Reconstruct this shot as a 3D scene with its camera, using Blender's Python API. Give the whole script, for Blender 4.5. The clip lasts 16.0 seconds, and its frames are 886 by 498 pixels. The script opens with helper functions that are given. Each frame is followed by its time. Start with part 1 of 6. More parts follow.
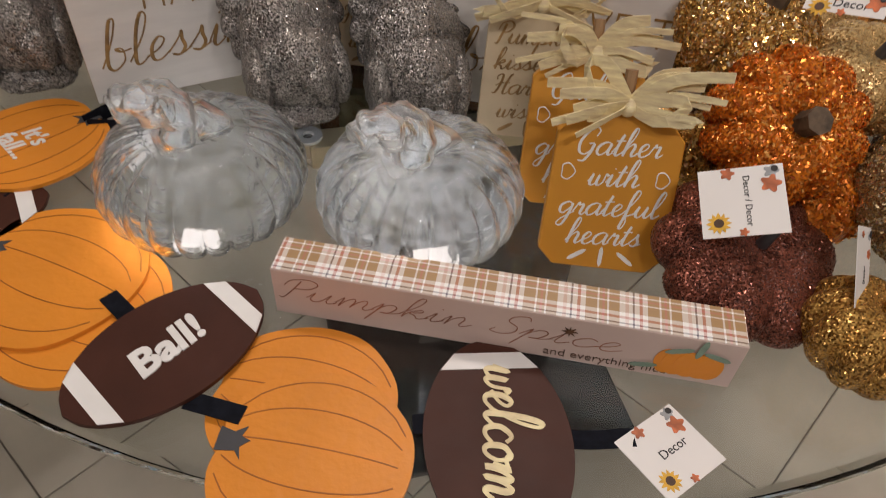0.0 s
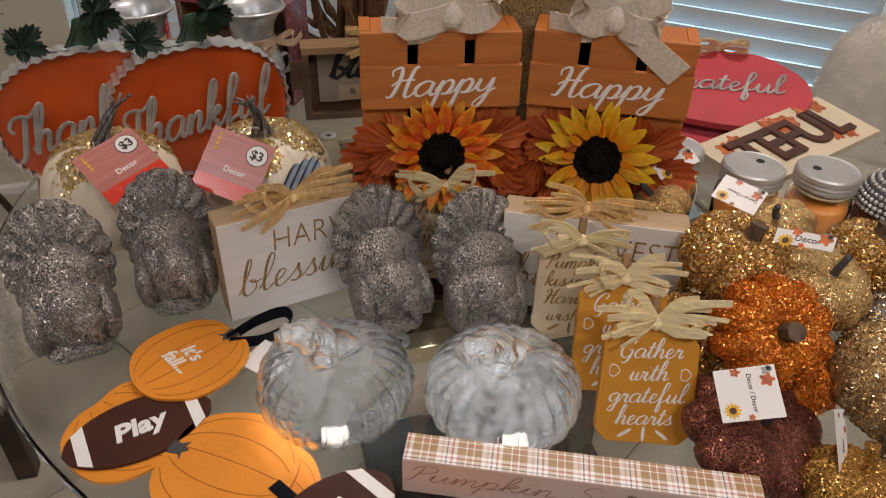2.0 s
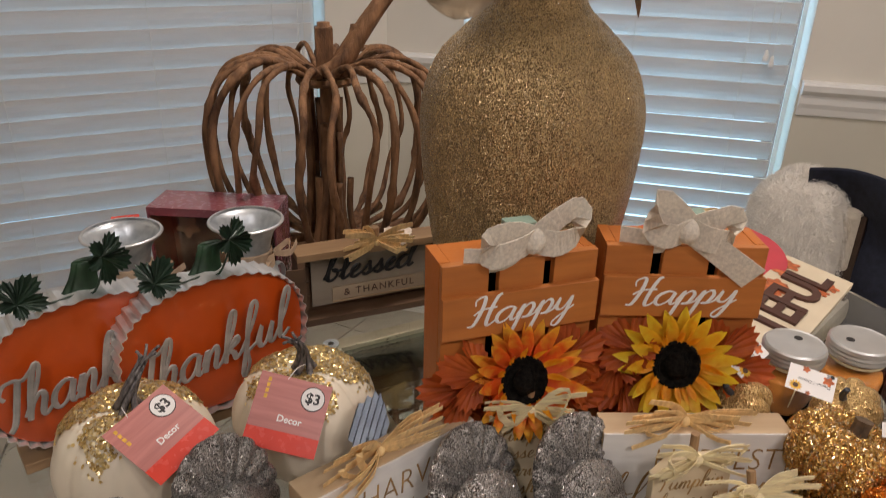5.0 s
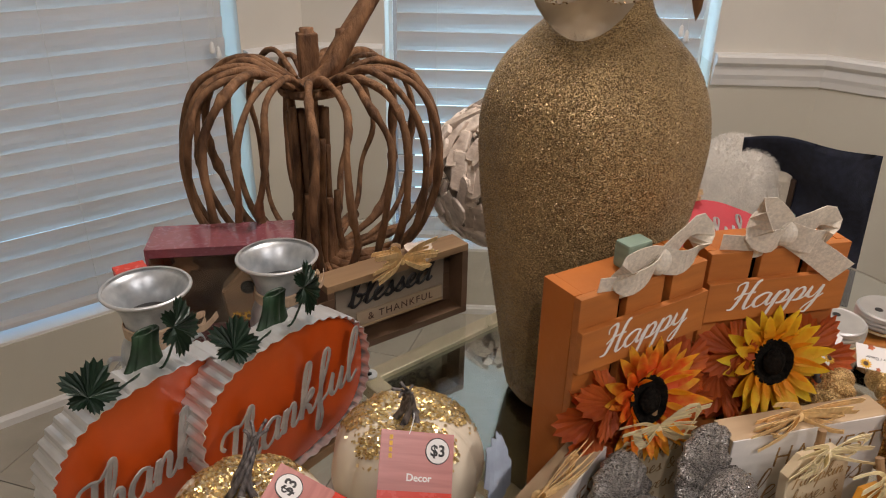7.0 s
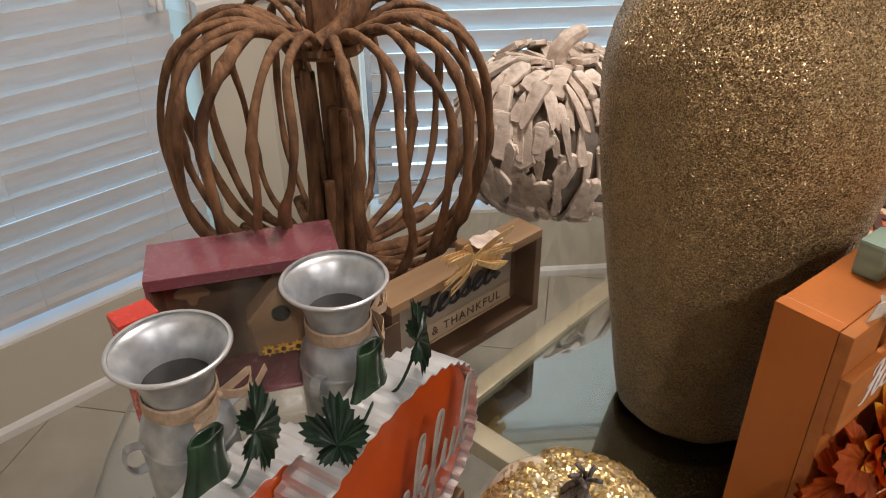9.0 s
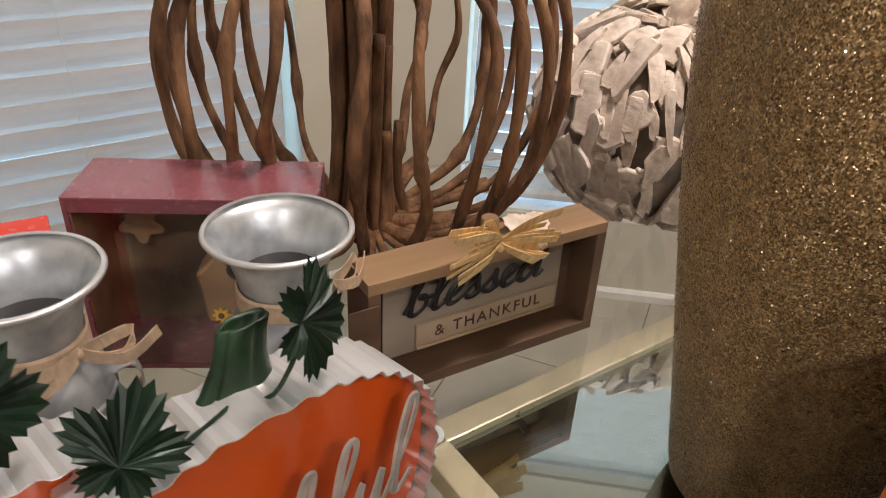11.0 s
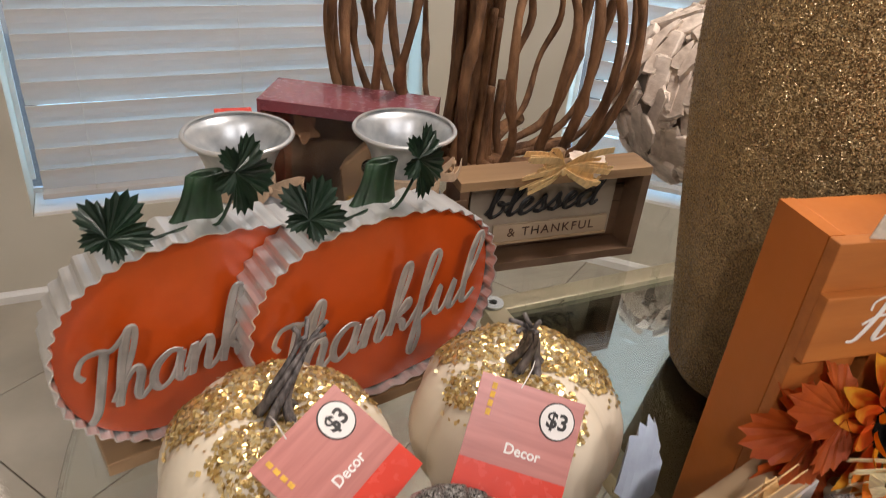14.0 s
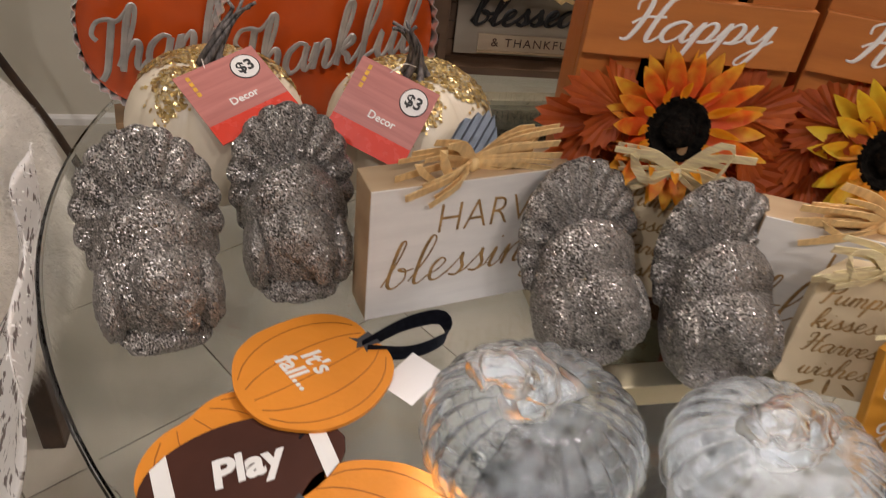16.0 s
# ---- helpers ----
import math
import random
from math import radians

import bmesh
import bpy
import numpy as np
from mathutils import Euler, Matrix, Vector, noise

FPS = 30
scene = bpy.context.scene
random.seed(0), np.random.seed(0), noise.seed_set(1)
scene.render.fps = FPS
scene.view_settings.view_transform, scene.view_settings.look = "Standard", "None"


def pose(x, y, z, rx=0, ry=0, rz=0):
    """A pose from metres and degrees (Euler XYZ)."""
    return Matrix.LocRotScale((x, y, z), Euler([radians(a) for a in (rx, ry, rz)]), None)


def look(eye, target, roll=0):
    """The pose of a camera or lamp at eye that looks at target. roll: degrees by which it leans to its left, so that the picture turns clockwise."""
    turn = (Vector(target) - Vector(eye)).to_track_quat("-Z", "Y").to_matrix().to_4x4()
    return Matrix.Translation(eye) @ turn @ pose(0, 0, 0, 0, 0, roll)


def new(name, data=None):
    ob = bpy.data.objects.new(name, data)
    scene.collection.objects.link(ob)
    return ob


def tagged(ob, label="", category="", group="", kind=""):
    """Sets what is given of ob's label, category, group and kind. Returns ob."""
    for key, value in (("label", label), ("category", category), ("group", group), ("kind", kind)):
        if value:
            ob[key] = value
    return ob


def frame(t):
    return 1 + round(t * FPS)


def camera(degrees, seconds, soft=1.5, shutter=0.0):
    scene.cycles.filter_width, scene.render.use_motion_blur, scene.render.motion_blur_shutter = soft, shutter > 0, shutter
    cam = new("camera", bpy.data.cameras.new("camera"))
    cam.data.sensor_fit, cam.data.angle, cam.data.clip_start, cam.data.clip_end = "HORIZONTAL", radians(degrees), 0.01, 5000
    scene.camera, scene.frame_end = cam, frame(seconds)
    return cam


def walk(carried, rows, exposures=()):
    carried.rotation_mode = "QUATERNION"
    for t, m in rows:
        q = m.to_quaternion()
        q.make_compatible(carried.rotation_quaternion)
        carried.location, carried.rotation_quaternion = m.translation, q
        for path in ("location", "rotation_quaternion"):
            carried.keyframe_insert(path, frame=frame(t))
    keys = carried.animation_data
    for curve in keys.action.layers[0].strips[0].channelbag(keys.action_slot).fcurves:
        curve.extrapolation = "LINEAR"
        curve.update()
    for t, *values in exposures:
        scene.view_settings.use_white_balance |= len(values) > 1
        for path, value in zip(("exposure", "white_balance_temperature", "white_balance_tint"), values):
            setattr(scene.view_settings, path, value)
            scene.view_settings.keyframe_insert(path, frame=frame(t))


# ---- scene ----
cam = camera(62.2, 16.0, soft=1.0, shutter=0.25)
PATH = [
    (0, (0.032, -0.085, 1.154), (0.017, 1.31, -0.279), 3.9),
    (0.5, (0.017, -0.109, 1.207), (-0.001, 1.338, -0.174), 3.6),
    (1, (0.003, -0.142, 1.24), (-0.007, 1.373, -0.066), 3.8),
    (1.5, (-0.017, -0.169, 1.281), (-0.014, 1.409, 0.052), 3.9),
    (2, (-0.054, -0.184, 1.315), (-0.057, 1.452, 0.165), 1.9),
    (2.5, (-0.104, -0.187, 1.332), (-0.038, 1.485, 0.236), 1.2),
    (3, (-0.168, -0.167, 1.34), (0.017, 1.528, 0.293), 1.7),
    (3.5, (-0.226, -0.136, 1.343), (0.036, 1.567, 0.327), 1.6),
    (4, (-0.265, -0.114, 1.345), (0.031, 1.586, 0.334), 1.1),
    (4.5, (-0.279, -0.095, 1.354), (0.044, 1.64, 0.414), 1.3),
    (5, (-0.281, -0.067, 1.374), (0.072, 1.719, 0.545), 1.5),
    (5.2, (-0.281, -0.059, 1.394), (0.083, 1.733, 0.584), 1.7),
    (7.3, (-0.544, 0.115, 1.41), (0.196, 1.74, 0.507), 1.2),
    (7.5, (-0.551, 0.147, 1.403), (0.189, 1.767, 0.492), 1.5),
    (8, (-0.619, 0.256, 1.403), (0.176, 1.833, 0.466), 0.3),
    (8.5, (-0.647, 0.33, 1.39), (0.248, 1.821, 0.401), 0.5),
    (8.6, (-0.65, 0.343, 1.384), (0.26, 1.817, 0.385), 0.6),
    (8.7, (-0.637, 0.354, 1.377), (0.263, 1.827, 0.367), 0.3),
    (10.8, (-0.428, 0.489, 1.243), (0.15, 2.115, 0.232), 2.4),
    (11, (-0.408, 0.497, 1.218), (0.141, 2.131, 0.204), 2.9),
    (11.5, (-0.375, 0.513, 1.187), (0.094, 2.164, 0.159), 3.2),
    (12, (-0.359, 0.518, 1.175), (0.084, 2.174, 0.146), 4.4),
    (12.5, (-0.355, 0.503, 1.182), (0.046, 2.17, 0.153), 4.9),
    (13, (-0.378, 0.454, 1.233), (-0.013, 2.128, 0.201), 4.5),
    (13.4, (-0.417, 0.371, 1.253), (-0.067, 2.053, 0.229), 4.8),
    (13.5, (-0.424, 0.349, 1.259), (-0.089, 2.028, 0.224), 4.8),
    (14, (-0.444, 0.25, 1.252), (-0.159, 1.936, 0.214), 5.4),
    (14.2, (-0.442, 0.219, 1.24), (-0.189, 1.91, 0.204), 5.3),
    (14.5, (-0.434, 0.173, 1.233), (-0.201, 1.859, 0.183), 5.9),
    (15, (-0.384, 0.122, 1.224), (-0.253, 1.808, 0.157), 6.7),
    (15.5, (-0.297, 0.055, 1.194), (-0.307, 1.702, 0.059), 7.5),
    (16, (-0.219, -0.002, 1.181), (-0.284, 1.602, -0.011), 7.4),
]
walk(cam, [(t, look(eye, target, roll)) for t, eye, target, roll in PATH],
     exposures=((0, -0.53), (1.5, -0.45), (3, -0.36), (5, -0.22), (8, -0.06), (11, 0.34), (13, 0.42), (14.5, 0.18), (16, -0.09)))

# ---------------------------------------------------------------- light
TABLE = 0.75
world = bpy.data.worlds.new("sky")
scene.world = world
world.use_nodes = True
wn = world.node_tree
sky = wn.nodes.new("ShaderNodeTexSky")
sky.sky_type, sky.sun_disc = "NISHITA", False
sky.sun_elevation, sky.sun_rotation = radians(38), radians(150)
wn.links.new(sky.outputs[0], wn.nodes["Background"].inputs[0])
wn.nodes["Background"].inputs[1].default_value = 0.35

sun = new("sun", bpy.data.lights.new("sun", "SUN"))
sun.data.energy, sun.data.angle, sun.data.color = 2.0, radians(0.5), (1.0, 0.95, 0.88)
sun.matrix_world = look((3, -6, 8), (0, 0, 0))


def ceiling_lamp(x, y, watts, size, colour):
    lamp = new("ceiling_light_glow", bpy.data.lights.new("ceiling_light_glow", "AREA"))
    lamp.data.energy, lamp.data.shape, lamp.data.size, lamp.data.color = watts, "DISK", size, colour
    lamp.matrix_world = look((x, y, 2.52), (x, y, 0))
    return lamp


ceiling_lamp(0.22, 1.00, 21.0, 0.30, (1.0, 0.87, 0.81))
for x, y, watts in ((-0.90, -0.90, 15.0), (0.40, -1.10, 11.5), (0.80, -0.80, 12.5)):
    ceiling_lamp(x, y, watts, 0.14, (1.0, 0.92, 0.93))


def window_light(x, y, rz, wide, watts):
    """Daylight that stands in the opening of a window, outside its pane."""
    lamp = new("window_daylight", bpy.data.lights.new("window_daylight", "AREA"))
    lamp.data.energy, lamp.data.shape, lamp.data.size, lamp.data.size_y, lamp.data.color = watts, "RECTANGLE", wide, 1.9, (0.40, 0.71, 1.0)
    lamp.matrix_world = pose(x, y, 1.28, -90, 0, rz)


window_light(-0.775, 2.345, 16.5, 0.95, 7.5)
window_light(0.77, 2.20, -25.7, 0.88, 13.0)


# ---------------------------------------------------------------- materials
def material(name, colour, rough=0.5, metal=0.0, vary=0.12, scale=30.0, bump=0.1, bump_scale=120.0, coat=0.0, spec=0.5, detail=6.0,
             stretch=(1, 1, 1), colour2=None, bump_dist=0.002):
    m = bpy.data.materials.new(name)
    m.use_nodes = True
    nt = m.node_tree
    b = nt.nodes["Principled BSDF"]
    tc = nt.nodes.new("ShaderNodeTexCoord")
    mp = nt.nodes.new("ShaderNodeMapping")
    mp.inputs["Scale"].default_value = stretch
    nt.links.new(tc.outputs["Object"], mp.inputs["Vector"])
    n1 = nt.nodes.new("ShaderNodeTexNoise")
    n1.inputs["Scale"].default_value, n1.inputs["Detail"].default_value = scale, detail
    nt.links.new(mp.outputs[0], n1.inputs["Vector"])
    ramp = nt.nodes.new("ShaderNodeValToRGB")
    c2 = colour2 or tuple(c * (1 - 2 * vary) for c in colour)
    hi = tuple(min(1, c * (1 + vary)) for c in colour)
    ramp.color_ramp.elements[0].position, ramp.color_ramp.elements[1].position = 0.3, 0.7
    ramp.color_ramp.elements[0].color, ramp.color_ramp.elements[1].color = (*c2, 1), (*hi, 1)
    nt.links.new(n1.outputs["Fac"], ramp.inputs[0])
    nt.links.new(ramp.outputs[0], b.inputs["Base Color"])
    b.inputs["Roughness"].default_value, b.inputs["Metallic"].default_value = rough, metal
    b.inputs["Coat Weight"].default_value, b.inputs["Specular IOR Level"].default_value = coat, spec
    if bump:
        n2 = nt.nodes.new("ShaderNodeTexNoise")
        n2.inputs["Scale"].default_value, n2.inputs["Detail"].default_value = bump_scale, 5
        nt.links.new(mp.outputs[0], n2.inputs["Vector"])
        bp = nt.nodes.new("ShaderNodeBump")
        bp.inputs["Strength"].default_value, bp.inputs["Distance"].default_value = bump, bump_dist
        nt.links.new(n2.outputs["Fac"], bp.inputs["Height"])
        nt.links.new(bp.outputs[0], b.inputs["Normal"])
        rr = nt.nodes.new("ShaderNodeMapRange")
        rr.inputs["To Min"].default_value, rr.inputs["To Max"].default_value = max(0.02, rough - 0.08), min(1, rough + 0.1)
        nt.links.new(n2.outputs["Fac"], rr.inputs["Value"])
        nt.links.new(rr.outputs[0], b.inputs["Roughness"])
    return m


def glitter(name, dark, light, cell=900.0, metal=0.75, tilt=0.9, rough=0.28, spots=0.5):
    """Fine glitter: every cell has its own shade and its own facet direction."""
    m = bpy.data.materials.new(name)
    m.use_nodes = True
    nt = m.node_tree
    b = nt.nodes["Principled BSDF"]
    tc = nt.nodes.new("ShaderNodeTexCoord")
    vo = nt.nodes.new("ShaderNodeTexVoronoi")
    vo.inputs["Scale"].default_value = cell
    nt.links.new(tc.outputs["Object"], vo.inputs["Vector"])
    sep = nt.nodes.new("ShaderNodeSeparateColor")
    nt.links.new(vo.outputs["Color"], sep.inputs[0])
    big = nt.nodes.new("ShaderNodeTexNoise")
    big.inputs["Scale"].default_value, big.inputs["Detail"].default_value = cell / 22, 4
    nt.links.new(tc.outputs["Object"], big.inputs["Vector"])
    add = nt.nodes.new("ShaderNodeMath")
    add.operation = "MULTIPLY_ADD"
    add.inputs[1].default_value, add.inputs[2].default_value = spots, -spots / 2
    nt.links.new(big.outputs["Fac"], add.inputs[0])
    tot = nt.nodes.new("ShaderNodeMath")
    nt.links.new(sep.outputs[0], tot.inputs[0])
    nt.links.new(add.outputs[0], tot.inputs[1])
    ramp = nt.nodes.new("ShaderNodeValToRGB")
    e = ramp.color_ramp.elements
    e[0].position, e[1].position = 0.1, 0.92
    e[0].color, e[1].color = (*dark, 1), (*light, 1)
    nt.links.new(tot.outputs[0], ramp.inputs[0])
    nt.links.new(ramp.outputs[0], b.inputs["Base Color"])
    geo = nt.nodes.new("ShaderNodeNewGeometry")
    off = nt.nodes.new("ShaderNodeVectorMath")
    off.operation = "MULTIPLY_ADD"
    off.inputs[1].default_value, off.inputs[2].default_value = (tilt * 2,) * 3, (-tilt,) * 3
    nt.links.new(vo.outputs["Color"], off.inputs[0])
    sm = nt.nodes.new("ShaderNodeVectorMath")
    nt.links.new(off.outputs[0], sm.inputs[0])
    nt.links.new(geo.outputs["Normal"], sm.inputs[1])
    nr = nt.nodes.new("ShaderNodeVectorMath")
    nr.operation = "NORMALIZE"
    nt.links.new(sm.outputs[0], nr.inputs[0])
    nt.links.new(nr.outputs[0], b.inputs["Normal"])
    b.inputs["Metallic"].default_value, b.inputs["Roughness"].default_value = metal, rough
    return m


def flakes(name, stops, metal=0.8, rough=0.25):
    """Loose flakes: each one takes its own colour."""
    m = bpy.data.materials.new(name)
    m.use_nodes = True
    nt = m.node_tree
    b = nt.nodes["Principled BSDF"]
    geo = nt.nodes.new("ShaderNodeNewGeometry")
    ramp = nt.nodes.new("ShaderNodeValToRGB")
    e = ramp.color_ramp.elements
    e[0].color, e[1].color = (*stops[0], 1), (*stops[-1], 1)
    for i, c in enumerate(stops[1:-1]):
        e.new((i + 1) / (len(stops) - 1)).color = (*c, 1)
    nt.links.new(geo.outputs["Random Per Island"], ramp.inputs[0])
    nt.links.new(ramp.outputs[0], b.inputs["Base Color"])
    b.inputs["Metallic"].default_value, b.inputs["Roughness"].default_value = metal, rough
    return m


def clear_glass(name, colour=(1, 1, 1), rough=0.02, ior=1.45):
    m = bpy.data.materials.new(name)
    m.use_nodes = True
    b = m.node_tree.nodes["Principled BSDF"]
    b.inputs["Base Color"].default_value = (*colour, 1)
    b.inputs["Transmission Weight"].default_value, b.inputs["Roughness"].default_value, b.inputs["IOR"].default_value = 1.0, rough, ior
    return m


def wood(name, dark, light, scale=9.0, rough=0.55, axis=0, bump=0.25):
    s = [22.0, 22.0, 22.0]
    s[axis] = 1.6
    return material(name, light, rough, 0, scale=scale, stretch=tuple(s[i] / 8 for i in range(3)), colour2=dark, bump=bump, bump_scale=25)


M_wall = material("wall_paint", (0.60, 0.56, 0.46), 0.7, vary=0.03, scale=3, bump=0.06, bump_scale=220)
M_wall_top = material("wall_paint_upper", (0.70, 0.66, 0.58), 0.7, vary=0.03, scale=3, bump=0.06, bump_scale=220)
M_trim = material("trim_paint", (0.78, 0.76, 0.72), 0.35, vary=0.02, scale=5, bump=0.03)
M_ceiling = material("ceiling_paint", (0.8, 0.79, 0.76), 0.8, vary=0.02, scale=3, bump=0.1)
M_tile = material("floor_tile", (0.45, 0.405, 0.325), 0.32, vary=0.10, scale=5, bump=0.04, bump_scale=40)
M_grout = material("grout", (0.22, 0.195, 0.155), 0.9, vary=0.1, scale=60)
M_slat = material("blind_slat", (0.72, 0.67, 0.62), 0.42, vary=0.02, scale=8, bump=0.03)


def let_light_through(m, share, colour):
    """Thin plastic: part of the light that falls on the back shows on the front."""
    nt = m.node_tree
    b, out = nt.nodes["Principled BSDF"], nt.nodes["Material Output"]
    tr = nt.nodes.new("ShaderNodeBsdfTranslucent")
    tr.inputs["Color"].default_value = (*colour, 1)
    mx = nt.nodes.new("ShaderNodeMixShader")
    mx.inputs[0].default_value = share
    nt.links.new(b.outputs[0], mx.inputs[1])
    nt.links.new(tr.outputs[0], mx.inputs[2])
    nt.links.new(mx.outputs[0], out.inputs[0])


let_light_through(M_slat, 0.28, (0.85, 0.85, 0.85))
M_cord = material("blind_cord", (0.75, 0.72, 0.66), 0.8, vary=0.05)
M_glass = clear_glass("table_glass", (0.97, 1.0, 0.985), 0.0, 1.5)
M_pane = clear_glass("window_glass", (1, 1, 1), 0.0, 1.1)
M_mirror = material("smoked_mirror", (0.50, 0.55, 0.54), 0.02, 1.0, vary=0.03, scale=4, bump=0)
M_dark = material("black_lacquer", (0.012, 0.012, 0.012), 0.06, vary=0.2, bump=0, coat=1.0)
M_brass = material("brushed_champagne_metal", (0.55, 0.48, 0.34), 0.3, 0.9, vary=0.05, bump=0.05)
M_vase = glitter("bronze_glitter", (0.155, 0.092, 0.036), (0.70, 0.485, 0.225), 1050, 0.30, 0.9, 0.3)
M_silver = glitter("pewter_glitter", (0.066, 0.060, 0.054), (0.52, 0.485, 0.445), 1100, 0.60, 0.8, 0.32)
M_orange = material("orange_paint", (0.50, 0.145, 0.018), 0.5, vary=0.06, scale=14, bump=0.1, bump_scale=160)
M_slatorange = material("orange_stained_wood", (0.47, 0.160, 0.032), 0.5, scale=9, stretch=(1, 8, 8), colour2=(0.38, 0.12, 0.024), bump=0.12, bump_scale=60)
M_tinorange = material("orange_enamel", (0.62, 0.085, 0.008), 0.33, vary=0.14, scale=7, bump=0.15, bump_scale=18, coat=0.3)
M_tin = material("galvanised_tin", (0.66, 0.67, 0.66), 0.36, 0.65, scale=34, bump=0.12, bump_scale=40, colour2=(0.34, 0.37, 0.39))
M_tinletter = material("grey_tin_letter", (0.50, 0.48, 0.45), 0.42, 0.5, vary=0.2, scale=40, bump=0.08, bump_scale=60)
M_tinlight = material("bare_tin", (0.80, 0.79, 0.77), 0.33, 0.7, vary=0.08, scale=18, bump=0.08, bump_scale=40)
M_green = material("green_enamel", (0.014, 0.042, 0.016), 0.42, 0.2, vary=0.4, scale=40, bump=0.25, coat=0.15)
M_leafgreen = material("dark_green_leaf", (0.020, 0.048, 0.026), 0.32, 0.2, vary=0.35, scale=40, bump=0.15)
M_sage = material("sage_wood", (0.24, 0.33, 0.25), 0.6, vary=0.1, scale=20, stretch=(1, 1, 6))
M_burlap = material("burlap_ribbon", (0.78, 0.70, 0.58), 0.9, vary=0.10, scale=260, bump=0.3, bump_scale=500)
M_raffia = material("raffia", (0.95, 0.64, 0.30), 0.6, vary=0.12, scale=60, stretch=(4, 1, 1), bump=0.3)
M_tanribbon = material("tan_ribbon", (0.56, 0.40, 0.26), 0.7, vary=0.12, scale=90, bump=0.3, bump_scale=400)
M_raffia_pale = material("pale_raffia", (0.97, 0.78, 0.46), 0.55, vary=0.14, scale=60, stretch=(1, 1, 5), bump=0.4)
M_cream = material("cream_pumpkin_skin", (0.76, 0.66, 0.50), 0.42, vary=0.05, scale=12, bump=0.08, bump_scale=60)
M_stemgrey = material("grey_dry_stem", (0.17, 0.15, 0.14), 0.6, 0.2, vary=0.5, scale=60, stretch=(4, 4, 1), bump=0.6)
M_sequin = flakes("gold_sequins", [(0.30, 0.17, 0.04), (0.80, 0.56, 0.20), (0.86, 0.68, 0.34), (0.55, 0.36, 0.11), (0.95, 0.82, 0.52)], 0.65, 0.28)
M_maroon = material("maroon_card", (0.27, 0.085, 0.10), 0.25, vary=0.08, scale=10, bump=0.03, coat=0.8)
M_boxwin = material("printed_dark_card", (0.15, 0.095, 0.050), 0.5, vary=0.5, scale=18, bump=0.03, colour2=(0.035, 0.022, 0.014))
M_twig = material("brown_twig_bark", (0.29, 0.150, 0.072), 0.72, scale=55, stretch=(1, 1, 0.35), colour2=(0.085, 0.042, 0.022), bump=0.8, bump_scale=160, bump_dist=0.005, spec=0.3)
M_twigcut = material("cut_twig_end", (0.38, 0.25, 0.13), 0.7, vary=0.2, scale=60)
M_drift = material("whitewashed_driftwood", (0.80, 0.69, 0.58), 0.75, scale=50, colour2=(0.44, 0.34, 0.26), bump=0.6, bump_scale=120)
M_drift_shade = material("shadow_core", (0.30, 0.25, 0.20), 0.9, vary=0.3)
M_pine = wood("pale_pine", (0.36, 0.24, 0.13), (0.56, 0.42, 0.26), 6)
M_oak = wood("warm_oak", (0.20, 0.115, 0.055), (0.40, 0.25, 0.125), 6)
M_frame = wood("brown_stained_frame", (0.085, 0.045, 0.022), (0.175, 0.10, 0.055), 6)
M_slatgrey = wood("weathered_board", (0.24, 0.19, 0.14), (0.40, 0.34, 0.26), 6)
M_whiteboard = material("white_painted_board", (0.74, 0.71, 0.66), 0.5, vary=0.04, scale=16, bump=0.08, stretch=(1, 6, 6))
M_ivory = material("ivory_painted_board", (0.66, 0.54, 0.35), 0.5, vary=0.06, scale=16, bump=0.08)
M_mustard = material("mustard_painted_board", (0.62, 0.27, 0.022), 0.5, vary=0.06, scale=16, bump=0.08)
M_goldink = material("brown_gold_ink", (0.36, 0.21, 0.07), 0.5, vary=0.3, scale=90)
M_white_ink = material("white_ink", (0.82, 0.80, 0.76), 0.5, vary=0.03)
M_ink_and_shade = material("black_ink_and_shade", (0.018, 0.016, 0.015), 0.5, vary=0.2)
M_copperink = material("copper_ink", (0.34, 0.14, 0.08), 0.4, 0.3, vary=0.2)
M_pinkboard = material("blush_board", (0.60, 0.46, 0.40), 0.45, vary=0.04, scale=9, bump=0.04)
M_banner = material("orange_wood_cutout", (0.76, 0.27, 0.028), 0.42, vary=0.05, scale=12, bump=0.35, bump_scale=110, spec=0.35)
M_bannerline = material("burnt_orange_line", (0.40, 0.12, 0.012), 0.5, vary=0.1)
M_football = material("brown_wood_cutout", (0.062, 0.022, 0.014), 0.5, vary=0.1, scale=20, bump=0.12, bump_scale=100, spec=0.2)
M_edge = material("raw_board_edge", (0.22, 0.15, 0.09), 0.7, vary=0.2, scale=60)
M_ribbon = material("navy_black_ribbon", (0.008, 0.009, 0.014), 0.75, vary=0.2, scale=200, bump=0.2, spec=0.1)
M_stub = material("brown_stub", (0.12, 0.078, 0.045), 0.7, vary=0.4, scale=80, bump=0.6)
M_stemdark = material("charcoal_paint", (0.055, 0.055, 0.06), 0.5, vary=0.1)
M_card = material("white_card", (0.80, 0.77, 0.73), 0.4, vary=0.02, scale=10, bump=0.02)
M_pinkcard = material("dusty_pink_card", (0.50, 0.20, 0.17), 0.3, scale=9, stretch=(1, 14, 1), colour2=(0.40, 0.14, 0.12), bump=0.02)
M_redcard = material("red_card", (0.68, 0.055, 0.03), 0.25, vary=0.05, coat=0.1, bump=0.02)
M_leafink = material("autumn_leaf_print", (0.62, 0.16, 0.05), 0.4, vary=0.35, scale=90)
M_greyleafink = material("grey_leaf_print", (0.36, 0.37, 0.37), 0.4, vary=0.2, scale=90)
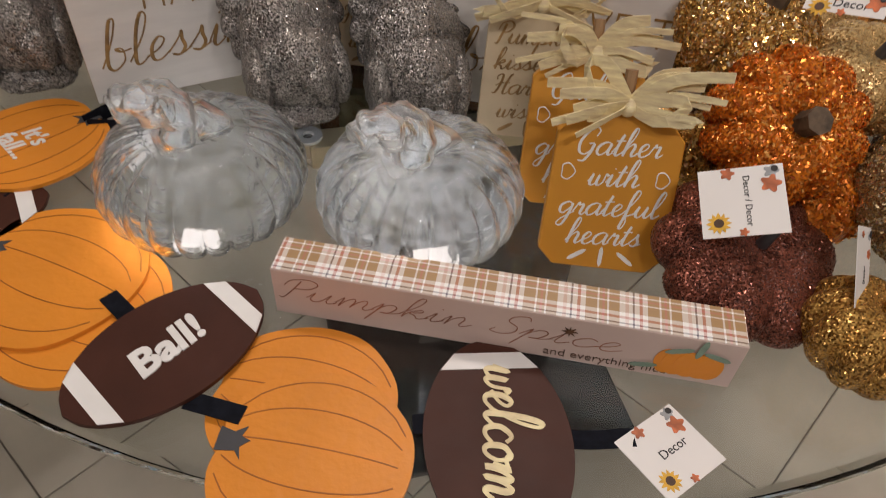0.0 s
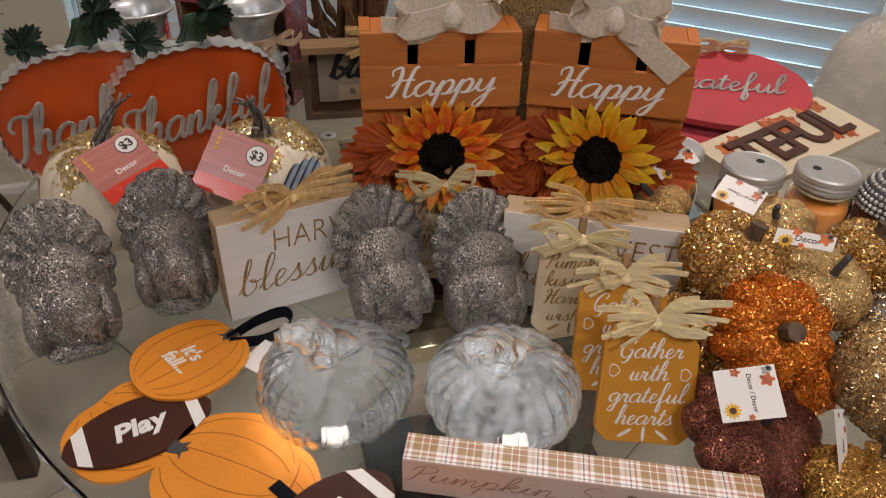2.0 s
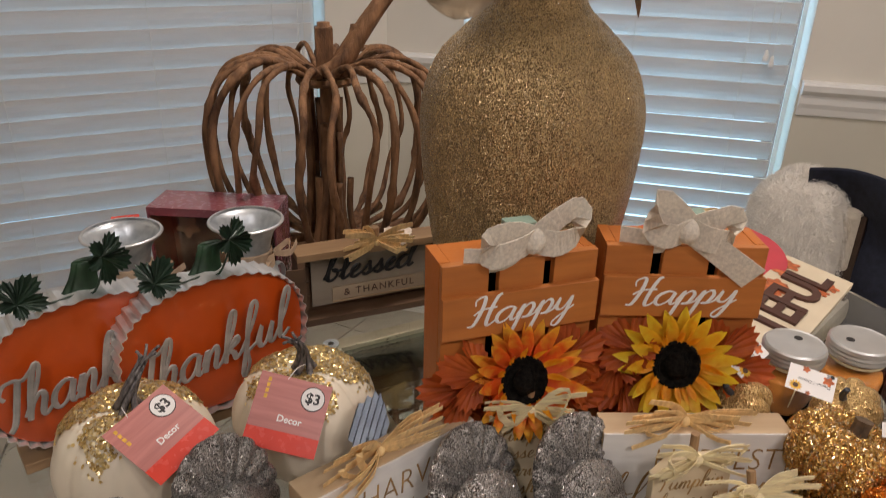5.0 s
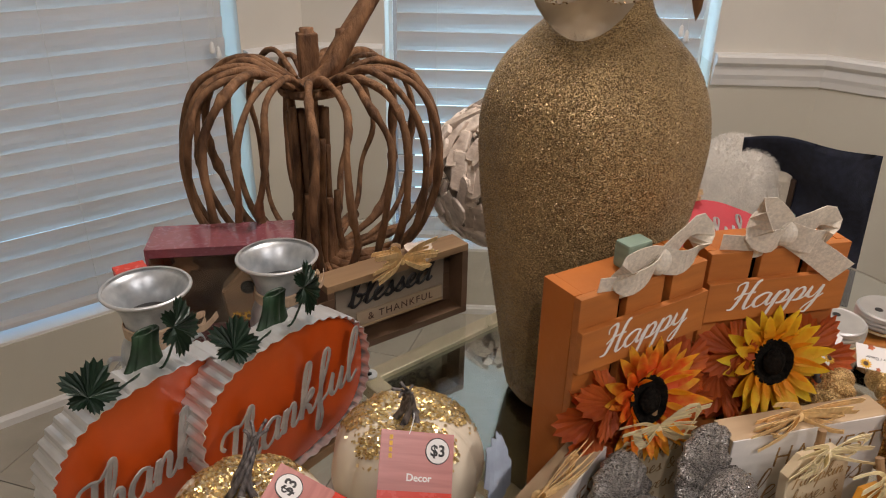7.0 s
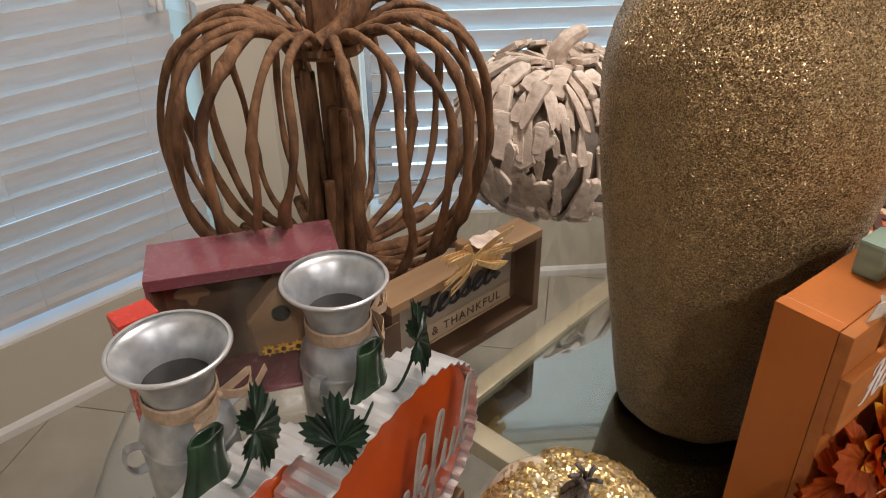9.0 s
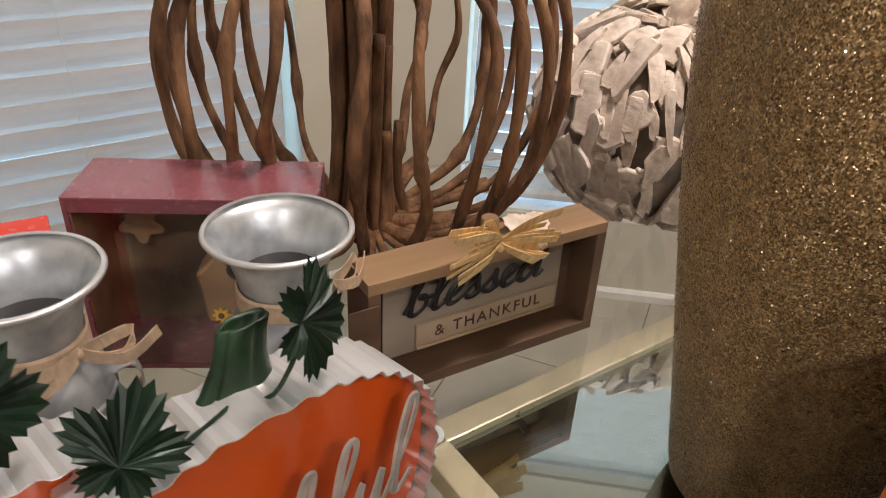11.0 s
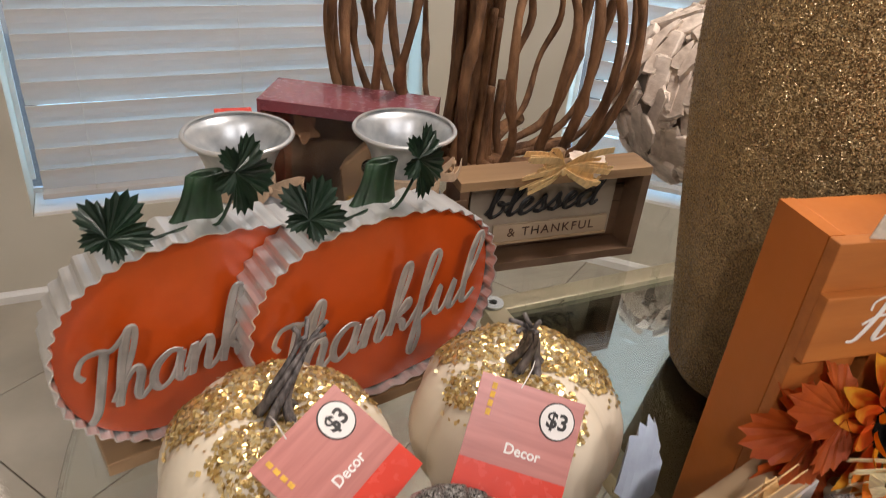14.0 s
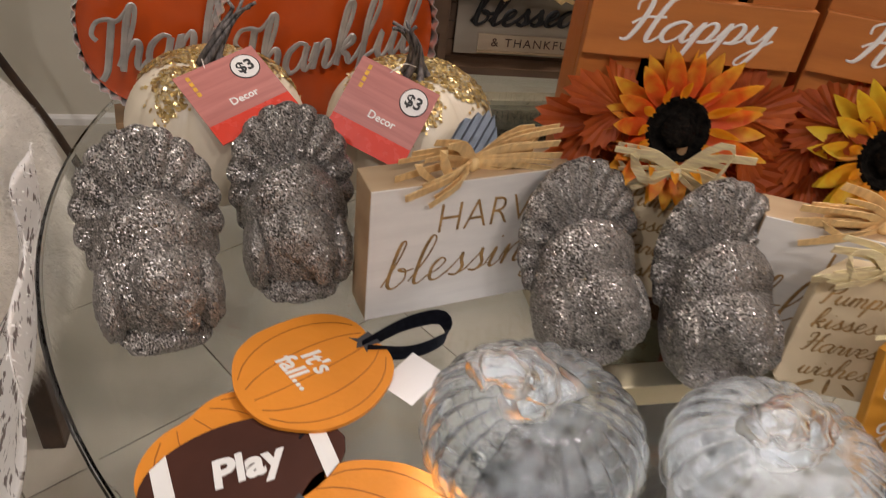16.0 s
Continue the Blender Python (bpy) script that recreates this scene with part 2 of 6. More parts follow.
M_yellow = material("yellow_print", (0.80, 0.45, 0.04), 0.5, vary=0.15, scale=120)
M_tanboard = wood("tan_board", (0.34, 0.25, 0.16), (0.52, 0.40, 0.28), 6)
M_plastic = clear_glass("clear_plastic", (0.96, 0.93, 0.90), 0.05, 1.45)
M_brownprint = material("brown_print", (0.10, 0.045, 0.02), 0.5, vary=0.3, scale=120)


def petal_paint(name, root, tip, start=-0.42):
    """Dyed cloth: one colour at the petal's root runs into another at its tip."""
    m = material(name, tip, 0.5, bump=0.15)
    nt = m.node_tree
    tc = nt.nodes.new("ShaderNodeTexCoord")
    sp = nt.nodes.new("ShaderNodeSeparateXYZ")
    nt.links.new(tc.outputs["Object"], sp.inputs[0])
    no = nt.nodes.new("ShaderNodeTexNoise")
    no.inputs["Scale"].default_value = 90
    nt.links.new(tc.outputs["Object"], no.inputs["Vector"])
    ad = nt.nodes.new("ShaderNodeMath")
    ad.operation = "MULTIPLY_ADD"
    ad.inputs[1].default_value, ad.inputs[2].default_value = 22.0, start
    nt.links.new(sp.outputs[0], ad.inputs[0])
    a2 = nt.nodes.new("ShaderNodeMath")
    nt.links.new(ad.outputs[0], a2.inputs[0])
    nt.links.new(no.outputs["Fac"], a2.inputs[1])
    rp = nt.nodes.new("ShaderNodeValToRGB")
    rp.color_ramp.elements[0].position, rp.color_ramp.elements[1].position = 0.25, 0.9
    rp.color_ramp.elements[0].color, rp.color_ramp.elements[1].color = (*root, 1), (*tip, 1)
    nt.links.new(a2.outputs[0], rp.inputs[0])
    nt.links.new(rp.outputs[0], nt.nodes["Principled BSDF"].inputs["Base Color"])
    return m


M_petal = petal_paint("yellow_petal", (0.95, 0.40, 0.01), (1.0, 0.72, 0.04))
M_petal_red = petal_paint("orange_red_petal", (0.88, 0.13, 0.012), (1.0, 0.60, 0.05), -0.64)
M_autumnleaf = material("rust_fabric_leaf", (0.72, 0.17, 0.02), 0.55, scale=22, colour2=(0.40, 0.06, 0.015), bump=0.2)
M_seed_and_shade = material("black_seed_and_shade", (0.010, 0.008, 0.006), 0.9, vary=0.5, spec=0.1, scale=200, bump=1.0, bump_scale=500)
M_silverleaf = material("silver_metal_leaf", (0.34, 0.38, 0.44), 0.42, 0.85, vary=0.15, scale=30)
M_crystal = clear_glass("blown_glass", (0.98, 0.99, 1.0), 0.03, 1.35)
M_milk = material("white_glass_speckle", (0.80, 0.83, 0.83), 0.12, vary=0.06, scale=30, bump=0.05, coat=1.0)
M_lid = material("zinc_lid", (0.64, 0.62, 0.59), 0.45, 0.85, vary=0.06, scale=30, bump=0.05)
M_jar = clear_glass("jar_glass", (1.0, 0.98, 0.95), 0.0, 1.3)
M_amber = material("amber_candle", (0.52, 0.20, 0.035), 0.35, vary=0.1, scale=12, coat=0.4)
M_pinksign = material("rose_painted_board", (0.52, 0.055, 0.07), 0.5, vary=0.08, scale=12, bump=0.06)
M_signcream = material("cream_board", (0.72, 0.60, 0.42), 0.5, vary=0.06, scale=9, bump=0.05)
M_letter = material("dark_brown_letter", (0.085, 0.033, 0.022), 0.5, vary=0.1)
M_fur = material("white_fur", (0.86, 0.81, 0.73), 0.9, vary=0.06, scale=30, bump=0.15, bump_scale=90)
M_speckle = material("cream_speckled_hide", (0.82, 0.79, 0.75), 0.9, scale=70, colour2=(0.22, 0.18, 0.16), bump=0.3, bump_scale=160, detail=2)
for node in M_speckle.node_tree.nodes:
    if node.bl_idname == "ShaderNodeValToRGB":
        node.color_ramp.elements[0].position, node.color_ramp.elements[1].position = 0.36, 0.42
M_navy = material("navy_cloth", (0.010, 0.013, 0.028), 0.85, vary=0.25, scale=60, bump=0.4, bump_scale=300)
M_beige = material("beige_upholstery", (0.50, 0.44, 0.35), 0.8, vary=0.08, scale=80, bump=0.3, bump_scale=300)
M_darkwood = wood("dark_walnut", (0.022, 0.012, 0.007), (0.055, 0.030, 0.017), 6, 0.4)
M_flower = material("cream_velvet_petal", (0.66, 0.56, 0.42), 0.6, vary=0.1, scale=20, bump=0.2)
M_goldglit = glitter("gold_glitter", (0.22, 0.085, 0.012), (0.90, 0.54, 0.15), 800, 0.7, 0.9)
M_champglit = glitter("champagne_glitter", (0.40, 0.22, 0.07), (0.92, 0.66, 0.30), 900, 0.55, 0.75)
M_browncop = glitter("copper_brown_glitter", (0.040, 0.012, 0.008), (0.36, 0.12, 0.075), 1050, 0.6, 0.55, 0.34)
M_rustglit = glitter("rust_glitter", (0.40, 0.09, 0.010), (0.90, 0.30, 0.035), 700, 0.45, 0.8)
M_fl_orange = flakes("orange_flakes", [(0.36, 0.06, 0.004), (0.78, 0.19, 0.010), (0.88, 0.29, 0.02), (0.60, 0.12, 0.006), (0.98, 0.55, 0.15)], 0.5, 0.3)
M_fl_gold = flakes("gold_flakes", [(0.32, 0.15, 0.02), (0.75, 0.44, 0.10), (0.88, 0.64, 0.26), (0.62, 0.26, 0.04), (0.98, 0.88, 0.64)], 0.65)
M_fl_champ = flakes("champagne_flakes", [(0.22, 0.13, 0.05), (0.66, 0.46, 0.22), (0.82, 0.62, 0.36), (0.44, 0.28, 0.12), (0.96, 0.88, 0.72)])
M_fl_pewter = flakes("pewter_flakes", [(0.14, 0.13, 0.12), (0.46, 0.43, 0.40), (0.64, 0.61, 0.57), (0.28, 0.26, 0.24), (0.95, 0.95, 0.95)], 0.75, 0.2)
M_fl_bronze = flakes("bronze_flakes", [(0.13, 0.08, 0.035), (0.36, 0.26, 0.14), (0.50, 0.39, 0.23), (0.24, 0.16, 0.08), (0.95, 0.92, 0.85)], 0.85, 0.15)
M_fl_copper = flakes("copper_flakes", [(0.06, 0.018, 0.012), (0.16, 0.05, 0.03), (0.40, 0.14, 0.09), (0.10, 0.03, 0.02), (0.75, 0.36, 0.26)], 0.8, 0.2)
M_pearl = material("grey_pearls", (0.62, 0.60, 0.57), 0.2, 0.5, vary=0.05)
M_straw = material("dry_grass", (0.30, 0.20, 0.10), 0.8, vary=0.3, scale=60)


# ---------------------------------------------------------------- building
def thing(name, x, y, z=TABLE, rz=0.0, label="", category="", group="", rx=0.0, ry=0.0):
    ob = new(name)
    ob.empty_display_size = 0.02
    ob.matrix_world = pose(x, y, z, rx, ry, rz)
    return tagged(ob, label, category, group)


def part(name, bm, mat, parent=None, label="", smooth=False, m=None):
    me = bpy.data.meshes.new(name)
    if m is not None:
        bm.transform(m)
    bm.normal_update()
    bm.to_mesh(me)
    bm.free()
    for mt in (mat if isinstance(mat, (list, tuple)) else [mat]):
        me.materials.append(mt)
    if smooth:
        for p in me.polygons:
            p.use_smooth = True
    ob = new(name, me)
    ob.parent = parent
    return tagged(ob, label)


def box(size, at=(0, 0, 0), bevel=0.0, bm=None, m=None):
    b2 = bmesh.new()
    bmesh.ops.create_cube(b2, size=1, matrix=Matrix.Translation(at) @ Matrix.Diagonal((*size, 1)))
    if bevel:
        bmesh.ops.bevel(b2, geom=b2.edges[:], offset=bevel, segments=2, affect="EDGES", profile=0.6)
    return merge(bm, b2, m)


def merge(bm, b2, m=None):
    if m is not None:
        b2.transform(m)
    if bm is None:
        return b2
    me = bpy.data.meshes.new("joined")
    b2.to_mesh(me)
    b2.free()
    bm.from_mesh(me)
    bpy.data.meshes.remove(me)
    return bm


def lathe(profile, seg=48, ribs=0, depth=0.0, sharp=1.0, close=True, wob=0.0, seed=0.0):
    """Turns (r, z) pairs round z; ribs press grooves into it like those of a pumpkin."""
    bm = bmesh.new()
    rings = []
    rmax = max(r for r, z in profile)
    for r, z in profile:
        ring = []
        for i in range(seg):
            a = 2 * math.pi * i / seg
            k = 1.0
            if ribs:
                k -= depth * (1 - abs(math.sin(ribs * a / 2)) ** sharp) * min(1, r / rmax * 1.4)
            if wob:
                k += wob * noise.noise((math.cos(a) * 1.7 + seed, math.sin(a) * 1.7, z * 14 + seed))
            ring.append(bm.verts.new((r * k * math.cos(a), r * k * math.sin(a), z)))
        rings.append(ring)
    for lo, hi in zip(rings, rings[1:]):
        for i in range(seg):
            j = (i + 1) % seg
            bm.faces.new((lo[i], lo[j], hi[j], hi[i]))
    if close:
        bm.faces.new(rings[0][::-1])
        bm.faces.new(rings[-1])
    return bm


def tube(pts, radii, seg=8, bm=None, caps=True):
    """A round tube along points, with a radius at each (or one for all)."""
    bm = bm or bmesh.new()
    pts = [Vector(p) for p in pts]
    n = len(pts)
    if not isinstance(radii, (list, tuple)):
        radii = [radii] * n
    rings = []
    ref = Vector((0.13, 0.31, 0.94))
    for i, p in enumerate(pts):
        d = (pts[min(i + 1, n - 1)] - pts[max(i - 1, 0)]).normalized()
        side = d.cross(ref)
        if side.length < 0.05:
            side = d.cross(Vector((1, 0, 0)))
        side.normalize()
        ref = side.cross(d)
        rings.append([bm.verts.new(p + radii[i] * (math.cos(2 * math.pi * k / seg) * side + math.sin(2 * math.pi * k / seg) * ref)) for k in range(seg)])
    for lo, hi in zip(rings, rings[1:]):
        for i in range(seg):
            j = (i + 1) % seg
            bm.faces.new((lo[i], lo[j], hi[j], hi[i]))
    if caps:
        bm.faces.new(rings[0][::-1])
        bm.faces.new(rings[-1])
    return bm


def curve_pts(pts, n=16):
    """A smooth line through the points."""
    pts = [Vector(p) for p in pts]
    out = []
    for i in range(n + 1):
        u = i / n * (len(pts) - 1)
        k = min(int(u), len(pts) - 2)
        f = u - k
        p0, p1, p2, p3 = pts[max(k - 1, 0)], pts[k], pts[k + 1], pts[min(k + 2, len(pts) - 1)]
        out.append(0.5 * (2 * p1 + (p2 - p0) * f + (2 * p0 - 5 * p1 + 4 * p2 - p3) * f * f + (3 * p1 - p0 - 3 * p2 + p3) * f ** 3))
    return out


def strap(pts, width, thick=0.0006, across=(0, 0, 1), bm=None, taper=1.0):
    """A flat band along points."""
    bm = bm or bmesh.new()
    pts = [Vector(p) for p in pts]
    n = len(pts)
    ac = Vector(across).normalized()
    rows = []
    for i, p in enumerate(pts):
        d = (pts[min(i + 1, n - 1)] - pts[max(i - 1, 0)]).normalized()
        s = ac - d * ac.dot(d)
        s.normalize()
        nn = d.cross(s)
        w = width / 2 * (1 + (taper - 1) * i / (n - 1))
        rows.append([bm.verts.new(p + s * w * a + nn * thick * b / 2) for a, b in ((-1, -1), (1, -1), (1, 1), (-1, 1))])
    for lo, hi in zip(rows, rows[1:]):
        for i in range(4):
            j = (i + 1) % 4
            bm.faces.new((lo[i], lo[j], hi[j], hi[i]))
    bm.faces.new(rows[0][::-1])
    bm.faces.new(rows[-1])
    return bm


def prism(outline, thick, bm=None, bevel=0.0, m=None):
    """An outline in x, y raised to a plate between z = 0 and thick."""
    b2 = bmesh.new()
    lo = [b2.verts.new((x, y, 0)) for x, y in outline]
    hi = [b2.verts.new((x, y, thick)) for x, y in outline]
    b2.faces.new(lo[::-1])
    top = b2.faces.new(hi)
    n = len(lo)
    for i in range(n):
        b2.faces.new((lo[i], lo[(i + 1) % n], hi[(i + 1) % n], hi[i]))
    if bevel:
        bmesh.ops.bevel(b2, geom=list(top.edges), offset=bevel, segments=1, affect="EDGES")
    return merge(bm, b2, m)


def ellipse(rx, ry, n=48, power=1.0):
    out = []
    for i in range(n):
        a = 2 * math.pi * i / n
        c, s = math.cos(a), math.sin(a)
        out.append((rx * math.copysign(abs(c) ** power, c), ry * math.copysign(abs(s) ** power, s)))
    return out


def text(words, size, thick=0.0008, shear=0.0, bold=0.0, align="CENTER", spacing=1.0, line=1.0):
    """Words in the built-in font as a mesh that lies in x, y."""
    cu = bpy.data.curves.new("words", "FONT")
    cu.body, cu.size, cu.extrude, cu.shear, cu.offset = words, size, thick / 2, shear, bold
    cu.align_x, cu.align_y, cu.space_character, cu.resolution_u, cu.space_line = align, "CENTER", spacing, 3, line
    ob = bpy.data.objects.new("words", cu)
    scene.collection.objects.link(ob)
    me = bpy.data.meshes.new_from_object(ob.evaluated_get(bpy.context.evaluated_depsgraph_get()))
    bm = bmesh.new()
    bm.from_mesh(me)
    bpy.data.objects.remove(ob)
    bpy.data.curves.remove(cu)
    bpy.data.meshes.remove(me)
    return bm


GLYPHS = {}


def glyph(letter, advance, strokes):
    """A joined-up letter: runs of x,y on an x-height of 1, parted by bars."""
    GLYPHS[letter] = (advance, [[tuple(float(v) for v in p.split(",")) for p in run.split()] for run in strokes.split("|")])


glyph("a", 1.15, "0.95,0.9 0.6,1.02 0.2,0.75 0.12,0.3 0.35,0 0.7,0.2 0.95,0.85|0.95,0.9 0.88,0.3 1.0,0.02 1.25,0.25")
glyph("b", 1.05, "0,0.2 0.35,1.3 0.45,2.1 0.28,2.15 0.2,1.4 0.22,0.3 0.5,0 0.85,0.35 0.75,0.85 0.5,0.9 0.75,0.75 1.1,0.8")
glyph("c", 0.85, "0.8,0.8 0.5,1.0 0.15,0.6 0.25,0.1 0.55,0 0.9,0.25")
glyph("d", 1.2, "0.9,0.85 0.5,1.0 0.12,0.6 0.2,0.1 0.5,0 0.85,0.5 1.15,1.6 1.2,2.15 1.0,1.9 0.92,0.5 1.05,0.02 1.3,0.25")
glyph("e", 0.85, "0,0.25 0.45,0.5 0.65,0.85 0.42,1.02 0.18,0.65 0.25,0.1 0.55,0 0.9,0.3")
glyph("f", 0.82, "0,0.2 0.5,1.2 0.7,2.0 0.45,2.2 0.3,1.5 0.28,0.2 0.2,-0.85 0.38,-1.0 0.5,-0.5 0.38,0.0 0.55,0.15 0.85,0.3")
glyph("g", 1.1, "0.9,0.85 0.55,1.02 0.15,0.7 0.2,0.2 0.5,0.1 0.85,0.6 0.92,0.9 0.85,-0.2 0.65,-0.95 0.3,-0.9 0.4,-0.5 1.2,0.25")
glyph("h", 1.05, "0,0.2 0.45,1.3 0.55,2.05 0.35,2.15 0.22,1.4 0.18,0 0.3,0.6 0.6,0.98 0.78,0.75 0.72,0.2 0.85,0 1.15,0.28")
glyph("i", 0.58, "0,0.25 0.25,0.95 0.2,0.2 0.35,0 0.65,0.28|0.3,1.4 0.34,1.47")
glyph("k", 1.0, "0,0.2 0.45,1.3 0.55,2.05 0.35,2.15 0.22,1.4 0.18,0 0.3,0.55 0.65,0.98 0.75,0.75 0.35,0.52 0.6,0.3 0.75,0 1.1,0.28")
glyph("l", 0.65, "0,0.2 0.45,1.2 0.58,2.0 0.38,2.2 0.22,1.5 0.22,0.3 0.4,0 0.75,0.3")
glyph("m", 1.38, "0,0.3 0.2,0.95 0.18,0 0.32,0.65 0.55,0.98 0.65,0.7 0.6,0 0.75,0.65 0.98,0.98 1.1,0.7 1.05,0.15 1.2,0 1.45,0.28")
glyph("n", 1.02, "0,0.3 0.2,0.95 0.18,0 0.32,0.65 0.6,0.98 0.72,0.7 0.67,0.15 0.82,0 1.1,0.28")
glyph("o", 0.9, "0.5,0.98 0.15,0.7 0.2,0.1 0.5,0 0.75,0.4 0.65,0.9 0.5,0.95 0.7,0.8 1.0,0.85")
glyph("p", 0.98, "0,0.3 0.25,1.0 0.15,0.0 0.02,-0.95 0.1,-0.3 0.3,0.7 0.6,1.0 0.8,0.7 0.65,0.12 0.35,0.08 0.7,0.05 1.05,0.28")
glyph("r", 0.85, "0,0.25 0.25,1.0 0.3,0.8 0.6,0.85 0.55,0.2 0.7,0 0.95,0.28")
glyph("s", 0.82, "0,0.2 0.35,0.75 0.45,1.05 0.5,0.7 0.65,0.3 0.45,0 0.15,0.1 0.5,0.02 0.9,0.25")
glyph("t", 0.66, "0,0.25 0.3,1.0 0.4,1.7 0.27,0.9 0.25,0.2 0.4,0 0.7,0.28|0.02,1.15 0.65,1.2")
glyph("u", 1.08, "0,0.3 0.2,0.95 0.15,0.3 0.3,0.02 0.55,0.15 0.8,0.95 0.75,0.25 0.9,0 1.15,0.28")
glyph("v", 0.85, "0,0.3 0.2,0.95 0.3,0.1 0.5,0.05 0.75,0.9 0.95,0.8")
glyph("w", 1.25, "0,0.3 0.2,0.95 0.15,0.25 0.3,0.02 0.55,0.2 0.65,0.9 0.62,0.25 0.78,0.02 1.05,0.3 1.1,0.95 1.3,0.8")
glyph("y", 1.05, "0,0.3 0.2,0.95 0.15,0.35 0.35,0.1 0.6,0.25 0.85,0.95 0.75,-0.2 0.5,-1.0 0.2,-0.9 0.35,-0.5 1.1,0.25")
glyph("T", 1.05, "0.2,1.2 0,1.45 0.15,1.8 0.55,1.85 0.95,1.75 1.3,2.05|0.75,1.82 0.68,0.9 0.6,0.1 0.4,-0.2")
glyph("H", 1.32, "0.1,1.5 0.05,1.9 0.45,2.05 0.5,1.2 0.3,0.15 0.0,0.1|1.3,2.1 1.1,1.9 0.95,0.9 0.95,0.1 1.15,0 1.4,0.28|0.15,0.85 0.5,1.15 1.25,1.2")
glyph("G", 1.35, "1.05,1.45 1.15,1.9 0.85,2.15 0.4,1.8 0.12,1.0 0.25,0.25 0.65,0 1.0,0.3 1.12,0.85 0.75,0.85|1.12,0.85 1.05,0.1 0.8,-0.5 0.4,-0.5")
glyph("P", 1.1, "0.55,1.9 0.45,0.9 0.3,0 0.1,0.05|0.05,1.3 0.2,1.9 0.8,2.15 1.2,1.75 1.0,1.2 0.5,1.05")
glyph("S", 1.05, "1.0,1.7 0.85,2.1 0.45,1.95 0.4,1.4 0.8,0.9 0.85,0.3 0.5,0 0.1,0.2 0.2,0.5")
glyph("&", 1.2, "1.0,0.8 0.6,0 0.15,0.2 0.3,0.7 0.7,1.2 0.55,1.6 0.3,1.3 0.5,0.7 1.1,0.0")
glyph(" ", 0.6, "")


def script(words, wide, xhigh, weight, thick=0.0008, slant=0.25, contrast=0.55):
    """Brush lettering that lies in x, y: heavy where the pen goes down, thin where it rises."""
    total = sum(GLYPHS[c][0] for c in words)
    kx = wide / total
    bm = bmesh.new()
    x0 = -total / 2
    for c in words:
        adv, runs = GLYPHS[c]
        for run in runs:
            if len(run) < 2:
                continue
            pts = curve_pts([((x0 + px) * kx + slant * (py - 0.5) * xhigh, (py - 0.5) * xhigh, 0) for px, py in run], 5 * (len(run) - 1))
            rad = []
            for i in range(len(pts)):
                d = pts[min(i + 1, len(pts) - 1)] - pts[max(i - 1, 0)]
                down = max(0.0, -d.y / (d.length + 1e-9))
                rad.append(weight / 2 * (1 - contrast + contrast * down))
            for k in range(2):
                rad = [(rad[max(i - 1, 0)] + rad[i] + rad[min(i + 1, len(rad) - 1)]) / 3 for i in range(len(rad))]
            merge(bm, tube(pts, rad, 6), Matrix.Diagonal((1, 1, thick / weight, 1)))
        x0 += adv
    return bm


FRONT = pose(0, 0, 0, 90, 0, 0)  # stands a plate that lies in x, y upright, facing -y


def scatter(bm_src, count, size, lift=0.0005, tilt=0.7, long=1.5, seed=1, keep=None):
    """Small flat flakes strewn over a mesh, each turned its own way."""
    rnd = random.Random(seed)
    faces = [f for f in bm_src.faces]
    areas = np.cumsum([f.calc_area() for f in faces])
    bm_src.normal_update()
    verts, quads = [], []
    while len(quads) < count:
        f = faces[int(np.searchsorted(areas, rnd.random() * areas[-1]))]
        vs = [v.co for v in f.verts]
        w = [rnd.random() + 0.01 for _ in vs]
        s = sum(w)
        p = Vector((0, 0, 0))
        if len(vs) == 4:
            u, v = rnd.random(), rnd.random()
            p = vs[0].lerp(vs[1], u).lerp(vs[3].lerp(vs[2], u), v)
        else:
            for c, k in zip(vs, w):
                p += c * (k / s)
        if keep and rnd.random() > keep(p):
            if rnd.random() < 0.001:
                count -= 1
            continue
        nrm = (f.normal + tilt * Vector((rnd.gauss(0, 0.5), rnd.gauss(0, 0.5), rnd.gauss(0, 0.5)))).normalized()
        a = nrm.cross(Vector((rnd.gauss(0, 1), rnd.gauss(0, 1), rnd.gauss(0, 1)))).normalized()
        b = nrm.cross(a)
        k = size * rnd.uniform(0.6, 1.2)
        p = p + f.normal * (lift + k * 0.2)
        i = len(verts)
        verts += [p + a * k * long / 2 + b * k / 2, p - a * k * long / 2 + b * k / 2, p - a * k * long / 2 - b * k / 2, p + a * k * long / 2 - b * k / 2]
        quads.append((i, i + 1, i + 2, i + 3))
    me = bpy.data.meshes.new("flakes")
    me.from_pydata([tuple(v) for v in verts], [], quads)
    return me


def strewn(name, me, mat, parent, label=""):
    me.materials.append(mat)
    ob = new(name, me)
    ob.parent = parent
    return tagged(ob, label, kind="stuff")


def structure(name, bm, mat, label="", parent=None):
    return tagged(part(name, bm, mat, parent), label, kind="structure")


# ---------------------------------------------------------------- room
ROOM_A = Vector((-2.05, 1.782))
CORNER = Vector((0.0, 2.388))
CORNER_B = Vector((1.444, 1.693))
CORNER_C = Vector((1.85, 0.9))
LOOP = [CORNER, CORNER_B, CORNER_C, Vector((1.85, -3.4)), Vector((-2.7, -3.4)), Vector((-2.7, 1.3)), ROOM_A]
HIGH = 2.55


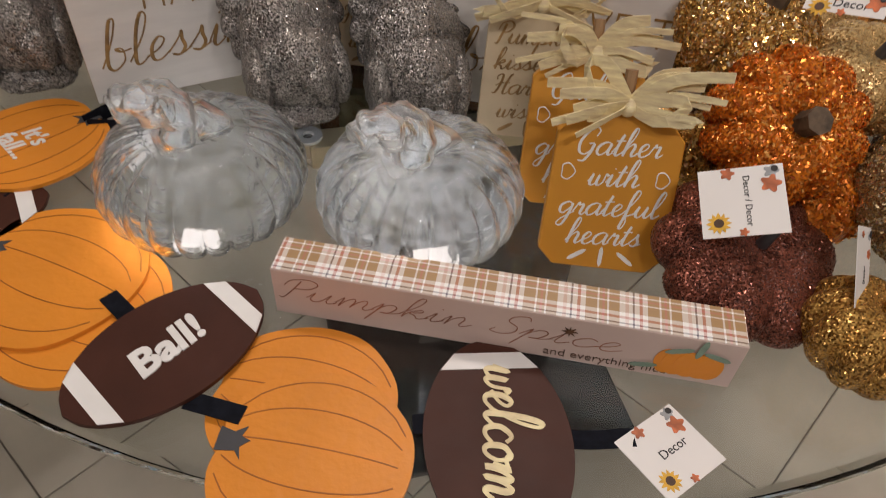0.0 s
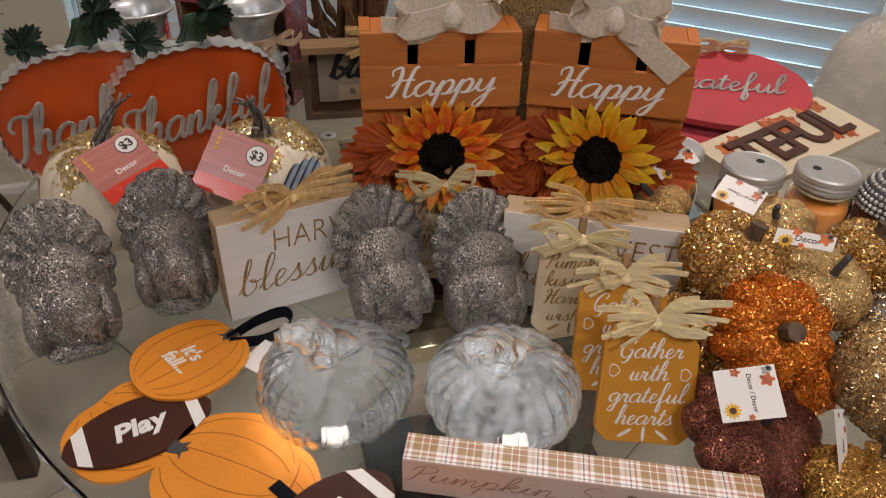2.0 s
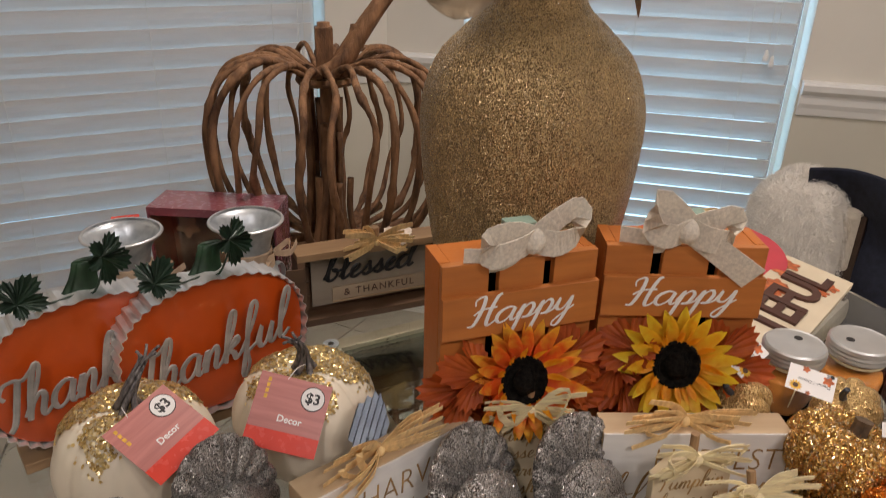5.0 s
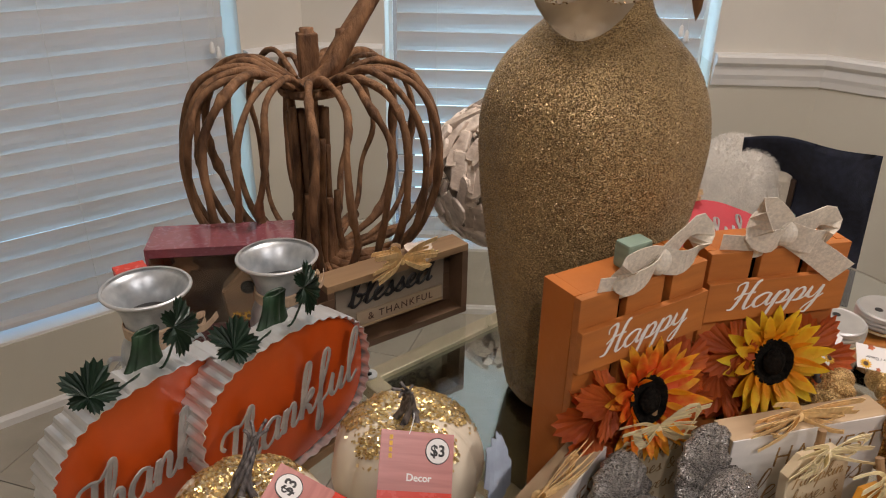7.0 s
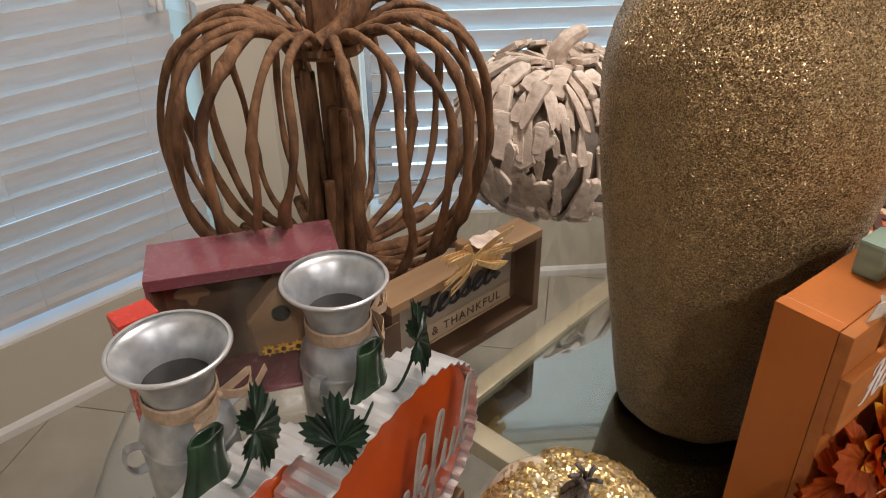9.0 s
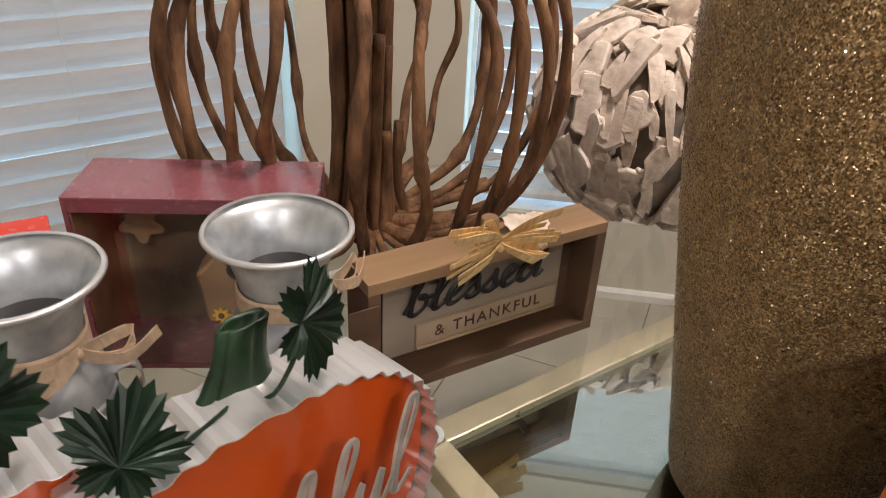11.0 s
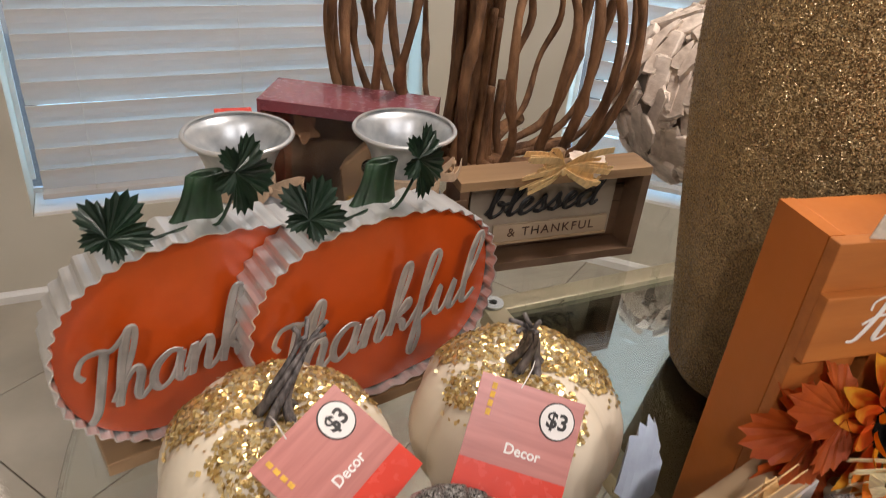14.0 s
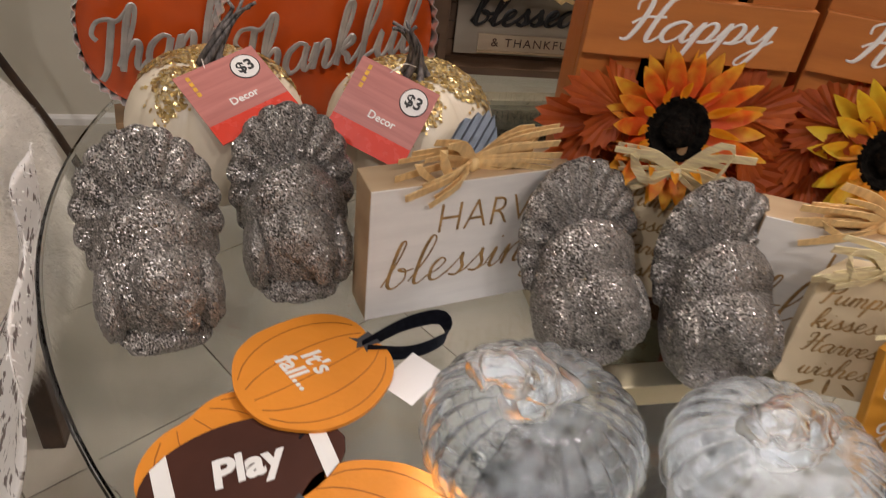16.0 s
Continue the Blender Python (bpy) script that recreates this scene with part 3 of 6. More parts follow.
def wall_strip(a, b, z0, z1, s0=None, s1=None, thick=0.14):
    """A wall slab along a to b (room on its right side), between two heights and two stations."""
    d = b - a
    ln = d.length
    d.normalize()
    s0, s1 = (0.0 if s0 is None else s0), (ln if s1 is None else s1)
    n = Vector((-d.y, d.x))
    m = Matrix(((d.x, n.x, 0, a.x), (d.y, n.y, 0, a.y), (0, 0, 1, 0), (0, 0, 0, 1)))
    return box((s1 - s0, thick, z1 - z0), ((s0 + s1) / 2, thick / 2, (z0 + z1) / 2), m=m), m


RAIL = 0.93
SILL, HEAD = 0.247, 2.25
FOOT = 0.233   # where the lowered blinds end


def wall_with_window(name, a, b, w0, w1):
    ln = (b - a).length
    for z0, z1, s0, s1, mat in ((0, SILL, -0.1, ln + 0.1, M_wall), (HEAD, HIGH, -0.1, ln + 0.1, M_wall_top), (SILL, RAIL, -0.1, w0, M_wall), (RAIL, HEAD, -0.1, w0, M_wall_top),
                                (SILL, RAIL, w1, ln + 0.1, M_wall), (RAIL, HEAD, w1, ln + 0.1, M_wall_top)):
        bm, m = wall_strip(a, b, z0, z1, s0, s1)
        structure(name, bm, mat, "painted wall beside the blinds, beige below and pale above")
    return m


def moulding(name, a, b, profile, s0=0.0, s1=None, label=""):
    d = b - a
    ln = d.length if s1 is None else s1
    d.normalize()
    n = Vector((-d.y, d.x))
    bm = bmesh.new()
    ends = [[bm.verts.new((a.x + d.x * s - n.x * p, a.y + d.y * s - n.y * p, z)) for p, z in profile] for s in (s0, ln)]
    for i in range(len(profile) - 1):
        bm.faces.new((ends[0][i], ends[0][i + 1], ends[1][i + 1], ends[1][i]))
    for e in ends:
        bm.faces.new(e)
    bmesh.ops.recalc_face_normals(bm, faces=bm.faces[:])
    return structure(name, bm, M_trim, label)


RAIL_PROFILE = [(0, 0.862), (0.008, 0.866), (0.012, 0.885), (0.018, 0.900), (0.020, 0.925), (0.034, 0.938), (0.036, 0.955), (0.030, 0.962), (0.0, 0.964)]
BASE_PROFILE = [(0, 0.0), (0.014, 0.0), (0.014, 0.022), (0.008, 0.030), (0.0, 0.032)]
WA0, WA1 = 0.86, 1.93   # window stations along the first wall
WB0, WB1 = 0.255, 1.262  # and along the second
MA = wall_with_window("wall_west_bay", ROOM_A, CORNER, WA0, WA1)
MB = wall_with_window("wall_north_bay", CORNER, CORNER_B, WB0, WB1)
for i in range(1, len(LOOP)):
    a, b = LOOP[i], LOOP[(i + 1) % len(LOOP)]
    if b is CORNER:
        continue
    for z0, z1, mat in ((0, RAIL, M_wall), (RAIL, HIGH, M_wall_top)):
        bm, m = wall_strip(a, b, z0, z1, -0.1, (b - a).length + 0.1)
        structure("wall_" + ("east_bay", "east", "south", "west", "west_return", "x")[i - 1], bm, mat, "painted wall, beige below and pale above")
for a, b, w0, w1 in ((ROOM_A, CORNER, WA0, WA1), (CORNER, CORNER_B, WB0, WB1)):
    ln = (b - a).length
    moulding("trim_chair_rail", a, b, RAIL_PROFILE, 0, w0 - 0.005, "white moulded chair rail on the wall")
    moulding("trim_chair_rail", a, b, RAIL_PROFILE, w1 + 0.005, ln, "white moulded chair rail on the wall")
    moulding("baseboard", a, b, BASE_PROFILE, 0, ln, "white baseboard along the wall")
for i in (1, 2, 5):
    a, b = LOOP[i], LOOP[(i + 1) % len(LOOP)]
    moulding("trim_chair_rail", a, b, RAIL_PROFILE, 0, None, "white moulded chair rail on the wall")
    moulding("baseboard", a, b, BASE_PROFILE, 0, None, "white baseboard along the wall")
structure("ceiling", box((5.4, 6.6, 0.1), (-0.4, -0.5, HIGH + 0.05)), M_ceiling, "plain white ceiling")

structure("ground", box((80, 80, 0.1), (0, 0, -0.17)), M_grout, "pale ground outside the house")

# windows with horizontal blinds
SLAT_PITCH = 0.058


def blind_window(name, m, w0, w1, tilt):
    w, mid = w1 - w0, (w0 + w1) / 2
    win = tagged(new(name), "white window with lowered horizontal blinds", kind="structure")
    win.matrix_world = m
    fr = box((w, 0.03, 0.05), (mid, 0.105, HEAD - 0.025))
    e = 0.012
    for at, size in (((mid, 0.125, SILL + 0.018), (w, 0.012, 0.014)), ((w0 + e / 2, 0.125, (SILL + HEAD) / 2), (e, 0.012, HEAD - SILL - 0.102)), ((w1 - e / 2, 0.125, (SILL + HEAD) / 2), (e, 0.012, HEAD - SILL - 0.102)),
                     ((mid, 0.105, 1.27), (w - 0.026, 0.03, 0.05))):
        box(size, at, bm=fr)
    part("window_frame", fr, M_trim, win)
    part("window_sill", box((w - 0.004, 0.125, 0.022), (mid, 0.0655, SILL - 0.002), 0.003), M_trim, win)
    for zz in ((SILL + 0.026, 1.245), (1.295, HEAD - 0.05)):
        p = part("pane", box((w - 0.026, 0.004, zz[1] - zz[0]), (mid, 0.125, (zz[0] + zz[1]) / 2)), M_pane, win)
        p.visible_shadow = False
    part("head_rail", box((w - 0.02, 0.06, 0.05), (mid, 0.045, HEAD - 0.026), 0.003), M_slat, win)
    part("bottom_rail", box((w - 0.06, 0.05, 0.016), (mid, 0.045, FOOT + 0.058), 0.003), M_slat, win)
    sl = bmesh.new()
    n = 5
    rows = []
    for i in range(n):
        u = i / (n - 1) - 0.5
        y, z = u * 0.066, -0.0035 * (1 - 4 * u * u)
        rows.append([(x, y, z + dz) for x in (-(w - 0.066) / 2, (w - 0.066) / 2) for dz in (-0.0013, 0.0013)])
    vs = [[sl.verts.new(c) for c in r] for r in rows]
    for a, b in zip(vs, vs[1:]):
        sl.faces.new((a[1], a[3], b[3], b[1]))
        sl.faces.new((a[2], a[0], b[0], b[2]))
        sl.faces.new((a[0], a[1], b[1], b[0]))
        sl.faces.new((a[3], a[2], b[2], b[3]))
    sl.faces.new((vs[0][0], vs[0][2], vs[0][3], vs[0][1]))
    sl.faces.new((vs[-1][1], vs[-1][3], vs[-1][2], vs[-1][0]))
    bmesh.ops.recalc_face_normals(sl, faces=sl.faces[:])
    first = part("slat", sl, M_slat, win)
    rnd = random.Random(len(name) + int(w0 * 100))
    z = FOOT + 0.095
    k = 0
    while z < HEAD - 0.06:
        ob = first if k == 0 else new("slat", first.data)
        ob.parent = win
        ob.matrix_local = pose(mid, 0.045, z, tilt + rnd.uniform(-2.5, 2.5), rnd.uniform(-0.15, 0.15), 0)
        z += SLAT_PITCH
        k += 1
    for x in (w0 + 0.16, mid + 0.02, w1 - 0.16):
        for dy in (-0.026, 0.026):
            part("ladder_cord", tube([(x, 0.045 + dy, FOOT + 0.05), (x, 0.045 + dy, HEAD - 0.03)], 0.0009, 5), M_cord, win)
    return win


WIN_A = blind_window("window_1", MA, WA0, WA1, -75)
WIN_B = blind_window("window_2", MB, WB0, WB1, -68)
for win, x, z in ((WIN_A, WA1 - 0.085, 0.985), (WIN_B, WB1 - 0.105, 1.03)):
    cord = tube([(x, 0.008, HEAD - 0.06), (x, 0.008, z)], 0.001, 5)
    tube([(x + 0.018, 0.008, HEAD - 0.06), (x + 0.018, 0.008, z - 0.012)], 0.001, 5, bm=cord)
    part("pull_cord", cord, M_cord, win)
    for dx, dz in ((0, 0), (0.018, -0.016)):
        knob = lathe([(0.002, 0.03), (0.005, 0.026), (0.008, 0.008), (0.009, 0.0), (0.007, -0.003)], 14)
        part("pull_knob", knob, M_trim, win, m=Matrix.Translation((x + dx, 0.008, z + dz - 0.02)), smooth=True)

# ---------------------------------------------------------------- round glass table
TC = (0.03, 0.805)
table = thing("round_glass_table", TC[0], TC[1], 0, 0, "round clear glass dining table on a black pedestal", "table")
prof = [(0.004, 0.738), (0.703, 0.738), (0.708, 0.7405), (0.710, 0.744), (0.708, 0.7475), (0.703, 0.75), (0.004, 0.75)]
part("tabletop", lathe(prof, 128), M_glass, table, "thick clear glass top with a polished edge").visible_shadow = False
TURN_BASE = pose(0.074 - TC[0], 0.777 - TC[1], 0, 0, 0, 17)
HALF = 0.28
panel = part("base_panel", box((2 * HALF - 0.05, 2 * HALF - 0.05, 0.02), (0, 0, 0.716), 0.002), M_mirror, table, "smoked mirror panel under the glass")
panel.matrix_local = TURN_BASE
for k in range(4):
    bar = part("base_bar", box((2 * HALF - 0.028, 0.028, 0.024), (0, HALF - 0.013, 0.7215), 0.002), M_brass, table, "champagne metal bar")
    bar.matrix_local = TURN_BASE @ pose(0, 0, 0, 0, 0, 90 * k)
    disc = part("glass_spacer", lathe([(0.0052, 0.7345), (0.0052, 0.738), (0.013, 0.738), (0.013, 0.7355), (0.011, 0.7335)], 24, close=False), M_tin, table, "bolted metal spacer")
    part("bolt_hole", lathe([(0.0005, 0.7338), (0.005, 0.7338), (0.005, 0.7352), (0.0005, 0.7352)], 16), M_dark, disc)
    disc.matrix_local = TURN_BASE @ pose(0, 0, 0, 0, 0, 90 * k) @ Matrix.Translation((-HALF + 0.014, HALF - 0.014, 0))
part("pedestal", box((0.24, 0.24, 0.69), (0, 0, 0.36), 0.006), M_dark, table, "black square pedestal").matrix_local = TURN_BASE
part("foot_plate", box((0.5, 0.5, 0.016), (0, 0, 0.008), 0.004), M_dark, table).matrix_local = TURN_BASE


# ---------------------------------------------------------------- large things on the table
def pumpkin_profile(r, h, dip=0.12, dip_low=0.06, n=22):
    """Half outline of a pumpkin that stands on z = 0, hollowed at both poles."""
    out = []
    for i in range(n + 1):
        a = -math.pi / 2 + math.pi * i / n
        rr = r * max(0.02, math.cos(a)) ** 0.72
        z = h / 2 + h / 2 * math.sin(a)
        edge = max(0, 1 - rr / (0.55 * r))
        z += (-dip if a > 0 else dip_low) * h * edge ** 1.5
        out.append((rr, z))
    low = min(z for _, z in out)
    return [(rr, z - low) for rr, z in out]


def bow(knot, loops, tails, width, mat, parent, name="ribbon_bow", label="", across=(0, 0, 1), thick=0.0007):
    """A bow: loops and tails are runs of points that start at the knot."""
    bm = bmesh.new()
    for pts in loops:
        c = curve_pts([knot, *pts, knot], 18)
        strap(c, width, thick, across, bm)
    for pts in tails:
        strap(curve_pts([knot, *pts], 10), width * 0.9, thick, across, bm, 1.15)
    kn = bmesh.new()
    bmesh.ops.create_uvsphere(kn, u_segments=14, v_segments=8, radius=1, matrix=Matrix.Translation(knot) @ Matrix.Diagonal((width * 0.42, width * 0.36, width * 0.5, 1)))
    merge(bm, kn)
    return part(name, bm, mat, parent, label)


def raffia_bow(parent, at, mat, size=0.03, n=7, seed=1, up=0.3, name="raffia_bow", facing=-1, wide=0.12):
    """Loose strands of raffia tied in the middle, spreading left and right."""
    rnd = random.Random(seed)
    kn = bmesh.new()
    bmesh.ops.create_uvsphere(kn, u_segments=12, v_segments=8, radius=1, matrix=Matrix.Diagonal((size * 0.14, size * 0.13, size * 0.16, 1)))
    ob = part(name, kn, mat, parent, "knotted raffia bow", smooth=True)
    ob.matrix_local = Matrix.Translation(at)
    for s in (-1, 1):
        for k in range(n):
            ln = size * rnd.uniform(0.7, 1.35)
            rise = rnd.uniform(-0.35, 0.75) * size
            out = rnd.uniform(0.2, 0.9) * size * 0.5
            if k < 2:
                pts = [(s * ln * 0.5, facing * out, rise + up * size), (s * ln * 0.85, facing * out * 1.2, rise + up * size * 0.6), (s * ln * 0.5, facing * out * 0.8, -0.15 * size), (0, 0, 0)]
            else:
                pts = [(s * ln * 0.4, facing * out * 0.8, rise * 0.6 + up * size * 0.5), (s * ln, facing * out, rise - 0.1 * size)]
            c = curve_pts([(0, 0, 0), *pts], 10)
            part("raffia_strand", strap(c, size * rnd.uniform(wide * 0.8, wide * 1.9), 0.0005, (rnd.gauss(0, 0.3), -0.4, 1), None, 0.7), mat, ob)
    return ob


# tall glitter vase
vase = thing("floor_style_vase", 0.005, 0.822, TABLE, 0, "tall bulging vase covered in bronze glitter", "vase")
vp = curve_pts([(0.086, 0, 0.0), (0.092, 0, 0.02), (0.110, 0, 0.13), (0.128, 0, 0.24), (0.141, 0, 0.34), (0.141, 0, 0.41), (0.122, 0, 0.466), (0.088, 0, 0.503), (0.058, 0, 0.533), (0.044, 0, 0.59), (0.046, 0, 0.66), (0.056, 0, 0.69)], 50)
vbm = lathe([(0.005, 0.0)] + [(p.x, p.z) for p in vp] + [(p.x - 0.006, p.z) for p in vp[::-1][:14]], 120, 10, 0.022, 1.6, close=True, wob=0.006, seed=3)
vf = scatter(vbm, 20000, 0.0007, 0.0002, 0.9, 1.2, 5)
part("vase_body", vbm, M_vase, vase, smooth=True)
strewn("glitter_coat", vf, M_fl_bronze, vase)


def petal(length, width, curl=0.3, cup=0.25, n=6, tip=1.0):
    """One petal along +x, hollow, with a pointed tip; thin but with two sides."""
    bm = bmesh.new()
    rows = []
    for i in range(n + 1):
        u = i / n
        w = width * math.sin(math.pi * min(1, (u * 0.86 + 0.10))) ** 0.8 * (1 - 0.25 * u * tip)
        if i == n:
            w = width * 0.06
        x, z = length * u, curl * length * u * u
        rows.append([bm.verts.new((x, -w / 2, z + cup * w)), bm.verts.new((x, 0, z)), bm.verts.new((x, w / 2, z + cup * w))])
    for a, b in zip(rows, rows[1:]):
        for k in range(2):
            bm.faces.new((a[k], a[k + 1], b[k + 1], b[k]))
    ret = bmesh.ops.solidify(bm, geom=bm.faces[:], thickness=0.0006)
    return bm


def leaf_outline(size, lobes=5, depth=0.35):
    pts = []
    for i in range(40):
        a = 2 * math.pi * i / 40
        r = size * (0.80 + 0.20 * math.cos(lobes * a) - depth * 0.12 * abs(math.sin(lobes * 2 * a)) + 0.07 * (i % 2))
        pts.append((r * math.cos(a), r * math.sin(a)))
    return pts


def leaf_mesh(size, lobes=5, fold=0.3, long=0.25, teeth=0.06):
    """A lobed leaf that lies in x, y with its tip along +x, folded along its veins."""
    bm = bmesh.new()
    n = 60
    mid, rim = [], []
    hub = bm.verts.new((-0.1 * size, 0, 0))
    for i in range(n):
        a = 2 * math.pi * i / n
        tip = abs(math.cos(lobes * a / 2))
        r = size * (0.62 + 0.38 * tip ** 0.8) * (1 + long * math.cos(a)) * (1 + teeth * (1 if i % 2 else -1))
        x, y = r * math.cos(a), r * math.sin(a)
        z = size * fold * (0.34 * (1 - tip) - 0.22 * (r / size) ** 2)
        mid.append(bm.verts.new((x * 0.5, y * 0.5, z * 0.75)))
        rim.append(bm.verts.new((x, y, z)))
    for i in range(n):
        j = (i + 1) % n
        bm.faces.new((hub, mid[i], mid[j]))
        bm.faces.new((mid[i], rim[i], rim[j], mid[j]))
    bmesh.ops.solidify(bm, geom=bm.faces[:], thickness=0.0008)
    return bm


# cream flowers that hang over the vase's rim
def round_petal(length, width, curl, cup, n=9, m=7):
    """A broad blunt petal along +x, hollow, with a wavy rim."""
    bm = bmesh.new()
    rows = []
    for i in range(n + 1):
        u = i / n
        w = width * math.sin(math.pi * (0.12 + 0.80 * u ** 0.8)) ** 0.55
        row = []
        for k in range(m + 1):
            v = 2 * k / m - 1
            x = length * u * (1 - 0.10 * v * v * u)
            row.append(bm.verts.new((x, v * w / 2, curl * length * u * u + cup * w * v * v + 0.02 * length * u * math.sin(5 * v + 3 * u))))
        rows.append(row)
    for a, b in zip(rows, rows[1:]):
        for k in range(m):
            bm.faces.new((a[k], a[k + 1], b[k + 1], b[k]))
    bmesh.ops.solidify(bm, geom=bm.faces[:], thickness=0.0009)
    return bm


def vase_flower(at, facing, size, turn, seed):
    fl = thing("artificial_flower", 0, 0, 0, 0, "large cream artificial flower with glittered petal rims in the vase", "flower", "flowers in the vase")
    fl.matrix_world = Matrix.Translation(at) @ Vector(facing).to_track_quat("Z", "Y").to_matrix().to_4x4() @ pose(0, 0, 0, 0, 0, turn)
    rnd = random.Random(seed)
    for ring, (n, ln, cu) in enumerate(((5, 1.25, -0.05), (5, 0.95, 0.30), (4, 0.55, 0.8))):
        for i in range(n):
            bm = round_petal(size * ln, size * 1.02 * ln, cu, 0.10)
            length = size * ln
            rim = scatter(bm, 420, 0.0016, 0.0003, 0.8, 1.2, seed + 7 * i + ring, lambda q: 1.0 if math.hypot(q.x / length - 0.45, 1.15 * q.y / length) > 0.47 else 0.02) if ring else None
            p = part("petal", bm, M_flower, fl, smooth=True)
            p.matrix_local = pose(0, 0, 0.008 * ring - 0.012, 0, 0, 360 * (i + 0.5 * ring) / n + rnd.uniform(-5, 5))
            if rim:
                strewn("glitter_rim", rim, M_fl_champ, p, "champagne glitter along the rim")
    eye = lathe([(0.002, -0.004), (size * 0.24, 0.002), (size * 0.26, size * 0.12), (size * 0.14, size * 0.22), (0.002, size * 0.24)], 24, wob=0.2)
    part("flower_centre", eye, M_champglit, fl, smooth=True)
    part("flower_stem", tube(curve_pts([(0, 0, 0), (0, 0.01, -0.03), (0.0, 0.02, -0.06)], 8), 0.004), M_leafgreen, fl)


vase_flower((-0.128, 0.668, 1.388), (-0.35, -0.90, 0.10), 0.086, 54, 3)
vase_flower((0.075, 0.80, 1.475), (0.5, -0.4, 0.7), 0.066, 20, 5)
vleaf = thing("dark_leaf_spray", 0.03, 0.815, 1.44, 0, "dark brown dried leaf hanging from the vase", "leaf")
for k, (x, y, z, ry, rz) in enumerate(((0.078, -0.006, -0.094, 84, -15), (0.03, 0.03, -0.01, 40, 60))):
    lf = part("leaf", petal(0.082, 0.046, 0.12, 0.2), M_oak, vleaf, smooth=True)
    lf.matrix_local = pose(x, y, z, 0, ry, rz)
part("twig", tube(curve_pts([(0, 0, 0), (0.04, 0.0, 0.0), (0.07, -0.004, -0.05), (0.078, -0.006, -0.096)], 10), 0.002, 6), M_darkwood, vleaf)


# slatted orange pumpkin signs
def happy_sign(x, y, rz, red, label, bow_seed):
    """Origin at the middle of the front foot."""
    s = thing("slatted_pumpkin_sign", x, y, TABLE, rz, label, "sign", "happy signs")
    w, d, h = 0.178, 0.058, 0.30
    for sx in (-1, 1):
        bm = prism([(0.0105, 0.0), (d, 0.0), (d, h), (0.0105, h)], 0.012, bevel=0.0006)
        part("side_board", bm, M_orange, s, m=Matrix.Translation((sx * (w / 2 - 0.006) - 0.006, 0, 0)) @ Matrix(((0, 0, 1, 0), (1, 0, 0, 0), (0, 1, 0, 0), (0, 0, 0, 1))))
    part("top_board", box((w - 0.0245, d - 0.0105, 0.012), (0, d / 2 + 0.00525, h - 0.0065), 0.0008), M_orange, s)
    part("bottom_board", box((w - 0.026, d - 0.012, 0.012), (0, d / 2 + 0.006, 0.006), 0.001), M_orange, s)
    # Black board paints the shade seen through the slots between the slats.
    part("slot_shade_board", box((w - 0.026, 0.004, h - 0.028), (0, d - 0.004, h / 2), 0.0), M_seed_and_shade, s)
    for i in range(3):
        part("front_slat", box((0.0515, 0.010, h), (-0.06325 + 0.06325 * i, 0.005, h / 2), 0.001), M_slatorange, s)
    part("name_board", box((w + 0.002, 0.008, 0.050), (0, -0.004, 0.241), 0.001), M_slatorange, s)
    part("lettering", script("Happy", 0.122, 0.0165, 0.0046, 0.0014, 0.35), M_white_ink, s, "white script lettering", m=pose(0.0, -0.0085, 0.241, 90, -3, 0))
    part("sage_stem", box((0.034, 0.022, 0.030), (0.008, d / 2 + 0.004, h + 0.0145), 0.003), M_sage, s, "sage green wooden stem")
    kx = (0.010 if bow_seed == 1 else -0.004, -0.002, h + 0.020)
    if bow_seed == 1:
        loops = [[(-0.03, -0.006, 0.012), (-0.055, -0.004, 0.004), (-0.05, -0.012, -0.008), (-0.025, -0.012, -0.004)], [(0.022, -0.004, 0.022), (0.045, -0.002, 0.030), (0.046, -0.010, 0.008), (0.022, -0.012, -0.002)]]
        loops = [[tuple(kx[i] + p[i] for i in range(3)) for p in l] for l in loops]
        tails = [[(kx[0] - 0.035, -0.004, h + 0.004), (kx[0] - 0.075, 0.004, h + 0.002)]]
    else:
        loops = [[(-0.02, -0.004, 0.022), (-0.038, -0.002, 0.034), (-0.04, -0.010, 0.006), (-0.02, -0.010, -0.004)], [(0.022, -0.004, 0.012), (0.045, -0.002, 0.016), (0.044, -0.010, -0.006), (0.02, -0.012, -0.006)]]
        loops = [[tuple(kx[i] + p[i] for i in range(3)) for p in l] for l in loops]
        tails = [[(kx[0] + 0.035, -0.012, h - 0.002), (kx[0] + 0.075, -0.016, h - 0.03)], [(kx[0] - 0.03, -0.002, h + 0.006), (kx[0] - 0.07, 0.01, h + 0.004)]]
    bow(kx, loops, tails, 0.032, M_burlap, s, label="pale burlap bow", across=(0.1, -0.25, 1))
    # sunflower with rust leaves
    fz = 0.163
    fx = 0.0
    rnd = random.Random(7 + bow_seed)
    for k in range(8):
        a = (200, 172, 150, 220, -20, 8, 30, -42)[k] + rnd.uniform(-6, 6)
        lf = part("rust_leaf", leaf_mesh(0.037, 5, 0.5, 0.35, 0.07), M_autumnleaf, s)
        rr = rnd.uniform(0.052, 0.068)
        lf.matrix_local = pose(fx + rr * math.cos(radians(a)) , -0.016 - 0.003 * (k % 3), fz - 0.012 + rr * 0.85 * math.sin(radians(a)), 66, rnd.uniform(-15, 15), 0) @ pose(0, 0, 0, rnd.uniform(-22, 22), rnd.uniform(-22, 22), a)
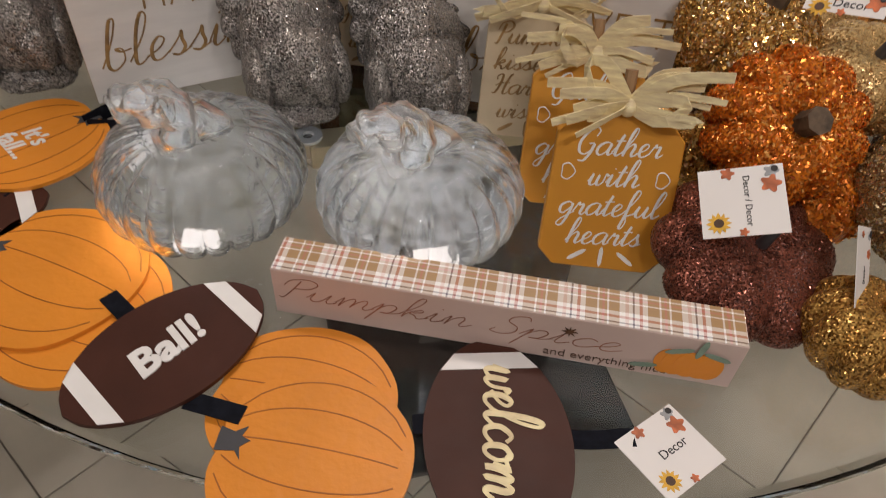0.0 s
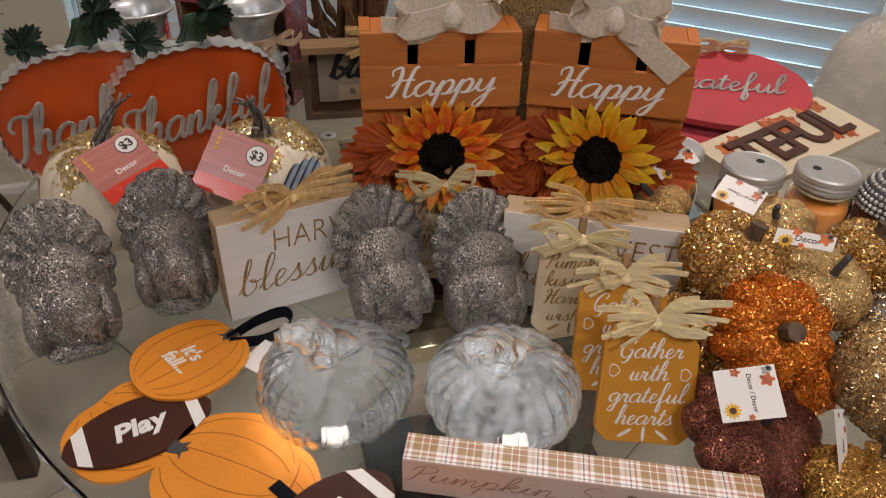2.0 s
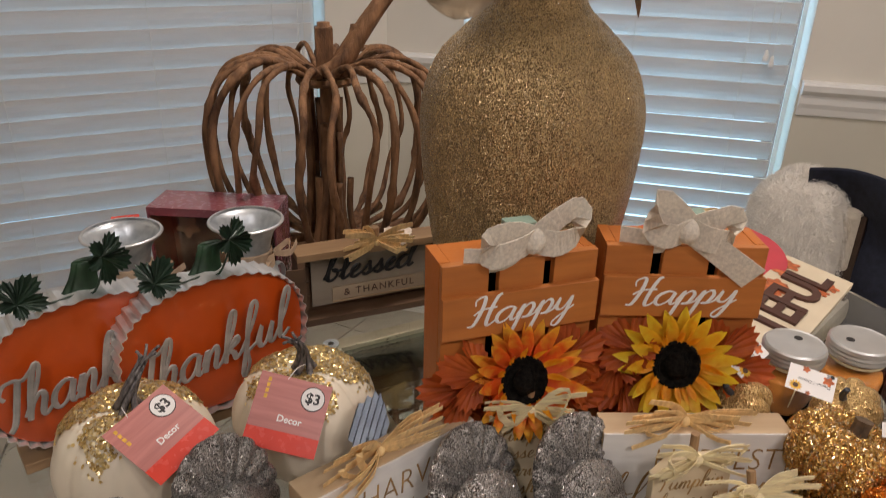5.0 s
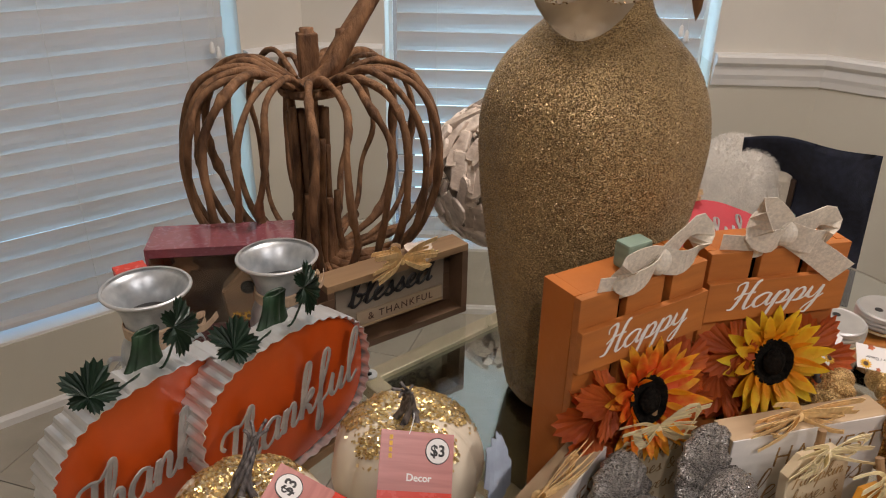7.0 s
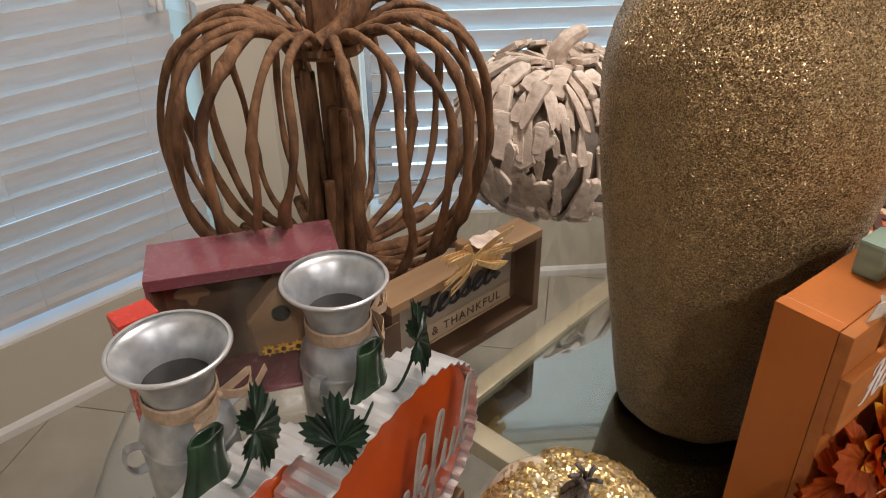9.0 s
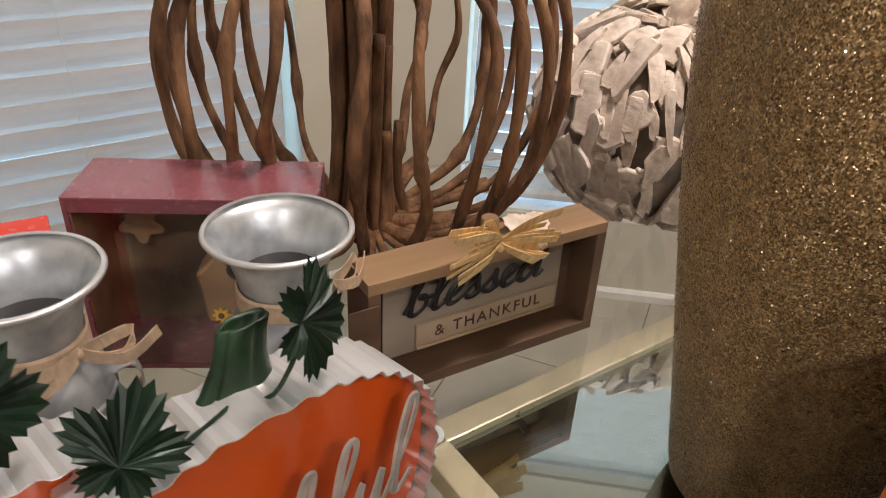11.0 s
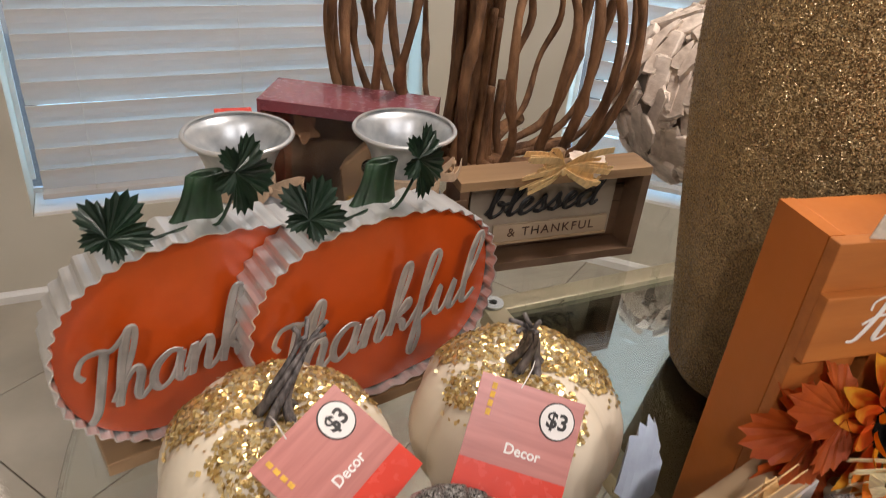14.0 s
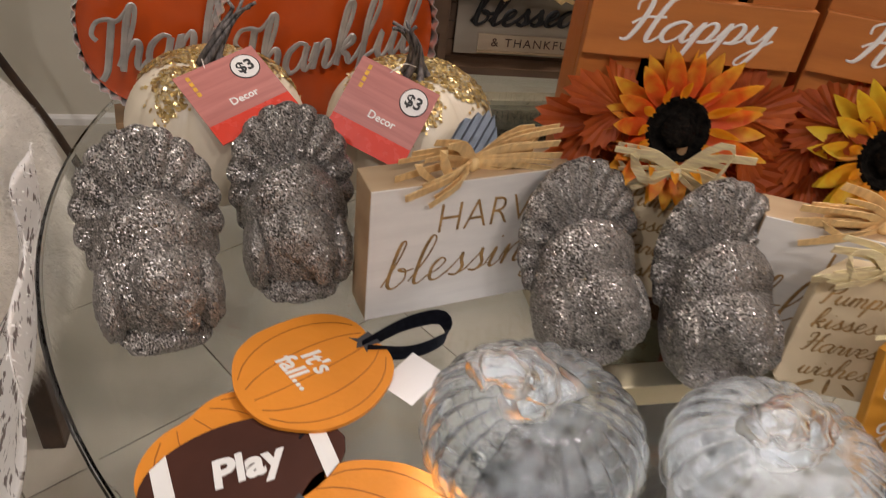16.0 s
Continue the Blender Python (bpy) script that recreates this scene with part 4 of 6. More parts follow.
    flower = part("sunflower", lathe([(0.004, 0.0), (0.025, 0.002), (0.028, 0.007), (0.025, 0.009), (0.019, 0.004), (0.004, 0.003)], 36, wob=0.05), M_seed_and_shade, s, "artificial sunflower with a black centre")
    flower.matrix_local = pose(fx, -0.022, fz, 72, 0, 0)
    hub = part("flower_heart", lathe([(0.002, 0.0), (0.014, 0.001), (0.015, 0.005), (0.009, 0.009), (0.002, 0.010)], 20, wob=0.1), M_seed_and_shade, flower, smooth=True)
    hub.matrix_local = Matrix.Translation((0, 0, 0.004))
    mat = M_petal_red if red else M_petal
    for ring, (n, rr, ln, cu, z) in enumerate(((17, 0.024, 0.047, 0.16, 0.001), (15, 0.024, 0.042, 0.48, 0.004), (12, 0.025, 0.018, 1.2, 0.007))):
        for i in range(n):
            a = 360 * (i + 0.5 * ring) / n + rnd.uniform(-6, 6)
            p = part("petal", petal(ln * rnd.uniform(0.85, 1.1), 0.0175 if ring < 2 else 0.009, cu * rnd.uniform(0.6, 1.4), 0.3), mat if ring < 2 else M_petal, flower, smooth=True)
            p.matrix_local = pose(rr * math.cos(radians(a)), rr * math.sin(radians(a)), z, 0, 0, a) @ pose(0, 0, 0, rnd.uniform(-12, 12), 0, 0)
    return s


happy_sign(-0.064, 0.598, 7.8, True, "orange slatted wooden pumpkin sign with a red-tinged sunflower", 1)
happy_sign(0.125, 0.602, -10.5, False, "orange slatted wooden pumpkin sign with a yellow sunflower", 2)


# ---------------------------------------------------------------- tin pumpkins on wooden feet
def tin_pumpkin(x, y, rz, label):
    t = thing("tin_pumpkin_sign", x, y, TABLE, rz, label, "sign", "thankful tin pumpkins")
    part("wooden_foot", box((0.20, 0.05, 0.014), (0, 0.012, 0.007), 0.0015), M_oak, t, "brown wooden foot")
    cz, rx, rzz = 0.112, 0.1225, 0.094
    # corrugated rim
    bm = bmesh.new()
    n = 220
    rows = []
    base = ellipse(rx, rzz, n, 0.82)
    for yy, g in ((-0.013, 1.015), (0.034, 1.0)):
        for inner in (0, 1):
            row = []
            for i, (px, pz) in enumerate(base):
                k = g + 0.017 * math.cos(i * 2 * math.pi / n * 44) - (0.010 if inner else 0)
                row.append(bm.verts.new((px * k, yy, cz + pz * k)))
            rows.append(row)
    a, b, c, d = rows
    for i in range(n):
        j = (i + 1) % n
        bm.faces.new((a[i], c[i], c[j], a[j]))
        bm.faces.new((b[i], b[j], d[j], d[i]))
        bm.faces.new((a[i], a[j], b[j], b[i]))
        bm.faces.new((c[i], d[i], d[j], c[j]))
    part("corrugated_rim", bm, M_tinlight, t, "bare corrugated tin rim", smooth=False)
    # face with faint lobes
    bm = bmesh.new()
    rings = []
    for r in (0.0001, 0.25, 0.5, 0.75, 0.95, 1.0):
        ring = []
        for i, (px, pz) in enumerate(ellipse(rx * 0.99, rzz * 0.985, 96, 0.82)):
            lobes = 0.003 * abs(math.cos(px * r / rx * math.pi * 1.5))
            ring.append(bm.verts.new((px * r, -0.001 - lobes - 0.003 * (1 - r * r), cz + pz * r)))
        rings.append(ring)
    for lo, hi in zip(rings, rings[1:]):
        for i in range(96):
            j = (i + 1) % 96
            bm.faces.new((lo[i], lo[j], hi[j], hi[i]))
    bmesh.ops.recalc_face_normals(bm, faces=bm.faces[:])
    part("orange_face", bm, M_tinorange, t, "glossy orange painted tin face", smooth=True)
    part("back_plate", prism(ellipse(rx * 0.985, rzz * 0.98, 64, 0.82), 0.002), M_tin, t, m=Matrix.Translation((0, 0.020, cz)) @ FRONT)
    part("lettering", script("Thankful", 0.206, 0.031, 0.0078, 0.0024, 0.30, 0.35), M_tinletter, t, "raised grey tin script", m=pose(-0.010, -0.020, cz - 0.008, 90, -8, 0))
    part("green_stem", lathe([(0.038, -0.008), (0.033, 0.004), (0.025, 0.018), (0.0195, 0.036), (0.018, 0.052), (0.0185, 0.062), (0.0165, 0.064), (0.014, 0.060), (0.012, 0.045), (0.003, 0.044)], 60, 5, 0.22, 0.7), M_green, t, "hollow green tin stem", smooth=True, m=Matrix(((0.86, 0, 0.22, 0.002), (0, 0.38, 0.1, 0.021), (0, 0, 0.70, 0.195), (0, 0, 0, 1))))
    for k, (lx, ly, lz, rx_, ry_, sz) in enumerate(((0.028, -0.012, 0.254, 68, 20, 0.031), (-0.066, -0.004, 0.220, 58, -25, 0.029))):
        lf = part("green_leaf", leaf_mesh(sz * 0.92, 5, 0.5, 0.34, 0.085), M_leafgreen, t, "dark green metal leaf")
        lf.matrix_local = pose(lx, ly, lz, rx_, ry_, 0) @ pose(0, 0, 0, 0, 12, 30 * k)
        part("wire", tube(curve_pts([(0, 0.012, 0.205), (lx * 0.5, 0.0, 0.208), (lx * 0.95, ly + 0.002, lz - 0.012)], 8), 0.0014, 6), M_leafgreen, t)
    return t


tin_pumpkin(-0.408, 0.788, 28, "orange tin pumpkin with corrugated rim and raised lettering")
tin_pumpkin(-0.548, 0.757, 28, "orange tin pumpkin sign partly behind a twin")


# ---------------------------------------------------------------- cream pumpkins with sequins and price cards
def plate_pose(c, right, up):
    r = Vector(right).normalized()
    n = r.cross(Vector(up)).normalized()
    u = n.cross(r)
    return Matrix(((r.x, u.x, n.x, c[0]), (r.y, u.y, n.y, c[1]), (r.z, u.z, n.z, c[2]), (0, 0, 0, 1)))


def cream_pumpkin(x, y, rz, seed, label):
    p = thing("cream_pumpkin", x, y, TABLE, rz, label, "pumpkin", "cream pumpkins with gold sequins")
    bm = lathe(pumpkin_profile(0.088, 0.142, 0.10), 120, 9, 0.07, 0.6, wob=0.015, seed=seed)
    rnd = random.Random(seed)
    ph = [rnd.uniform(0, 6.28) for _ in range(4)]

    def cover(q):
        a = math.atan2(q.y, q.x)
        edge = 0.117 + 0.008 * math.sin(3 * a + ph[0]) + 0.010 * math.sin(5 * a + ph[1]) + 0.005 * math.sin(11 * a + ph[2])
        return 1.0 if q.z > edge else (0.06 if q.z > edge - 0.012 else 0.0)

    fl = scatter(bm, 3800, 0.0029, 0.0006, 0.55, 1.15, seed, cover)
    part("pumpkin_skin", bm, M_cream, p, "cream ribbed skin", smooth=True)
    strewn("sequin_coat", fl, M_sequin, p, "gold sequins strewn round the stem")
    st = bmesh.new()
    lean = 1 if seed == 5 else -0.7
    for k in range(5):
        a = 2 * math.pi * k / 5
        c = curve_pts([(0.016 * math.cos(a), 0.016 * math.sin(a), 0.124), (0.007 * math.cos(a + 0.6), 0.007 * math.sin(a + 0.6), 0.142), (0.012 * lean + 0.005 * math.cos(a + 1.4), 0.004 * math.sin(a + 1.4), 0.164),
                       (0.026 * lean + 0.005 * math.cos(a + 2.2), 0.006 + 0.005 * math.sin(a + 2.2), 0.180), (0.032 * lean + 0.013 * math.cos(a + 2.6), 0.008 + 0.012 * math.sin(a + 2.6), 0.186)], 14)
        tube(c, [0.0046 - 0.0028 * min(1, i / 9) for i in range(15)], 7, bm=st)
    part("curled_stem", st, M_stemgrey, p, "grey twisted dry stem", smooth=True)
    return p


cream_pumpkin(-0.485, 0.636, 30, 5, "cream ribbed pumpkin topped with gold sequins, curled stem")
cream_pumpkin(-0.297, 0.682, 80, 8, "cream ribbed pumpkin topped with gold sequins, upright stem")


def price_card(c, right, up, label):
    card = thing("price_card", 0, 0, 0, 0, label, "price tag", "pink price cards")
    card.matrix_world = plate_pose(c, right, up)
    w, h = 0.080, 0.080
    part("pink_panel", box((w, h * 0.74, 0.0008), (0, h * 0.13, 0), 0), M_pinkcard, card)
    part("red_band", box((w, h * 0.26, 0.0008), (0, -h * 0.37, 0), 0), M_redcard, card, "bright red lower band")
    part("round_sticker", prism(ellipse(0.0135, 0.0135, 32), 0.0004), M_ink_and_shade, card, m=Matrix.Translation((0.022, 0.022, 0.0005)))
    part("sticker_face", prism(ellipse(0.0125, 0.0125, 32), 0.0004), M_card, card, m=Matrix.Translation((0.022, 0.022, 0.0008)))
    part("price", text("$3", 0.016, 0.0004, 0, 0.0004), M_ink_and_shade, card, m=Matrix.Translation((0.022, 0.0217, 0.0014)))
    part("word", text("Decor", 0.0105, 0.0003, 0, 0.0002), M_white_ink, card, m=Matrix.Translation((0.003, -0.006, 0.0006)))
    bars = bmesh.new()
    for k in range(4):
        box((0.0035, 0.0045, 0.0003), (-0.029, 0.033 - 0.0062 * k, 0.0006), bm=bars)
    part("print_bars", bars, M_yellow, card)
    part("string", tube(curve_pts([(-0.01, h / 2 - 0.003, 0.001), (-0.004, h / 2 + 0.012, -0.006), (0.004, h / 2 + 0.022, -0.03)], 8), 0.0005, 5), M_card, card)
    return card


price_card((-0.316, 0.607, 0.872), (0.075, -0.013, -0.022), (0.023, 0.049, 0.054), "square pink and red price card on a cream pumpkin")
price_card((-0.442, 0.582, 0.8825), (0.047, 0.053, 0.015), (-0.045, 0.060, 0.038), "tilted pink price card leaning on a cream pumpkin")
leaf = thing("silver_leaf", -0.228, 0.592, 0.855, 20, "crinkled silver metal leaf beside a cream pumpkin", "leaf")
lf = bmesh.new()
cols = []
for i in range(13):
    u = i / 12 - 0.5
    hh = 0.030 * (1 - 2.2 * abs(u) ** 1.5) * (1 + 0.25 * (i % 2)) + 0.006
    cols.append([lf.verts.new((u * 0.052, 0.004 * (i % 2), s * hh)) for s in (-0.9, -0.3, 0.3, 1.0)])
for a, b in zip(cols, cols[1:]):
    for k in range(3):
        lf.faces.new((a[k], b[k], b[k + 1], a[k + 1]))
bmesh.ops.solidify(lf, geom=lf.faces[:], thickness=0.0008)
part("leaf_blade", lf, M_silverleaf, leaf, m=pose(0, 0, 0, -28, 38, 0))
part("leaf_wire", tube(curve_pts([(0.0, -0.002, -0.02), (0.004, -0.004, -0.045), (-0.02, 0.004, -0.052), (0.0, 0.008, -0.075), (0.02, 0.0, -0.104)], 24), 0.0009, 6), M_tin, leaf)


# ---------------------------------------------------------------- milk cans, gift box, framed sign
def milk_can(x, y, rz, label):
    c = thing("milk_can", x, y, TABLE, rz, label, "milk can", "galvanised milk cans")
    c.matrix_world = c.matrix_world @ Matrix.Diagonal((0.89, 0.89, 1, 1))
    pr = curve_pts([(0.050, 0, 0.0), (0.050, 0, 0.05), (0.050, 0, 0.10), (0.047, 0, 0.122), (0.038, 0, 0.140), (0.036, 0, 0.155), (0.041, 0, 0.178), (0.052, 0, 0.196), (0.060, 0, 0.202)], 34)
    prof = [(0.003, 0.0)] + [(p.x, p.z) for p in pr] + [(0.0615, 0.2035), (0.0600, 0.205)] + [(p.x - 0.0016, p.z) for p in pr[::-1][:33]] + [(0.003, 0.006)]
    part("can_body", lathe(prof, 72, wob=0.004), M_tin, c, "dull galvanised body", smooth=True)
    # Black disc high in the neck paints the shade inside the can.
    part("neck_shade_disc", lathe([(0.002, 0.163), (0.0362, 0.163), (0.0362, 0.165), (0.002, 0.165)], 40), M_ink_and_shade, c, "black disc in the neck, painted as the shade inside")
    part("can_rim", lathe([(0.0575, 0.2035), (0.0612, 0.2015), (0.0628, 0.2038), (0.0612, 0.2062), (0.0580, 0.2055)], 72, close=False), M_tinlight, c, smooth=True)
    for zz in (0.104, 0.02):
        part("hoop", lathe([(0.0495, zz - 0.003), (0.0515, zz - 0.001), (0.0515, zz + 0.001), (0.0495, zz + 0.003)], 64, close=False), M_tin, c, smooth=True)
    for s in (-1, 1):
        part("handle", strap(curve_pts([(s * 0.047, 0, 0.112), (s * 0.064, 0, 0.116), (s * 0.070, 0, 0.100), (s * 0.062, 0, 0.086), (s * 0.049, 0, 0.086)], 14), 0.012, 0.0015, (0, 1, 0)), M_tin, c)
    part("neck_ribbon", lathe([(0.0375, 0.141), (0.0395, 0.143), (0.0395, 0.157), (0.0375, 0.159)], 40, close=False, wob=0.03), M_tanribbon, c, "tan woven ribbon")
    k = (0.030, -0.028, 0.150)
    bow(k, [[(0.05, -0.03, 0.158), (0.068, -0.022, 0.156), (0.062, -0.03, 0.144), (0.045, -0.034, 0.146)], [(0.012, -0.052, 0.156), (-0.006, -0.06, 0.156), (-0.004, -0.058, 0.145), (0.014, -0.05, 0.146)]],
        [[(0.06, -0.034, 0.142), (0.088, -0.02, 0.150)], [(0.0, -0.056, 0.138), (-0.02, -0.062, 0.126)]], 0.010, M_tanribbon, c, "ribbon_bow", "tan woven ribbon bow")
    return c


milk_can(-0.543, 0.952, 10, "galvanised milk can with a tan ribbon bow")
milk_can(-0.374, 0.978, 40, "galvanised milk can with a tan ribbon bow")

gift = thing("gift_box", -0.428, 1.124, TABLE, -14.2, "maroon gift box with a clear front window", "box")
GW, GD, GH = 0.212, 0.083, 0.182
for nm, size, at in (("box_top", (GW, GD, 0.004), (0, 0, GH - 0.002)), ("box_bottom", (GW, GD, 0.004), (0, 0, 0.002)), ("box_side", (0.004, GD, GH - 0.008), (-GW / 2 + 0.002, 0, GH / 2)),
                     ("box_side", (0.004, GD, GH - 0.008), (GW / 2 - 0.002, 0, GH / 2))):
    part(nm, box(size, at, 0.0008), M_maroon, gift)
part("box_back", box((GW - 0.008, 0.003, GH - 0.008), (0, GD / 2 - 0.0015, GH / 2)), M_boxwin, gift, "dark printed card")
for sx in (-1, 1):
    part("side_liner", box((0.0012, GD - 0.008, GH - 0.012), (sx * (GW / 2 - 0.0048), 0, GH / 2)), M_boxwin, gift)
part("front_strip", box((GW - 0.008, 0.002, 0.010), (0, -GD / 2 + 0.001, GH - 0.009)), M_maroon, gift)
part("front_window", box((GW - 0.008, 0.0008, GH - 0.020), (0, -GD / 2 + 0.001, GH / 2 - 0.005)), M_plastic, gift, "clear plastic window").visible_shadow = False
house = part("birdhouse", prism([(-0.034, 0.0), (0.034, 0.0), (0.040, 0.052), (0.0, 0.096), (-0.040, 0.052)], 0.034, bevel=0.003), M_oak, gift, "brown shingled birdhouse", m=pose(0.032, 0.006, 0.045, 90, 0, 0))
part("birdhouse_hole", prism(ellipse(0.011, 0.011, 24), 0.0015), M_seed_and_shade, house, m=pose(0.032, -0.0285, 0.105, 90, 0, 0))
for k in range(3):
    fl = part("small_flower", prism(leaf_outline(0.0085, 8, 0.3), 0.0015), M_yellow, house, m=pose(0.012 + 0.017 * k, -0.0305, 0.056, 90, 0, 0))
    part("flower_eye", prism(ellipse(0.003, 0.003, 12), 0.001), M_brownprint, house, m=pose(0.012 + 0.017 * k, -0.0322, 0.056, 90, 0, 0))
part("print_leaf", prism(leaf_outline(0.022, 5, 0.4), 0.001), M_oak, gift, m=pose(-0.066, 0.02, 0.125, 90, 20, 0))
red = thing("red_card_box", -0.560, 1.052, TABLE, 12, "small red card box behind the milk can", "box")
part("box_body", box((0.04, 0.03, 0.176), (0, 0, 0.088), 0.001), M_redcard, red)
part("box_lid", box((0.041, 0.031, 0.010), (0, 0, 0.181), 0.001), M_redcard, red)

blessed = thing("framed_wooden_sign", -0.176, 1.027, TABLE, 13, "brown framed wooden sign reading blessed and thankful", "sign")
BW, BD, BH = 0.262, 0.045, 0.130
# Lighter wood on the top board paints in the light from above.
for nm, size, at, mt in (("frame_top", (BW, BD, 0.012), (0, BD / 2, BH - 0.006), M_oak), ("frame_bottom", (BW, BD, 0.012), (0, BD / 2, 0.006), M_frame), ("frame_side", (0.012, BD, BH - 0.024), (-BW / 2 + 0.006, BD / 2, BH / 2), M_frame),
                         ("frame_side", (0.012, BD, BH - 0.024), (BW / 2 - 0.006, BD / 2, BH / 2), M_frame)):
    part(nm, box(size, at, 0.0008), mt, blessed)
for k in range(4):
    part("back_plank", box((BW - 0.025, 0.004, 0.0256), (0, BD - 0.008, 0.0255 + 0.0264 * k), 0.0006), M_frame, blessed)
part("word_board", box((0.205, 0.004, 0.088), (-0.002, BD - 0.016, BH / 2), 0.0008), M_slatgrey, blessed, "pale weathered board")
part("board_spacer", box((0.18, 0.006, 0.06), (-0.002, BD - 0.012, BH / 2)), M_frame, blessed)
part("lettering", script("blessed", 0.156, 0.021, 0.0080, 0.005, 0.35, 0.4), M_ink_and_shade, blessed, "raised dark script", m=pose(-0.004, BD - 0.021, 0.079, 90, -2, 0))
part("name_strip", box((0.165, 0.004, 0.024), (0.012, BD - 0.020, 0.041), 0.0006), M_tanboard, blessed, "tan printed strip")
part("name_strip_edge", box((0.165, 0.007, 0.003), (0.012, BD - 0.021, 0.0275), 0.0004), M_pine, blessed)
part("strip_lettering", text("& THANKFUL", 0.018, 0.0006, 0, 0, spacing=1.22), M_brownprint, blessed, m=pose(0.012, BD - 0.0225, 0.041, 90, 0, 0))
part("cork", lathe([(0.002, 0.0), (0.0085, 0.0), (0.0085, 0.021), (0.0075, 0.0225), (0.002, 0.0225)], 18), M_oak, blessed, m=Matrix.Translation((0.004, 0.024, BH)), smooth=False)
raffia_bow(blessed, (0.002, 0.004, BH + 0.003), M_raffia, 0.046, 14, 3, 0.10, wide=0.17)
sl = part("skeleton_leaf", prism(leaf_outline(0.026, 3, 0.3), 0.0005), M_drift, blessed, "pale skeleton leaf")
sl.matrix_local = pose(0.045, 0.016, BH + 0.006, 20, -8, 20)
part("price_tag", box((0.028, 0.0008, 0.05), (-BW / 2 - 0.006, -0.004, 0.085)), M_frame, blessed, "brown hang tag", m=pose(0, 0, 0, 0, 0, 0))

# ---------------------------------------------------------------- twig pumpkin
twig = thing("twig_pumpkin", -0.238, 1.305, TABLE, 0, "large open pumpkin woven from brown bent twigs", "pumpkin")


def clear_of_box(p):
    """Twigs that would run into the gift box bend back behind it."""
    p = Vector(p)
    if p.x < -0.07 and p.z < 0.24:
        back = max(p.y, -0.176 - 0.406 * (p.x + 0.081))
        k = min(1.0, (0.24 - p.z) / 0.05) * min(1.0, (-0.07 - p.x) / 0.02)
        p.y += (back - p.y) * k
    return p


rnd = random.Random(11)
for k in range(24):
    a = 2 * math.pi * k / 24 + rnd.uniform(-0.06, 0.06)
    R = 0.226 * rnd.uniform(0.95, 1.04)
    pts = []
    for r, z in ((0.20, 0.345), (0.50, 0.372), (0.80, 0.348), (0.965, 0.285), (1.0, 0.20), (0.93, 0.125), (0.74, 0.055), (0.42, 0.018), (0.16, 0.012)):
        aa = a + rnd.uniform(-0.05, 0.05)
        pts.append((R * r * math.cos(aa), R * r * math.sin(aa), z + 0.012 + rnd.uniform(-0.006, 0.006)))
    c = [clear_of_box(p) for p in curve_pts(pts, 36)]
    r0 = rnd.uniform(0.0052, 0.0078)
    rad = [r0 * (1 + 0.13 * math.sin(i * 0.9 + k) + (0.42 if rnd.random() < 0.10 else 0)) for i in range(37)]
    part("bent_twig", tube(c, rad, 8), M_twig, twig, smooth=True)
for k in range(15):
    a = 2 * math.pi * k / 15
    rr = rnd.uniform(0.020, 0.040)
    h = rnd.uniform(0.24, 0.34) if k % 3 else rnd.uniform(0.14, 0.19)
    c = curve_pts([(rr * 1.35 * math.cos(a), rr * 1.35 * math.sin(a), 0.012), (rr * math.cos(a + 0.2), rr * math.sin(a + 0.2), h * 0.5), (rr * 1.1 * math.cos(a + 0.3), rr * 1.1 * math.sin(a + 0.3), h)], 10)
    part("core_stick", tube(c, rnd.uniform(0.006, 0.0095), 8), M_twig, twig, smooth=True)
for k in range(9):
    a = 2 * math.pi * k / 9 + 0.2
    part("base_branch", tube([clear_of_box(p) for p in curve_pts([(0.02 * math.cos(a), 0.02 * math.sin(a), 0.024), (0.1 * math.cos(a + 0.1), 0.1 * math.sin(a + 0.1), 0.030), (0.175 * math.cos(a), 0.175 * math.sin(a), 0.040)], 8)], rnd.uniform(0.009, 0.012), 8), M_twig, twig, smooth=True)
part("centre_post", tube([(0, 0, 0), (0, 0, 0.2), (0.0, 0, 0.445)], 0.012, 10), M_twig, twig, smooth=True)
for nm, zz in (("top_disc", 0.337),):
    part(nm, lathe([(0.004, zz), (0.052, zz), (0.056, zz + 0.006), (0.054, zz + 0.014), (0.004, zz + 0.016)], 30, wob=0.05), M_twig, twig)
part("stem_block", box((0.032, 0.03, 0.075), (0.0, 0, 0.40), 0.003), M_twig, twig, "dark squared stem")
part("stem_branch", tube(curve_pts([(0.012, -0.016, 0.345), (0.045, -0.016, 0.40), (0.088, -0.01, 0.46), (0.125, 0.0, 0.505)], 12), [0.021 - 0.0006 * i for i in range(13)], 10), M_twig, twig, "thick leaning branch", smooth=True)
part("stem_branch", tube(curve_pts([(-0.03, -0.03, 0.35), (0.02, -0.028, 0.375), (0.05, -0.02, 0.41), (0.06, -0.01, 0.44)], 10), [0.013] * 11, 8), M_twig, twig, smooth=True)

# ---------------------------------------------------------------- driftwood pumpkin
drift = thing("driftwood_pumpkin", 0.182, 1.337, TABLE, 0, "round pumpkin covered in whitewashed driftwood chips", "pumpkin")
# The core's darker colour paints the shade in the gaps between chips.
part("core", lathe(pumpkin_profile(0.165, 0.258, 0.08), 48), M_drift_shade, drift, smooth=True)
chips = []
for k in range(9):
    rr = random.Random(40 + k)
    ol = []
    L, W = 0.082, 0.026
    for i in range(12):
        a = 2 * math.pi * i / 12
